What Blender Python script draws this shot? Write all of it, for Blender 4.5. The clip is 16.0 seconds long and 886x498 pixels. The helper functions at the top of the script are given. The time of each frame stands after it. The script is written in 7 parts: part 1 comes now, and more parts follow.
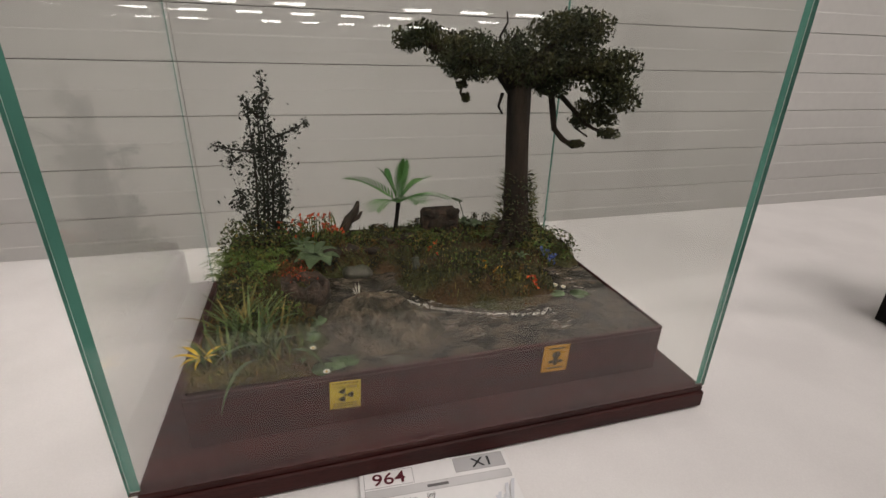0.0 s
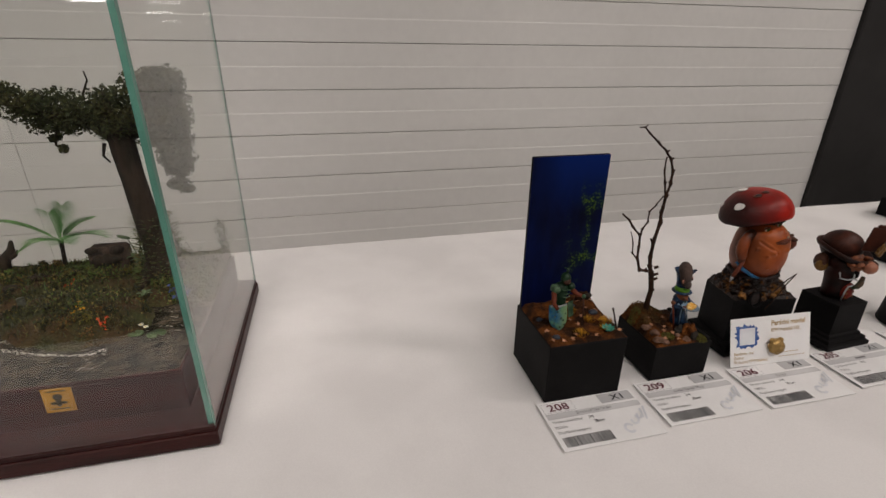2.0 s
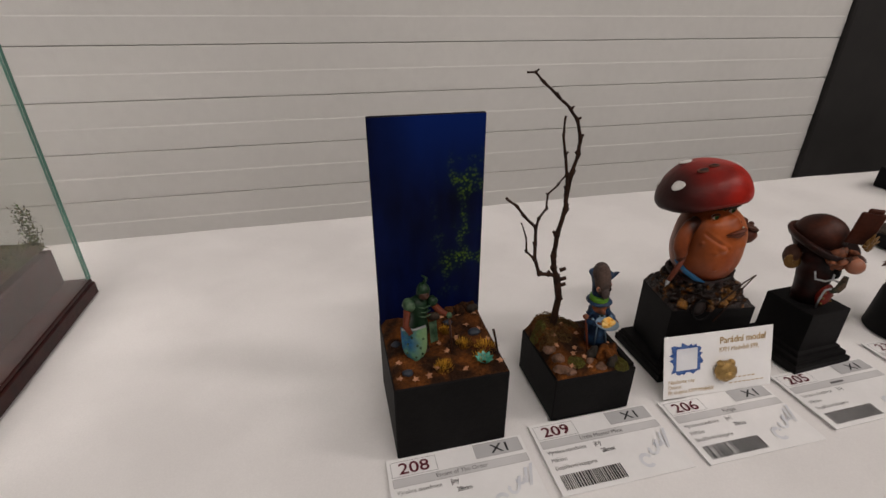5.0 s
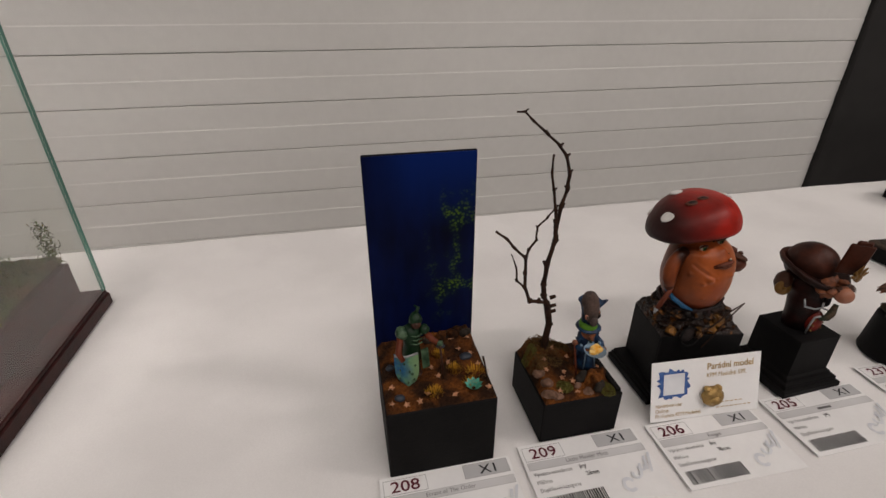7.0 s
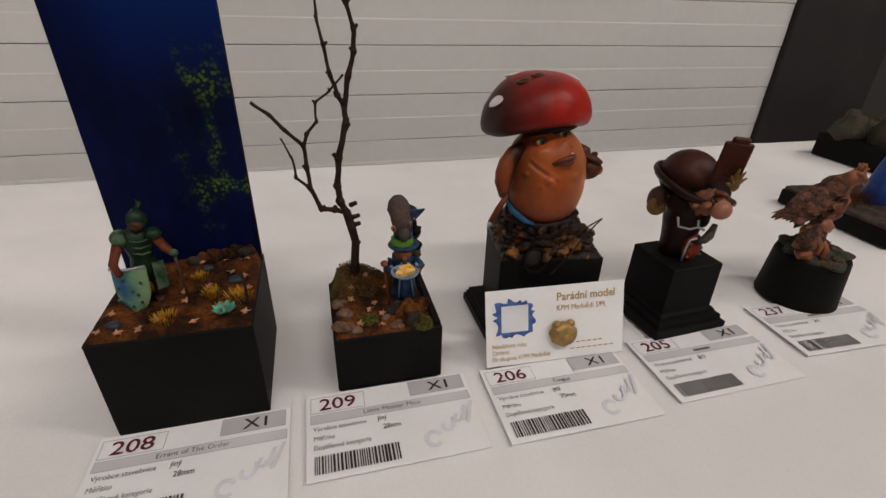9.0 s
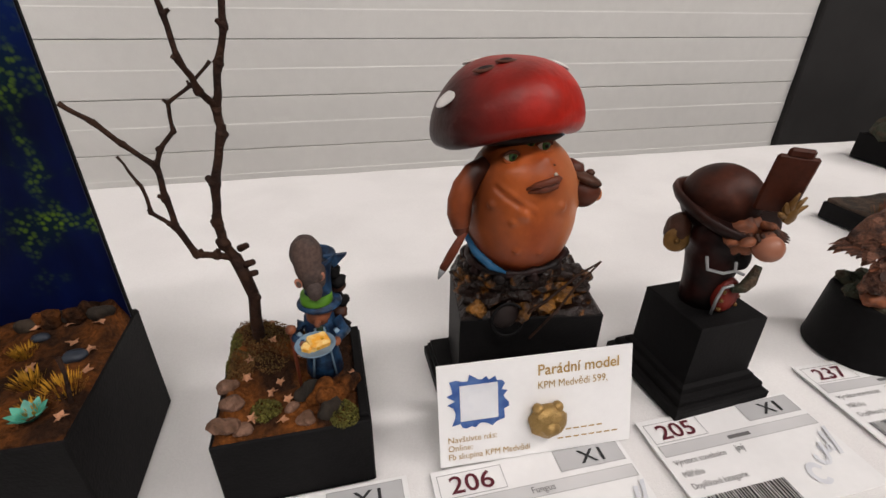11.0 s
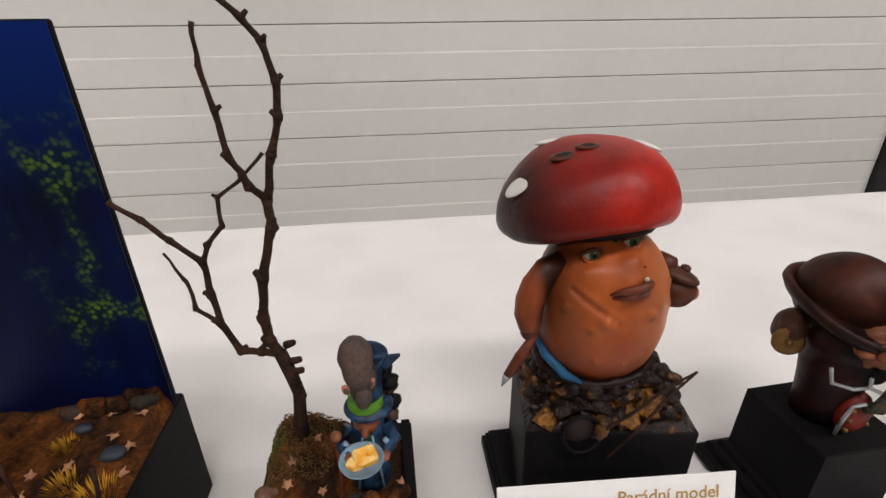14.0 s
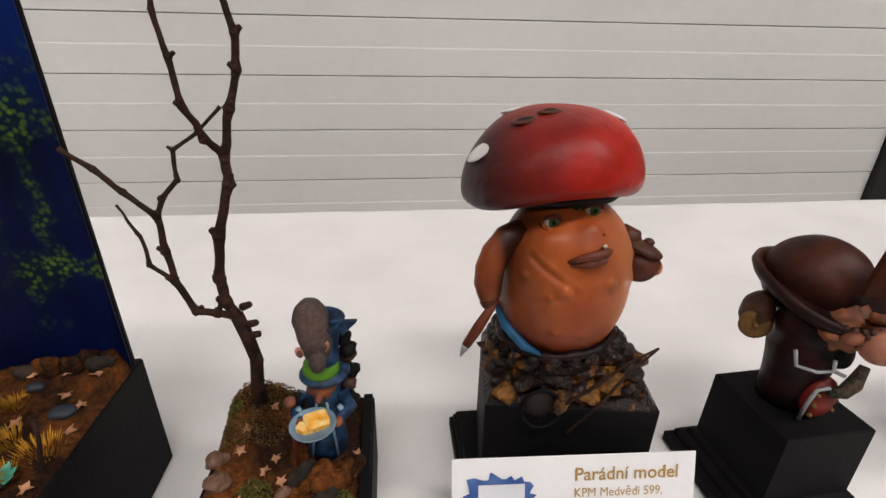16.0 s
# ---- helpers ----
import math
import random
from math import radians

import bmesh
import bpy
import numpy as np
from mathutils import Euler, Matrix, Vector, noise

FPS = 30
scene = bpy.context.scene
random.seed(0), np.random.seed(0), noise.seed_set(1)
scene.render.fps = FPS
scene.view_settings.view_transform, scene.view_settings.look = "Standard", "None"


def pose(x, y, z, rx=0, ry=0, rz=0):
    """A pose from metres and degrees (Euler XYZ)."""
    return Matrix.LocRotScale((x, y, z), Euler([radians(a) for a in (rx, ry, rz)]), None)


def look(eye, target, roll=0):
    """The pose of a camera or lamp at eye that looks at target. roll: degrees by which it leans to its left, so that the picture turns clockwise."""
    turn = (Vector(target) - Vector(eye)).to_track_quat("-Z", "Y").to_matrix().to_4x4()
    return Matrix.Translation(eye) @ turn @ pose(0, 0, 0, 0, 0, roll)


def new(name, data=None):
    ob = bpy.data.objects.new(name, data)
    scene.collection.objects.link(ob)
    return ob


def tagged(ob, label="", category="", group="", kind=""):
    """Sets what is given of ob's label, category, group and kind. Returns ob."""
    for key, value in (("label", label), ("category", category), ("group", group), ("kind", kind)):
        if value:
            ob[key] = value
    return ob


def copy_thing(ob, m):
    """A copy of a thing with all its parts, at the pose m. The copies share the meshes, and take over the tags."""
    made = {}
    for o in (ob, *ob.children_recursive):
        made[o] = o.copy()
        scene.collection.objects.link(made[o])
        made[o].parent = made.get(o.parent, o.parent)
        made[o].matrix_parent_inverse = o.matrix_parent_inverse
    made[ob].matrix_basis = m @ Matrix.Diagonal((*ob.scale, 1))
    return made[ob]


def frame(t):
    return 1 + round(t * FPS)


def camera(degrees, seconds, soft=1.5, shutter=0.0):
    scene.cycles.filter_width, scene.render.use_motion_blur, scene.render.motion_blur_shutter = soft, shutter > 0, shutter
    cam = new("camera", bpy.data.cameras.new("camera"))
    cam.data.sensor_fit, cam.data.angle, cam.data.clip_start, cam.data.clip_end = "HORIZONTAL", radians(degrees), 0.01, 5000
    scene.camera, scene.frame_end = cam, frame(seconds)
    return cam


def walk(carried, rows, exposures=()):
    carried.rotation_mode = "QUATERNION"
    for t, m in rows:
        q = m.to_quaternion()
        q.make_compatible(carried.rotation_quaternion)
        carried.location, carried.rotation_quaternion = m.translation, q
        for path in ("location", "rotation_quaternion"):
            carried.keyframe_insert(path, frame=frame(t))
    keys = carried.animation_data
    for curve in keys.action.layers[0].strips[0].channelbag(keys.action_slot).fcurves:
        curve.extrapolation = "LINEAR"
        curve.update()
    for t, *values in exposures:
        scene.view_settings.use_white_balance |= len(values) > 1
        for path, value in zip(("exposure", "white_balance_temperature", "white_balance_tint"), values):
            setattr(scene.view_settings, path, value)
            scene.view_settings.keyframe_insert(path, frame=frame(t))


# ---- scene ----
cam = camera(86.8, 16.0)
PATH = [
    (0, (0.174, 0.071, 0.216), (0.696, 1.836, -0.567), 1.6),
    (0.5, (0.203, 0.04, 0.227), (0.705, 1.813, -0.55), 1.5),
    (1, (0.275, -0.02, 0.251), (0.714, 1.764, -0.538), 1.0),
    (1.5, (0.389, -0.049, 0.266), (0.782, 1.758, -0.496), 0.4),
    (2, (0.507, -0.021, 0.262), (0.945, 1.765, -0.526), 0.6),
    (2.2, (0.533, 0.016, 0.256), (1.089, 1.753, -0.565), 1.6),
    (2.5, (0.556, 0.058, 0.248), (1.127, 1.788, -0.576), 1.6),
    (3, (0.598, 0.088, 0.243), (1.185, 1.783, -0.642), 0.6),
    (3.5, (0.623, 0.049, 0.238), (1.07, 1.77, -0.679), -0.8),
    (3.7, (0.628, 0.047, 0.232), (1.091, 1.773, -0.666), -0.6),
    (5.8, (0.639, 0.063, 0.246), (1.03, 1.792, -0.679), 0.1),
    (6, (0.638, 0.061, 0.263), (1.022, 1.786, -0.673), -0.1),
    (6.5, (0.652, 0.057, 0.274), (1.021, 1.782, -0.669), -0.3),
    (7, (0.65, 0.056, 0.261), (1.022, 1.785, -0.674), -0.0),
    (7.5, (0.663, 0.062, 0.235), (1.034, 1.789, -0.702), 0.1),
    (8, (0.698, 0.063, 0.212), (1.086, 1.788, -0.724), 0.6),
    (8.5, (0.739, 0.063, 0.194), (1.159, 1.776, -0.75), 0.9),
    (9, (0.761, 0.067, 0.184), (1.23, 1.763, -0.767), 1.7),
    (9.2, (0.767, 0.073, 0.188), (1.257, 1.761, -0.767), 2.0),
    (11.3, (0.818, 0.145, 0.169), (1.218, 1.856, -0.785), 0.6),
    (11.5, (0.824, 0.153, 0.169), (1.2, 1.875, -0.777), 0.4),
    (12, (0.827, 0.157, 0.175), (1.173, 1.887, -0.767), 0.3),
    (12.5, (0.825, 0.162, 0.181), (1.11, 1.914, -0.741), -0.4),
    (13, (0.814, 0.16, 0.185), (1.052, 1.92, -0.733), -0.3),
    (13.5, (0.814, 0.159, 0.189), (1.024, 1.938, -0.701), -0.7),
    (14, (0.811, 0.161, 0.183), (1.022, 1.956, -0.674), -0.8),
    (14.5, (0.813, 0.16, 0.18), (1.028, 1.963, -0.66), -0.6),
    (15, (0.824, 0.16, 0.173), (1.034, 1.968, -0.658), -0.4),
    (15.5, (0.832, 0.159, 0.176), (1.056, 1.965, -0.654), 0.3),
    (16, (0.823, 0.156, 0.171), (1.038, 1.958, -0.669), 1.1),
]
walk(cam, [(t, look(eye, target, roll)) for t, eye, target, roll in PATH],
     [(0, 0.0, 6500, 10), (9.2, 0.0, 6500, 10), (11.3, 0.59, 6270, 9), (16, 0.58, 6270, 9)])

# ---- world and light ----
world = bpy.data.worlds.new("hall_air")
scene.world = world
world.use_nodes = True
world.node_tree.nodes["Background"].inputs[0].default_value = (0.8, 0.82, 0.85, 1)
world.node_tree.nodes["Background"].inputs[1].default_value = 0.02
LAMP_W, LAMP_Z = 50.0, 3.35


def lamp(x, y, power, sx=2.4, sy=0.35):
    data = bpy.data.lights.new("ceiling_lamp", "AREA")
    data.shape, data.size, data.size_y, data.energy = "RECTANGLE", sx, sy, power
    data.color = (1.0, 0.905, 0.85)
    ob = new("ceiling_lamp", data)
    ob.matrix_world = pose(x, y, LAMP_Z)
    return ob


for lx, ly, k in ((-2.6, -1.3, 0.7), (0.8, -1.6, 1.1), (4.0, -1.0, 1.45), (-2.6, -5.0, 0.6), (1.6, -5.0, 1.0), (5.6, -5.0, 1.2)):
    lamp(lx, ly, LAMP_W * k)


# ---- materials ----
def mat(name, color, rough=0.6, metal=0.0, var=0.12, scale=40.0, color2=None, mix=(0.42, 0.62), scale2=8.0, bump=0.0,
        bump_scale=200.0, spec=0.28, stretch=(1, 1, 1), random=0.0, coat=0.0):
    """Principled surface: two colours mixed by coarse noise, fine grain on top, and fine relief."""
    m = bpy.data.materials.new(name)
    m.use_nodes = True
    nt = m.node_tree
    n, l = nt.nodes, nt.links
    p = n["Principled BSDF"]
    p.inputs["Roughness"].default_value, p.inputs["Metallic"].default_value = rough, metal
    p.inputs["Specular IOR Level"].default_value = spec
    p.inputs["Coat Weight"].default_value = coat
    tc, mp = n.new("ShaderNodeTexCoord"), n.new("ShaderNodeMapping")
    mp.inputs["Scale"].default_value = stretch
    l.new(tc.outputs["Object"], mp.inputs["Vector"])
    a, b = n.new("ShaderNodeTexNoise"), n.new("ShaderNodeTexNoise")
    a.inputs["Scale"].default_value, b.inputs["Scale"].default_value = scale2, scale
    a.inputs["Detail"].default_value = b.inputs["Detail"].default_value = 5
    for t in (a, b):
        l.new(mp.outputs["Vector"], t.inputs["Vector"])
    ramp = n.new("ShaderNodeMapRange")
    ramp.inputs["From Min"].default_value, ramp.inputs["From Max"].default_value = mix
    l.new(a.outputs["Fac"], ramp.inputs["Value"])
    mx = n.new("ShaderNodeMix")
    mx.data_type = "RGBA"
    mx.inputs["A"].default_value = (*color, 1)
    mx.inputs["B"].default_value = (*(color2 or [c * 0.8 for c in color]), 1)
    l.new(ramp.outputs["Result"], mx.inputs["Factor"])
    fine = n.new("ShaderNodeMapRange")
    fine.inputs["From Min"].default_value, fine.inputs["From Max"].default_value = 0.25, 0.75
    fine.inputs["To Min"].default_value, fine.inputs["To Max"].default_value = 1 - var, 1 + var
    l.new(b.outputs["Fac"], fine.inputs["Value"])
    value = fine.outputs["Result"]
    if random:
        info, mul, rr = n.new("ShaderNodeObjectInfo"), n.new("ShaderNodeMath"), n.new("ShaderNodeMapRange")
        isl = n.new("ShaderNodeNewGeometry")
        add = n.new("ShaderNodeMath")
        l.new(info.outputs["Random"], add.inputs[0])
        l.new(isl.outputs["Random Per Island"], add.inputs[1])
        fr = n.new("ShaderNodeMath")
        fr.operation = "FRACT"
        l.new(add.outputs[0], fr.inputs[0])
        rr.inputs["To Min"].default_value, rr.inputs["To Max"].default_value = 1 - random, 1 + random
        l.new(fr.outputs[0], rr.inputs["Value"])
        mul.operation = "MULTIPLY"
        l.new(value, mul.inputs[0])
        l.new(rr.outputs["Result"], mul.inputs[1])
        value = mul.outputs[0]
    sc = n.new("ShaderNodeVectorMath")
    sc.operation = "SCALE"
    l.new(mx.outputs["Result"], sc.inputs[0])
    l.new(value, sc.inputs["Scale"])
    l.new(sc.outputs["Vector"], p.inputs["Base Color"])
    if bump:
        c, bp = n.new("ShaderNodeTexNoise"), n.new("ShaderNodeBump")
        c.inputs["Scale"].default_value, c.inputs["Detail"].default_value = bump_scale, 4
        l.new(mp.outputs["Vector"], c.inputs["Vector"])
        bp.inputs["Strength"].default_value, bp.inputs["Distance"].default_value = bump, 0.002
        l.new(c.outputs["Fac"], bp.inputs["Height"])
        l.new(bp.outputs["Normal"], p.inputs["Normal"])
    return m


def glow(name, color, strength):
    m = bpy.data.materials.new(name)
    m.use_nodes = True
    p = m.node_tree.nodes["Principled BSDF"]
    p.inputs["Base Color"].default_value = (*color, 1)
    p.inputs["Emission Color"].default_value = (*color, 1)
    p.inputs["Emission Strength"].default_value = strength
    return m


def clear_glass():
    m = bpy.data.materials.new("clear_glass")
    m.use_nodes = True
    p = m.node_tree.nodes["Principled BSDF"]
    p.inputs["Base Color"].default_value = (0.962, 0.970, 0.955, 1)
    p.inputs["Roughness"].default_value = 0.0
    p.inputs["IOR"].default_value = 1.40
    p.inputs["Transmission Weight"].default_value = 1.0
    return m


GLASS = clear_glass()
GLASS_EDGE = mat("glass_edge", (0.085, 0.22, 0.175), 0.12, var=0.15, scale=20, color2=(0.055, 0.16, 0.125), scale2=6, spec=0.5)
CLOTH = mat("white_tablecloth", (0.80, 0.785, 0.775), 0.9, var=0.03, scale=900, color2=(0.74, 0.725, 0.715), scale2=9, bump=0.25, bump_scale=1600, spec=0.2)
WALL = mat("grey_wall_panel", (0.70, 0.69, 0.665), 0.5, var=0.025, scale=60, color2=(0.66, 0.65, 0.625), scale2=2.5, bump=0.06, bump_scale=300, random=0.02)
GROOVE = mat("panel_groove", (0.16, 0.155, 0.15), 0.8)
DARK_STEEL = mat("dark_grey_post", (0.027, 0.0255, 0.025), 0.6, spec=0.3, var=0.08, scale=30, bump=0.05)
MID_GREY = mat("mid_grey_door", (0.055, 0.053, 0.051), 0.5, var=0.06, scale=20)
HALL_WALL = mat("hall_wall", (0.3, 0.295, 0.285), 0.8, var=0.05, scale=2, scale2=0.4)
HALL_DARK = mat("hall_far_wall", (0.03, 0.031, 0.032), 0.8, var=0.1, scale=2, scale2=0.3)
FLOOR = mat("hall_floor", (0.03, 0.029, 0.028), 0.9, spec=0.05, var=0.1, scale=6, scale2=0.5)
CEIL = mat("hall_ceiling", (0.12, 0.12, 0.118), 0.9, var=0.05, scale=3, scale2=0.4)
TUBE = glow("lamp_tube", (1.0, 0.97, 0.93), 20.0)
WOOD_TOP = mat("table_board", (0.45, 0.36, 0.26), 0.6, stretch=(1, 8, 8), var=0.2)
STEEL = mat("table_leg_steel", (0.3, 0.3, 0.31), 0.4, metal=0.9)
MAHOGANY = mat("mahogany_varnish", (0.037, 0.0086, 0.0074), 0.38, spec=0.18, var=0.35, scale=160, color2=(0.020, 0.0050, 0.0045), scale2=14, stretch=(1, 7, 7), bump=0.12, bump_scale=260)
BLACK = mat("black_matt_lacquer", (0.00468, 0.00432, 0.004536), 0.6, spec=0.09, var=0.2, scale=300, color2=(0.00648, 0.005976, 0.00612), scale2=30, bump=0.12, bump_scale=900)
PAPER = mat("white_paper", (0.82, 0.815, 0.81), 0.75, var=0.015, scale=300, color2=(0.79, 0.785, 0.78), scale2=30)
GREY_INK = mat("grey_print", (0.50, 0.50, 0.505), 0.8, var=0.02)
PALE_INK = mat("pale_grey_print", (0.66, 0.655, 0.655), 0.8, var=0.02)
RULE_INK = mat("rule_print", (0.38, 0.375, 0.375), 0.8, var=0.02)
BLACK_INK = mat("black_print", (0.03, 0.03, 0.032), 0.7, var=0.05)
TEXT_INK = mat("grey_text_print", (0.16, 0.155, 0.155), 0.7, var=0.05)
MAROON_INK = mat("maroon_print", (0.105, 0.016, 0.026), 0.7, var=0.05)
GOLD_INK = mat("gold_print", (0.42, 0.27, 0.085), 0.55, var=0.08)
LOGO_BLUE = mat("pale_blue_print", (0.70, 0.71, 0.735), 0.7, var=0.12, scale2=60, color2=(0.60, 0.62, 0.67))
BLUE_INK = mat("blue_print", (0.035, 0.085, 0.27), 0.7, var=0.1, scale2=150, color2=(0.08, 0.15, 0.36))
BRASS = mat("golden_badge", (0.357, 0.2295, 0.085), 0.38, metal=0.7, var=0.2, scale=300, bump=0.5, bump_scale=500)
YELLOW = mat("yellow_sign", (0.3744, 0.288, 0.0252), 0.5, var=0.12, scale2=120, color2=(0.288, 0.2088, 0.0216))
ORANGE_SIGN = mat("amber_sign", (0.3456, 0.18, 0.0144), 0.5, var=0.12, scale2=120, color2=(0.2736, 0.1368, 0.0144))
SIGN_BLACK = mat("sign_black", (0.025, 0.02, 0.012), 0.6)
EARTH = mat("forest_earth", (0.05, 0.026, 0.01), 0.9, var=0.45, scale=420, color2=(0.034, 0.036, 0.01), mix=(0.38, 0.6), scale2=38, bump=1.0, bump_scale=500)
EARTH_RED = mat("leaf_litter_earth", (0.024, 0.0105, 0.005), 0.85, spec=0.1, var=0.5, scale=500, color2=(0.14, 0.046, 0.010), scale2=70, bump=1.0, bump_scale=700)
STONE = mat("grey_brown_rock", (0.06, 0.038, 0.026), 0.8, var=0.3, scale=300, color2=(0.022, 0.018, 0.013), scale2=90, bump=1.0, bump_scale=400)
ROCK_GREY = mat("grey_wet_rock", (0.058, 0.055, 0.042), 0.6, var=0.25, scale=200, color2=(0.03, 0.034, 0.02), scale2=90, bump=0.6)
SHELF_ROCK = mat("wet_grey_brown_rock", (0.092, 0.072, 0.049), 0.55, var=0.35, scale=380, color2=(0.030, 0.026, 0.015), mix=(0.40, 0.60), scale2=70, bump=1.0, bump_scale=420)
WATER = mat("murky_resin_water", (0.085, 0.068, 0.050), 0.2, var=0.6, scale=420, color2=(0.014, 0.0125, 0.0085), mix=(0.28, 0.66), scale2=85, bump=0.9, bump_scale=230, stretch=(0.85, 1.15, 1), coat=0.3)
FOAM = mat("white_foam", (0.40, 0.385, 0.35), 0.5, var=0.2, scale=500, bump=0.5)
BARK = mat("dark_bark", (0.0348, 0.024, 0.0162), 0.9, var=0.4, scale=260, color2=(0.018, 0.0144, 0.0108), scale2=50, stretch=(1, 1, 0.2), bump=1.0, bump_scale=350)
TWIG = mat("dry_twig_bark", (0.036, 0.0170, 0.0100), 0.75, spec=0.15, var=0.35, scale=500, color2=(0.019, 0.0095, 0.0065), scale2=120, bump=0.6, bump_scale=600)
LEAF_DARK = mat("dark_green_foliage", (0.020, 0.027, 0.009), 0.7, var=0.3, scale=300, color2=(0.046, 0.044, 0.014), scale2=60, random=0.55)
LEAF_BIRCH = mat("blackish_green_leaves", (0.0144, 0.01872, 0.01152), 0.7, var=0.3, color2=(0.0216, 0.02592, 0.0144), scale2=60, random=0.4)
GRASS = mat("green_grass", (0.05, 0.085, 0.024), 0.6, var=0.2, scale=200, color2=(0.075, 0.1, 0.03), scale2=40, random=0.4)
GRASS_DRY = mat("olive_dry_grass", (0.14, 0.105, 0.03), 0.75, var=0.3, scale=300, color2=(0.07, 0.07, 0.018), scale2=60, random=0.4)
FERN = mat("fern_green", (0.075, 0.115, 0.02), 0.6, var=0.2, scale2=60, random=0.3)
PALM_GREEN = mat("bright_palm_green", (0.10, 0.24, 0.055), 0.45, var=0.2, scale=200, color2=(0.046, 0.1495, 0.0345), scale2=50, random=0.3)
BROAD_LEAF = mat("broad_leaf_green", (0.060, 0.092, 0.040), 0.5, var=0.2, scale2=60, random=0.2)
YELLOW_LEAF = mat("yellow_leaf", (0.46, 0.3, 0.02), 0.6, var=0.2, scale2=90, random=0.3)
ORANGE_LEAF = mat("orange_flower", (0.44, 0.055, 0.012), 0.55, var=0.2, scale2=100, random=0.35)
BLUE_FLOWER = mat("blue_flower", (0.06, 0.09, 0.28), 0.6, var=0.2, random=0.3)
WHITE_FLOWER = mat("white_flower", (0.66, 0.64, 0.55), 0.6, var=0.1)
PINK_LEAF = mat("dry_pinkish_leaf", (0.44, 0.22, 0.12), 0.7, var=0.2, scale2=200, color2=(0.32, 0.15, 0.075), random=0.25)
TUFT_YELLOW = mat("golden_tuft", (0.46, 0.23, 0.016), 0.8, var=0.3, scale2=200, random=0.4)
TUFT_GREEN = mat("moss_tuft", (0.108, 0.0972, 0.018), 0.8, var=0.3, scale2=200, random=0.45)
TUFT_BROWN = mat("brown_static_grass", (0.115, 0.056, 0.015), 0.85, var=0.3, color2=(0.085, 0.052, 0.014), scale2=120, random=0.4)
TEAL = mat("teal_crystal", (0.035, 0.19, 0.135), 0.35, var=0.25, scale2=200, color2=(0.12, 0.42, 0.3))
TEAL_BLUE = mat("blue_teal_paint", (0.012, 0.09, 0.2), 0.4, var=0.35, scale=500, scale2=90, color2=(0.1, 0.24, 0.12))
PALE_GREEN = mat("pale_green_paint", (0.07, 0.12, 0.065), 0.5, var=0.35, scale=500, scale2=200, color2=(0.012, 0.036, 0.016))
DK_GREEN = mat("dark_green_paint", (0.006, 0.026, 0.009), 0.5, var=0.4, scale=500, scale2=200)
GREY_BLUE = mat("slate_pebble", (0.026, 0.032, 0.044), 0.5, var=0.3, scale=400, scale2=120)
RUST = mat("rust_paint", (0.12, 0.024, 0.008), 0.6, var=0.3, scale=400, scale2=200)
NAVY = mat("navy_blue_paint", (0.005, 0.013, 0.034), 0.45, var=0.4, scale=600, scale2=250, color2=(0.016, 0.05, 0.11))
BAND = mat("leaf_green_band", (0.10, 0.26, 0.02), 0.5, var=0.15)
GREY_FUR = mat("grey_fur_paint", (0.090, 0.058, 0.047), 0.8, var=0.3, scale=800, scale2=150, color2=(0.0612, 0.04464, 0.0396), bump=0.15, bump_scale=900)
SKIN = mat("weathered_skin_paint", (0.26, 0.085, 0.036), 0.55, var=0.25, scale=400, scale2=200, color2=(0.108, 0.0396, 0.0216))
CHEESE = mat("orange_yellow_paint", (0.70, 0.32, 0.03), 0.5, var=0.15, scale2=300, color2=(0.75, 0.58, 0.24))
PALE_BLUE = mat("pale_blue_paint", (0.18, 0.27, 0.36), 0.35, var=0.2, scale2=200)
CAP_RED = mat("mushroom_red_paint", (0.42, 0.016, 0.008), 0.40, spec=0.22, var=0.14, scale=260, color2=(0.2, 0.012, 0.007), mix=(0.42, 0.62), scale2=26, bump=0.15, bump_scale=260)
CAP_UNDER = mat("mushroom_gill_black", (0.014, 0.008, 0.007), 0.6, var=0.2, scale=200)
SPOT = mat("white_cap_spot", (0.68, 0.655, 0.63), 0.5, var=0.08, scale=300, scale2=100)
FLESH = mat("orange_flesh_paint", (0.42, 0.098, 0.021), 0.38, var=0.12, scale=300, color2=(0.24, 0.046, 0.010), mix=(0.40, 0.62), scale2=32, bump=0.12)
FLESH_ARM = mat("orange_brown_arm_paint", (0.22, 0.050, 0.013), 0.42, var=0.14, scale=300, color2=(0.085, 0.018, 0.006), scale2=45, bump=0.12)
COAT = mat("blackish_brown_coat_paint", (0.0055, 0.0032, 0.003), 0.45, spec=0.18, var=0.3, scale=300, color2=(0.022, 0.0048, 0.0036), scale2=60, bump=0.2)
FLESH_DARK = mat("dark_flesh_paint", (0.0828, 0.0216, 0.01008), 0.45, var=0.2, scale=300, scale2=60)
LEATHER = mat("brown_leather_paint", (0.0372, 0.0156, 0.0096), 0.5, var=0.3, scale=300, color2=(0.06, 0.0216, 0.0108), scale2=60, bump=0.35, bump_scale=400)
HAT_BROWN = mat("brown_hat_paint", (0.058, 0.0145, 0.0066), 0.48, spec=0.18, var=0.22, scale=400, color2=(0.018, 0.0058, 0.004), scale2=40, bump=0.12)
NOSE = mat("pinkish_nose_paint", (0.391, 0.1615, 0.09775), 0.35, var=0.08, scale2=100)
EYE_WHITE = mat("eye_white_paint", (0.58, 0.50, 0.40), 0.25, var=0.05)
EYE_GREEN = mat("eye_green_paint", (0.045, 0.11, 0.03), 0.2, var=0.1)
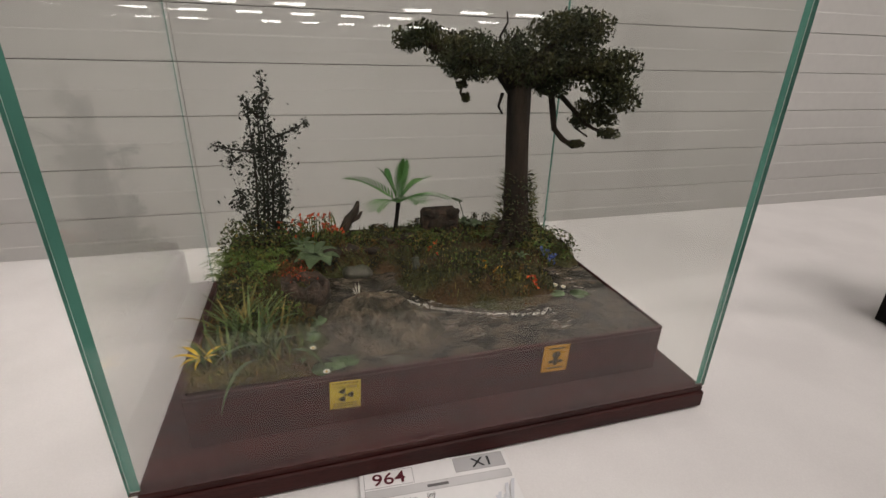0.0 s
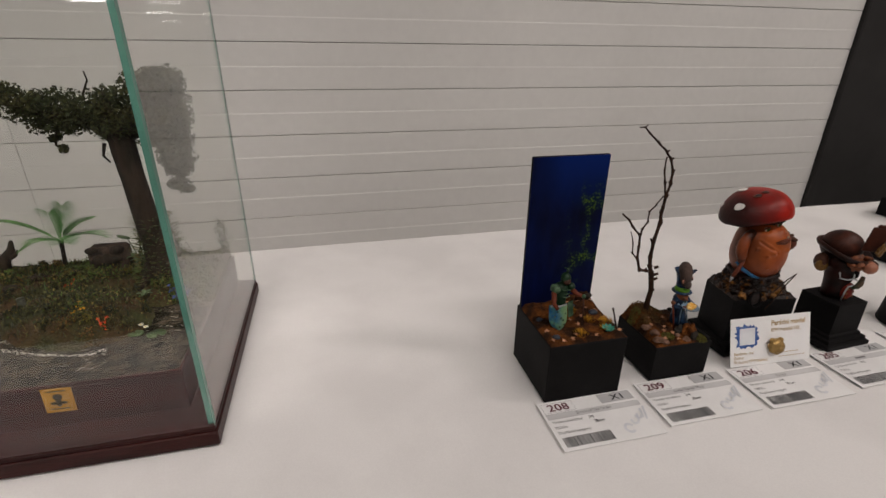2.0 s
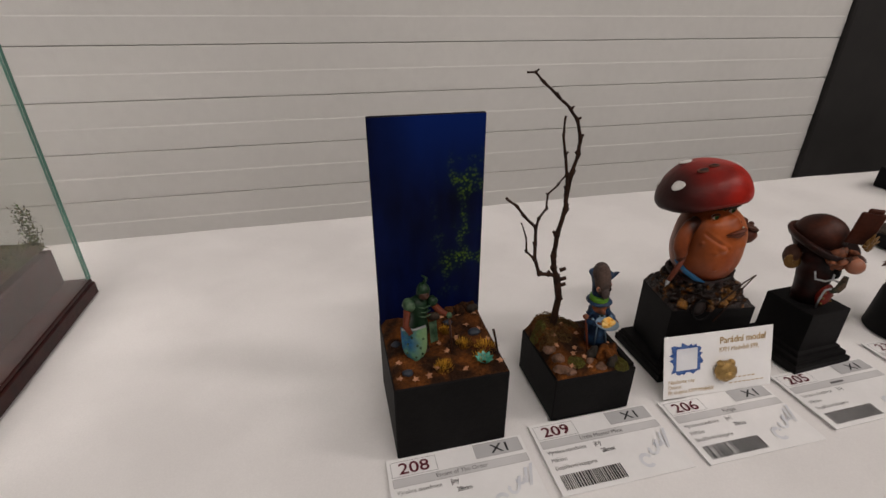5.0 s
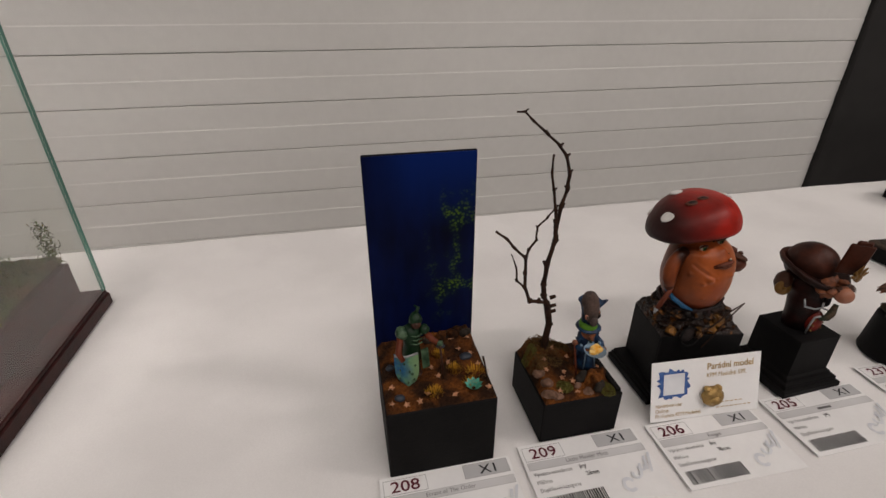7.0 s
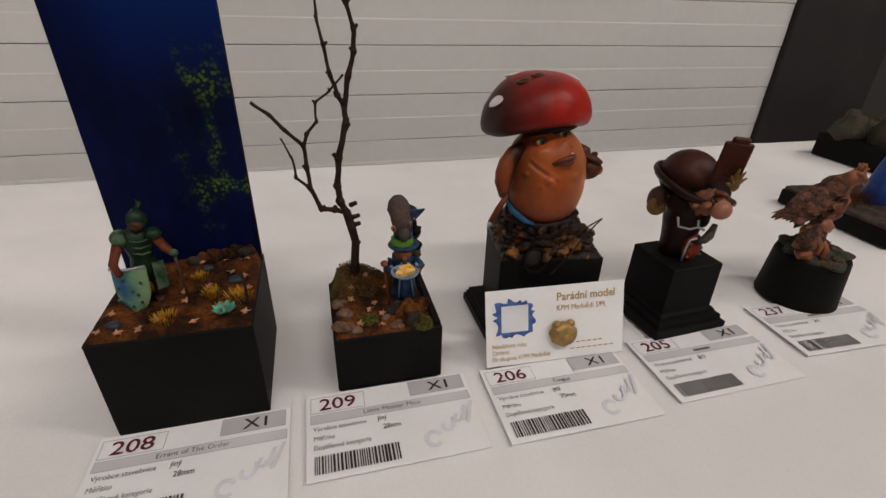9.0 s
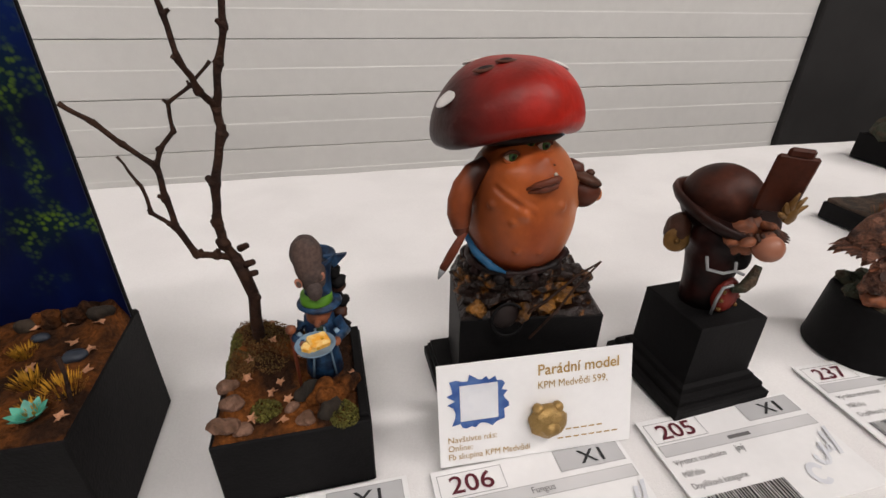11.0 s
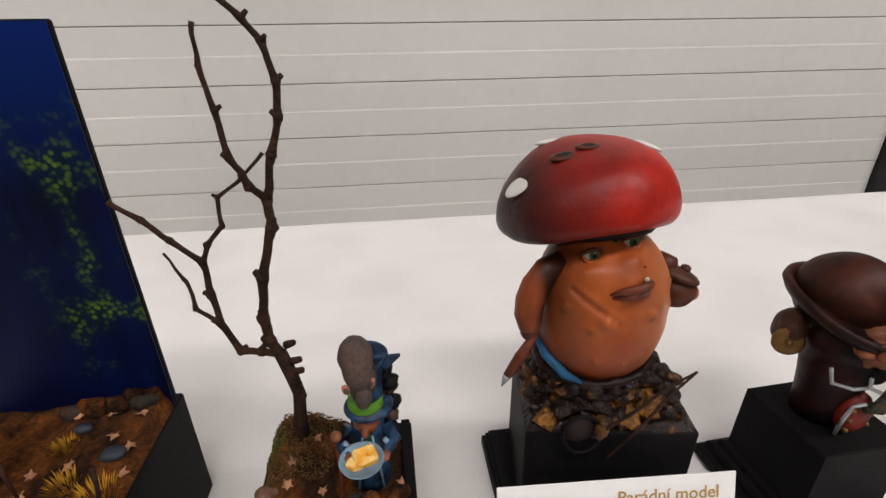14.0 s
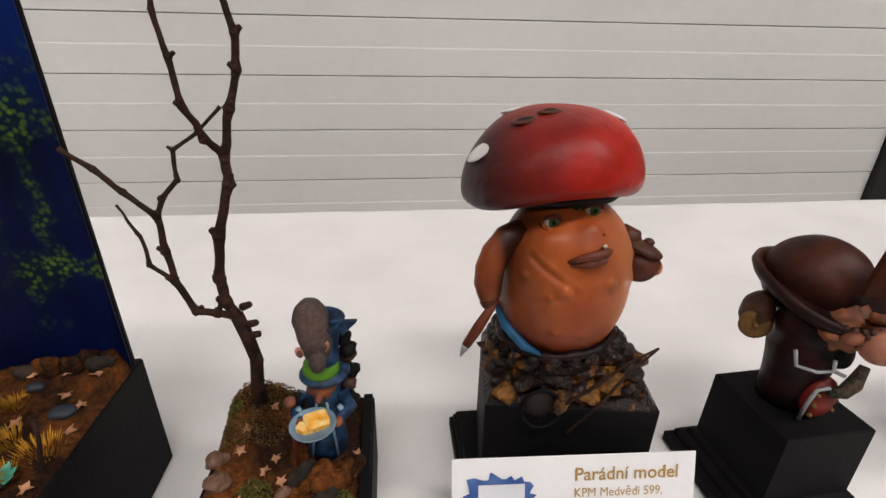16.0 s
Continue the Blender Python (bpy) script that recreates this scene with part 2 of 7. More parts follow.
BLUE_CLOTH = mat("blue_cloth_paint", (0.0144, 0.0864, 0.1872), 0.5, var=0.3, scale2=200)
BARK_GOLD = mat("golden_brown_litter", (0.21, 0.088, 0.013), 0.45, var=0.5, scale=500, color2=(0.028, 0.013, 0.006), scale2=90, bump=1.0, bump_scale=500)
OLD_GOLD = mat("old_gold_paint", (0.1728, 0.09, 0.0252), 0.4, metal=0.3, var=0.3, scale=400, scale2=150)
SILVER = mat("silver_edge_paint", (0.36, 0.37, 0.38), 0.4, metal=0.4, var=0.15)
RED_PAINT = mat("red_coat_paint", (0.1728, 0.01584, 0.00864), 0.45, var=0.2, scale2=150)
FEATHER = mat("brown_plumage_paint", (0.17, 0.075, 0.045), 0.7, var=0.5, scale=700, color2=(0.04, 0.018, 0.012), scale2=160, bump=1.0, bump_scale=700)
MOSS_ROCK = mat("mossy_rock_paint", (0.033, 0.0396, 0.0228), 0.7, var=0.5, scale=500, color2=(0.066, 0.042, 0.024), scale2=120, bump=1.0, bump_scale=600)
LITTER = mat("rough_dark_litter", (0.011, 0.005, 0.0034), 0.34, var=0.6, scale=600, color2=(0.19, 0.072, 0.012), mix=(0.54, 0.68), scale2=150, bump=1.0, bump_scale=420)
LIP = mat("dull_red_brown_paint", (0.15, 0.040, 0.020), 0.45, var=0.2, scale=300, scale2=90)
PINK_STONE = mat("pinkish_brown_stone", (0.19, 0.105, 0.07), 0.8, var=0.3, scale=400, color2=(0.10, 0.052, 0.03), scale2=120, bump=1.0, bump_scale=500)
BLUE_GLOSS = mat("glossy_blue_paint", (0.02, 0.06, 0.24), 0.3, var=0.2, scale2=60)


def painted_night():
    """Deep blue painted backdrop with brush streaks and dabs of yellow-green foliage on one side."""
    m = mat("painted_night_forest", (0.0012, 0.0042, 0.036), 0.5, spec=0.12, var=0.45, scale=120, color2=(0.0009, 0.0018, 0.012), scale2=22, stretch=(1, 1, 0.35))
    nt = m.node_tree
    n, l = nt.nodes, nt.links
    p = n["Principled BSDF"]
    base = p.inputs["Base Color"].links[0].from_socket
    tc, sep = n.new("ShaderNodeTexCoord"), n.new("ShaderNodeSeparateXYZ")
    l.new(tc.outputs["Object"], sep.inputs[0])
    spots, cluster = n.new("ShaderNodeTexVoronoi"), n.new("ShaderNodeTexNoise")
    spots.inputs["Scale"].default_value, cluster.inputs["Scale"].default_value = 560, 60
    cluster.inputs["Detail"].default_value = 3
    for t in (spots, cluster):
        l.new(tc.outputs["Object"], t.inputs["Vector"])

    def rng(socket, a, b, lo=0.0, hi=1.0):
        r = n.new("ShaderNodeMapRange")
        r.inputs["From Min"].default_value, r.inputs["From Max"].default_value = a, b
        r.inputs["To Min"].default_value, r.inputs["To Max"].default_value = lo, hi
        l.new(socket, r.inputs["Value"])
        return r.outputs["Result"]

    def mul(a, b):
        k = n.new("ShaderNodeMath")
        k.operation = "MULTIPLY"
        l.new(a, k.inputs[0])
        l.new(b, k.inputs[1])
        return k.outputs[0]

    side = mul(rng(sep.outputs["X"], 0.000, 0.016), rng(sep.outputs["Z"], 0.118, 0.095))
    low = rng(sep.outputs["Z"], 0.012, 0.035)
    leaf = mul(mul(rng(spots.outputs["Distance"], 0.62, 0.25), rng(cluster.outputs["Fac"], 0.50, 0.66)), mul(side, low))
    haze = mul(rng(cluster.outputs["Fac"], 0.45, 0.65, 0, 0.6), mul(side, low))
    sky = mul(rng(sep.outputs["Z"], 0.085, 0.135), rng(sep.outputs["X"], -0.035, -0.005))
    for fac, col in ((sky, (0.002, 0.017, 0.135, 1)), (haze, (0.004, 0.016, 0.010, 1)), (leaf, (0.085, 0.15, 0.012, 1))):
        mx = n.new("ShaderNodeMix")
        mx.data_type = "RGBA"
        l.new(fac, mx.inputs["Factor"])
        l.new(base, mx.inputs["A"])
        mx.inputs["B"].default_value = col
        base = mx.outputs["Result"]
    l.new(base, p.inputs["Base Color"])
    return m



def paint_shade_blend(m, color, x0, x1, wander=0.012, scale=70.0, axis="X"):
    """Lays a second colour over a painted material, both as sprayed paint and as painted-in shading, from x0 (full) to
    x1 (none) along one axis, with a wandering edge.
    """
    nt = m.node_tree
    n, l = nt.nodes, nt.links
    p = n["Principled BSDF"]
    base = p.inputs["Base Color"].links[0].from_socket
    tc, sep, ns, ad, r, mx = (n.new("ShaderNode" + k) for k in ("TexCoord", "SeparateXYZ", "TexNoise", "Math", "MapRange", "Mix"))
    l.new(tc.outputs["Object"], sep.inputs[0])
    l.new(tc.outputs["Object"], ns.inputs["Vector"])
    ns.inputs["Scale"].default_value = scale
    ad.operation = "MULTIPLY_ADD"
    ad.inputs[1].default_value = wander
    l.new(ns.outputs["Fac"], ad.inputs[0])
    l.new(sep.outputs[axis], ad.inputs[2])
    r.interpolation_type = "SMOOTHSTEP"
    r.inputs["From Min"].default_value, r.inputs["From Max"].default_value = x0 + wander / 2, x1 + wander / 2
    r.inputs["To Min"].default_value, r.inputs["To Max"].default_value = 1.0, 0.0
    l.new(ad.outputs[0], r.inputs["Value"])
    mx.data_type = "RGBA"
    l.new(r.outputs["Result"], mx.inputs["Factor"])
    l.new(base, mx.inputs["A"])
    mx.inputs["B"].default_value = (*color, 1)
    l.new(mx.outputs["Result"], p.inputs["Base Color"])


paint_shade_blend(CAP_RED, (0.032, 0.010, 0.009), 0.846, 0.886)
# Pale lit right flank and dark shaded left flank put into the flesh colour.
paint_shade_blend(FLESH, (0.52, 0.185, 0.072), 0.904, 0.877, 0.014, 60)
paint_shade_blend(FLESH, (0.050, 0.012, 0.005), 0.853, 0.875, 0.012, 60)
# Shade under the cap painted into the top of the belly.
paint_shade_blend(FLESH, (0.070, 0.017, 0.006), 0.1310, 0.1225, 0.005, 110, "Z")
# Deeper red-brown shading of the belly's underside, held in its colour.
paint_shade_blend(FLESH, (0.16, 0.030, 0.008), 0.0745, 0.0900, 0.008, 80, "Z")
# Shade along the cap's lower rim, painted into the red.
paint_shade_blend(CAP_RED, (0.020, 0.006, 0.006), 0.1195, 0.1295, 0.006, 120, "Z")
paint_shade_blend(TEAL_BLUE, (0.17, 0.27, 0.13), 0.6815, 0.6700, 0.005, 200)
# Shade of the gap between arm and body, put into the arm colour.
paint_shade_blend(FLESH_ARM, (0.030, 0.008, 0.004), 0.8585, 0.8530, 0.004, 150)
# Shading round the brim and crown base is part of the hat colour.
paint_shade_blend(HAT_BROWN, (0.012, 0.004, 0.003), 0.0860, 0.0980, 0.010, 120, "Z")
NIGHT = painted_night()


# ---- mesh tools ----
class Geo:
    """Collects vertices and faces with material slots and becomes one mesh."""

    def __init__(self, *mats):
        self.v, self.f, self.m, self.s, self.mats = [], [], [], [], list(mats)

    def slot(self, material):
        if material is None:
            return 0
        if material not in self.mats:
            self.mats.append(material)
        return self.mats.index(material)

    def add(self, verts, faces, material=None, smooth=True):
        o, k = len(self.v), self.slot(material)
        self.v += [tuple(p) for p in verts]
        self.f += [tuple(i + o for i in f) for f in faces]
        self.m += [k] * len(faces)
        self.s += [smooth] * len(faces)
        return self

    def ell(self, c, r, material=None, rot=(0, 0, 0), seg=18, rings=10, wob=0.0, freq=60.0, squash=None):
        r = (r, r, r) if isinstance(r, (int, float)) else r
        turn = Euler([radians(a) for a in rot]).to_matrix()
        c, vs = Vector(c), []
        for i in range(rings + 1):
            th = math.pi * i / rings
            for j in range(seg):
                ph = 2 * math.pi * j / seg
                d = Vector((math.sin(th) * math.cos(ph), math.sin(th) * math.sin(ph), math.cos(th)))
                q = Vector((d.x * r[0], d.y * r[1], d.z * r[2]))
                if squash:
                    q = Vector(squash(q, d))
                q = turn @ q
                if wob:
                    q *= 1 + wob * noise.noise((c + q) * freq)
                vs.append(c + q)
        fs = []
        for i in range(rings):
            for j in range(seg):
                a, b = i * seg + j, i * seg + (j + 1) % seg
                fs.append((a, a + seg, b + seg, b))
        return self.add(vs, fs, material)

    def tube(self, pts, radii, material=None, seg=8, wob=0.0, freq=150.0, cap=True):
        pts = [Vector(p) for p in pts]
        if isinstance(radii, (int, float)):
            radii = [radii] * len(pts)
        ref, vs = Vector((0.31, 0.87, 0.38)), []
        for i, p in enumerate(pts):
            d = (pts[min(i + 1, len(pts) - 1)] - pts[max(i - 1, 0)]).normalized()
            a = d.cross(ref).normalized()
            b = d.cross(a)
            for j in range(seg):
                an = 2 * math.pi * j / seg
                q = a * math.cos(an) + b * math.sin(an)
                k = radii[i] * (1 + (wob * noise.noise((p + q * radii[i]) * freq) if wob else 0))
                vs.append(p + q * k)
        fs = [(i * seg + j, i * seg + (j + 1) % seg, (i + 1) * seg + (j + 1) % seg, (i + 1) * seg + j) for i in range(len(pts) - 1) for j in range(seg)]
        if cap:
            fs += [tuple(range(seg))[::-1], tuple((len(pts) - 1) * seg + j for j in range(seg))]
        return self.add(vs, fs, material)

    def lathe(self, profile, c, material=None, seg=40, square=False, rz=0.0, smooth=True):
        vs, cx, cy, cz = [], *c
        n = 4 if square else seg
        for r, z in profile:
            for j in range(n):
                an = 2 * math.pi * (j + (0.5 if square else 0)) / n + radians(rz)
                k = r * (math.sqrt(2) if square else 1)
                vs.append((cx + k * math.cos(an), cy + k * math.sin(an), cz + z))
        fs = [(i * n + j, i * n + (j + 1) % n, (i + 1) * n + (j + 1) % n, (i + 1) * n + j) for i in range(len(profile) - 1) for j in range(n)]
        fs += [tuple(range(n))[::-1], tuple((len(profile) - 1) * n + j for j in range(n))]
        return self.add(vs, fs, material, smooth)

    def box(self, lo, hi, material=None, bevel=0.0, m=None):
        lo, hi = Vector(lo), Vector(hi)
        c, h = (lo + hi) / 2, (hi - lo) / 2
        b = min(bevel, *(x * 0.99 for x in h)) if bevel else 0.0
        if not b:
            vs = [Vector((x, y, z)) for x in (-h.x, h.x) for y in (-h.y, h.y) for z in (-h.z, h.z)]
            fs = [(0, 1, 3, 2), (4, 6, 7, 5), (0, 4, 5, 1), (2, 3, 7, 6), (0, 2, 6, 4), (1, 5, 7, 3)]
        else:
            bm = bmesh.new()
            for sx in (-1, 1):
                for sy in (-1, 1):
                    for sz in (-1, 1):
                        for k in range(3):
                            q = [h.x - b, h.y - b, h.z - b]
                            q[k] = (h.x, h.y, h.z)[k]
                            bm.verts.new((q[0] * sx, q[1] * sy, q[2] * sz))
            bmesh.ops.convex_hull(bm, input=bm.verts[:])
            bm.verts.index_update()
            vs, fs = [v.co.copy() for v in bm.verts], [tuple(v.index for v in f.verts) for f in bm.faces]
            bm.free()
        m = m or Matrix()
        return self.add([m @ (v + c) for v in vs], fs, material, False)

    def blade(self, p, d, length, width, droop=0.4, material=None, n=5, fold=0.0, roll=0.0):
        """A leaf or grass blade that starts at p along d and bends down."""
        p, d = Vector(p), Vector(d).normalized()
        side = d.cross(Vector((0, 0, 1)))
        side = side.normalized() if side.length > 1e-4 else Vector((1, 0, 0))
        side = Matrix.Rotation(roll, 3, d) @ side
        vs = []
        for i in range(n + 1):
            t = i / n
            w = width * math.sin(math.pi * min(0.98, 0.12 + 0.88 * t)) * 0.5 + width * 0.02
            vs += [p - side * w, p + side * w]
            p = p + d * (length / n)
            d = (d + Vector((0, 0, -droop / n * (0.4 + 1.2 * t)))).normalized()
        return self.add(vs, [(2 * i, 2 * i + 1, 2 * i + 3, 2 * i + 2) for i in range(n)], material)

    def leaf(self, c, size, material=None, rng=random):
        n = Vector((rng.uniform(-1, 1), rng.uniform(-1, 1), rng.uniform(-0.3, 1))).normalized()
        a = n.orthogonal().normalized()
        a = Matrix.Rotation(rng.uniform(0, 6.28), 3, n) @ a
        b = n.cross(a) * 0.55
        c = Vector(c)
        k = size * 0.5
        return self.add([c - a * k, c + b * k + n * k * 0.15, c + a * k, c - b * k + n * k * 0.15], [(0, 1, 2, 3)], material, False)

    def mesh(self, name):
        me = bpy.data.meshes.new(name)
        me.from_pydata(self.v, [], self.f)
        for k in self.mats:
            me.materials.append(k)
        me.polygons.foreach_set("material_index", self.m)
        me.polygons.foreach_set("use_smooth", self.s)
        me.update()
        return me


def part(name, geo, parent=None, label="", at=None):
    ob = new(name, geo.mesh(name))
    if at is not None:
        ob.matrix_world = at
    if parent:
        ob.parent = parent
    return tagged(ob, label) if label else ob


def thing(name, label, category, loc=(0, 0, 0), rz=0.0, group="", kind=""):
    ob = new(name)
    ob.empty_display_size = 0.02
    ob.matrix_world = pose(*loc, 0, 0, rz)
    return tagged(ob, label, category, group, kind)


def heightfield(geo, x0, x1, y0, y1, nx, ny, h, material=None, keep=None, skirt=None):
    vs = [(x0 + (x1 - x0) * i / nx, y0 + (y1 - y0) * j / ny) for j in range(ny + 1) for i in range(nx + 1)]
    zs = [h(x, y) for x, y in vs]
    fs = []
    for j in range(ny):
        for i in range(nx):
            a = j * (nx + 1) + i
            q = (a, a + 1, a + nx + 2, a + nx + 1)
            if keep is None or any(keep(*vs[k]) for k in q):
                fs.append(q)
    pts = [(x, y, z) for (x, y), z in zip(vs, zs)]
    if skirt is not None:
        rim = [i for i in range(nx + 1)] + [j * (nx + 1) + nx for j in range(1, ny + 1)] + [ny * (nx + 1) + i for i in range(nx - 1, -1, -1)] + [j * (nx + 1) for j in range(ny - 1, 0, -1)]
        o = len(pts)
        pts += [(pts[k][0], pts[k][1], skirt) for k in rim]
        m = len(rim)
        fs += [(rim[k], o + k, o + (k + 1) % m, rim[(k + 1) % m]) for k in range(m)]
    return geo.add(pts, fs, material)


def text_mesh(body, size, depth=0.0, bold=0.0):
    cu = bpy.data.curves.new("lettering", "FONT")
    cu.body, cu.size, cu.resolution_u, cu.extrude, cu.offset = body, size, 3, depth, bold * size
    ob = bpy.data.objects.new("lettering", cu)
    scene.collection.objects.link(ob)
    bpy.context.view_layer.update()
    me = bpy.data.meshes.new_from_object(ob.evaluated_get(bpy.context.evaluated_depsgraph_get()))
    bpy.data.objects.remove(ob)
    bpy.data.curves.remove(cu)
    return me


def lettering(name, body, size, x, y, z, material, parent, width=None, m=None, bold=0.0, label=""):
    """Flat letters on the local xy plane of parent, from (x, y) to the right; width squeezes them to that length."""
    me = text_mesh(body, size, 0.0, bold)
    me.materials.clear()
    me.materials.append(material)
    if not len(me.vertices):
        return None
    w = max(v.co.x for v in me.vertices) - min(v.co.x for v in me.vertices)
    k = (width / w) if width and w else 1.0
    ob = new(name, me)
    ob.parent = parent
    ob.matrix_local = (m or Matrix()) @ Matrix.Translation((x, y, z)) @ Matrix.Diagonal((k, 1, 1, 1))
    return tagged(ob, label) if label else ob


# ---- the hall ----
FLOOR_Z, CEIL_Z, WALL_Y = -0.75, 3.6, 0.92
X0, X1, Y0 = -22.0, 24.0, -84.0


def slab(name, lo, hi, material, label, category):
    return tagged(part(name, Geo(material).box(lo, hi)), label, category, kind="structure")


slab("floor", (X0, Y0, FLOOR_Z - 0.1), (X1, 1.3, FLOOR_Z), FLOOR, "grey polished floor of the exhibition hall", "floor")
slab("ceiling", (X0, Y0, CEIL_Z), (X1, 1.3, CEIL_Z + 0.1), CEIL, "light grey ceiling high over the hall", "ceiling")
slab("wall_south", (X0, Y0 - 0.2, FLOOR_Z), (X1, Y0, CEIL_Z), HALL_DARK, "plain grey far wall of the hall", "wall")
slab("wall_west", (X0 - 0.2, Y0, FLOOR_Z), (X0, 1.3, CEIL_Z), HALL_WALL, "plain light grey hall wall", "wall")
slab("wall_east", (X1, Y0, FLOOR_Z), (X1 + 0.2, 1.3, CEIL_Z), HALL_WALL, "plain light grey hall wall", "wall")
PITCH, K1 = 0.0806, -0.053
PANEL_Z0, PANEL_ROWS = K1 - 9 * PITCH + PITCH, 26
wall_north = tagged(part("wall_north", Geo(GROOVE).box((-3.2, WALL_Y + 0.006, FLOOR_Z), (1.72, WALL_Y + 0.2, 3.0))
                         .box((X0, WALL_Y + 0.002, 3.0), (X1, WALL_Y + 0.2, CEIL_Z), HALL_WALL)
                         .box((X0, WALL_Y + 0.002, FLOOR_Z), (-3.2, WALL_Y + 0.2, 3.0), HALL_WALL)
                         .box((2.6, WALL_Y + 0.11, FLOOR_Z), (X1, WALL_Y + 0.2, 3.0), HALL_WALL)
                         .box((-3.2, WALL_Y, PANEL_Z0 + PANEL_ROWS * PITCH), (1.72, WALL_Y + 0.006, 3.0), WALL)),
                    "wall of horizontal warm-grey panels with thin dark joints", "wall", kind="structure")


def panel_geo(length):
    prof = [(0.006, 0.0005), (0.0005, 0.0005), (-0.0006, 0.0013), (-0.0006, 0.0395), (0.0, 0.0410), (0.0, PITCH - 0.0012), (0.0006, PITCH - 0.0005), (0.006, PITCH - 0.0005)]
    vs = [(x, y, z) for x in (0.0, length) for y, z in prof]
    n = len(prof)
    fs = [(i, i + 1, n + i + 1, n + i) for i in range(n - 1)] + [tuple(range(n))[::-1], tuple(range(n, 2 * n))]
    return Geo(WALL).add(vs, fs, None, False)


long_panel, short_panel = panel_geo(1.72 + 0.0042).mesh("wall_panel"), panel_geo(3.19).mesh("wall_panel")
for k in range(PANEL_ROWS):
    for x, me in ((-0.0042, long_panel), (-0.0052 - 3.19, short_panel)):
        ob = new("wall_panel", me)
        ob.matrix_world = pose(x, WALL_Y, PANEL_Z0 + k * PITCH)
        ob.parent = wall_north

post = Geo(DARK_STEEL).box((1.722, WALL_Y - 0.012, FLOOR_Z), (1.752, WALL_Y + 0.1, 3.0), DARK_STEEL, 0.003)
post.box((1.752, WALL_Y - 0.004, FLOOR_Z), (2.02, WALL_Y + 0.1, 3.0), DARK_STEEL, 0.002)
tagged(part("wall_post", post), "dark grey steel door post beside the panelled wall", "post", kind="structure")
tagged(part("door_1", Geo(MID_GREY).box((2.02, WALL_Y + 0.04, FLOOR_Z), (2.6, WALL_Y + 0.09, 3.0), None, 0.002)), "plain mid-grey door leaf next to the dark post", "door", kind="structure")

# rows of ceiling luminaires across the hall
lum = thing("ceiling_light", "long white strip light under the hall ceiling", "ceiling light", (-21, -43, CEIL_Z - 0.45), group="strip lights of the hall")
part("housing", Geo(HALL_WALL).box((-1.25, -0.14, 0.20), (1.25, 0.14, 0.45), None, 0.02), lum)
part("tube", Geo(TUBE).box((-1.2, -0.12, 0.0), (1.2, 0.12, 0.198), None, 0.02), lum, "glowing white lamp cover")
for row, yy in enumerate((-43, -56, -76)):
    for col in range(9):
        if (row or col) and (3 * row + 2 * col) % 7 != 3:
            copy_thing(lum, pose(-21 + 5.2 * col + 1.1 * (row % 3), yy, CEIL_Z - 0.45))

# ---- the table ----
TX0, TX1, TY0, TY1 = -1.3, 2.7, 0.09, 0.634
table = thing("table", "long exhibition table under a white cloth", "table", (0.7, 0.2, FLOOR_Z))
part("tabletop", Geo(WOOD_TOP).box((TX0 + 0.01, TY0 + 0.01, -0.035), (TX1 - 0.01, TY1 - 0.012, -0.0075), None, 0.003), table, at=pose(0, 0, 0))
for x in (TX0 + 0.1, 0.7, TX1 - 0.1):
    for y in (TY0 + 0.08, TY1 - 0.08):
        part("leg", Geo(STEEL).tube([(x, y, FLOOR_Z), (x, y, -0.035)], 0.018, seg=12), table)
for o in table.children:
    o.matrix_parent_inverse = table.matrix_world.inverted()


def cloth_z(x, y):
    v = Vector((x, y, 0))
    flat = 0.00035 * noise.noise(v * 9) + 0.0003 * noise.noise(v * 23 + Vector((3, 1, 0)))
    return -0.0012 + flat - 0.0003


def tablecloth():
    g = Geo(CLOTH)
    nx, ny = 170, 60
    cols = [(TY0 - 0.004, -0.30), (TY0 - 0.004, -0.12), (TY0 - 0.003, -0.02), (TY0 + 0.001, -0.006)]
    cols += [(TY0 + 0.008 + (TY1 - TY0 - 0.016) * j / ny, None) for j in range(ny + 1)]
    cols += [(TY1 - 0.002, -0.0045), (TY1, -0.011), (TY1 + 0.001, -0.12), (TY1 + 0.002, -0.30)]
    vs, n = [], len(cols)
    for i in range(nx + 1):
        x = TX0 + (TX1 - TX0) * i / nx
        edge = 0.0025 * noise.noise(Vector((x * 7, 3.3, 0))) + 0.0012 * noise.noise(Vector((x * 31, 1.3, 0)))
        for y, z in cols:
            hang = 0.012 * noise.noise(Vector((x * 9, 0, 5 * (z or 0)))) if z is not None and z < -0.02 else 0.0
            far = edge * max(0.0, (y - TY1 + 0.1) / 0.1)
            vs.append((x, y + hang + far, cloth_z(x, y) if z is None else z + 0.3 * far))
    fs = [(i * n + j, (i + 1) * n + j, (i + 1) * n + j + 1, i * n + j + 1) for i in range(nx) for j in range(n - 1)]
    ob = tagged(part("tablecloth", g.add(vs, fs)), "plain white woven cloth spread over the long table", "tablecloth")
    mod = ob.modifiers.new("thickness", "SOLIDIFY")
    mod.thickness, mod.offset = 0.0012, -1
    return ob


tablecloth()


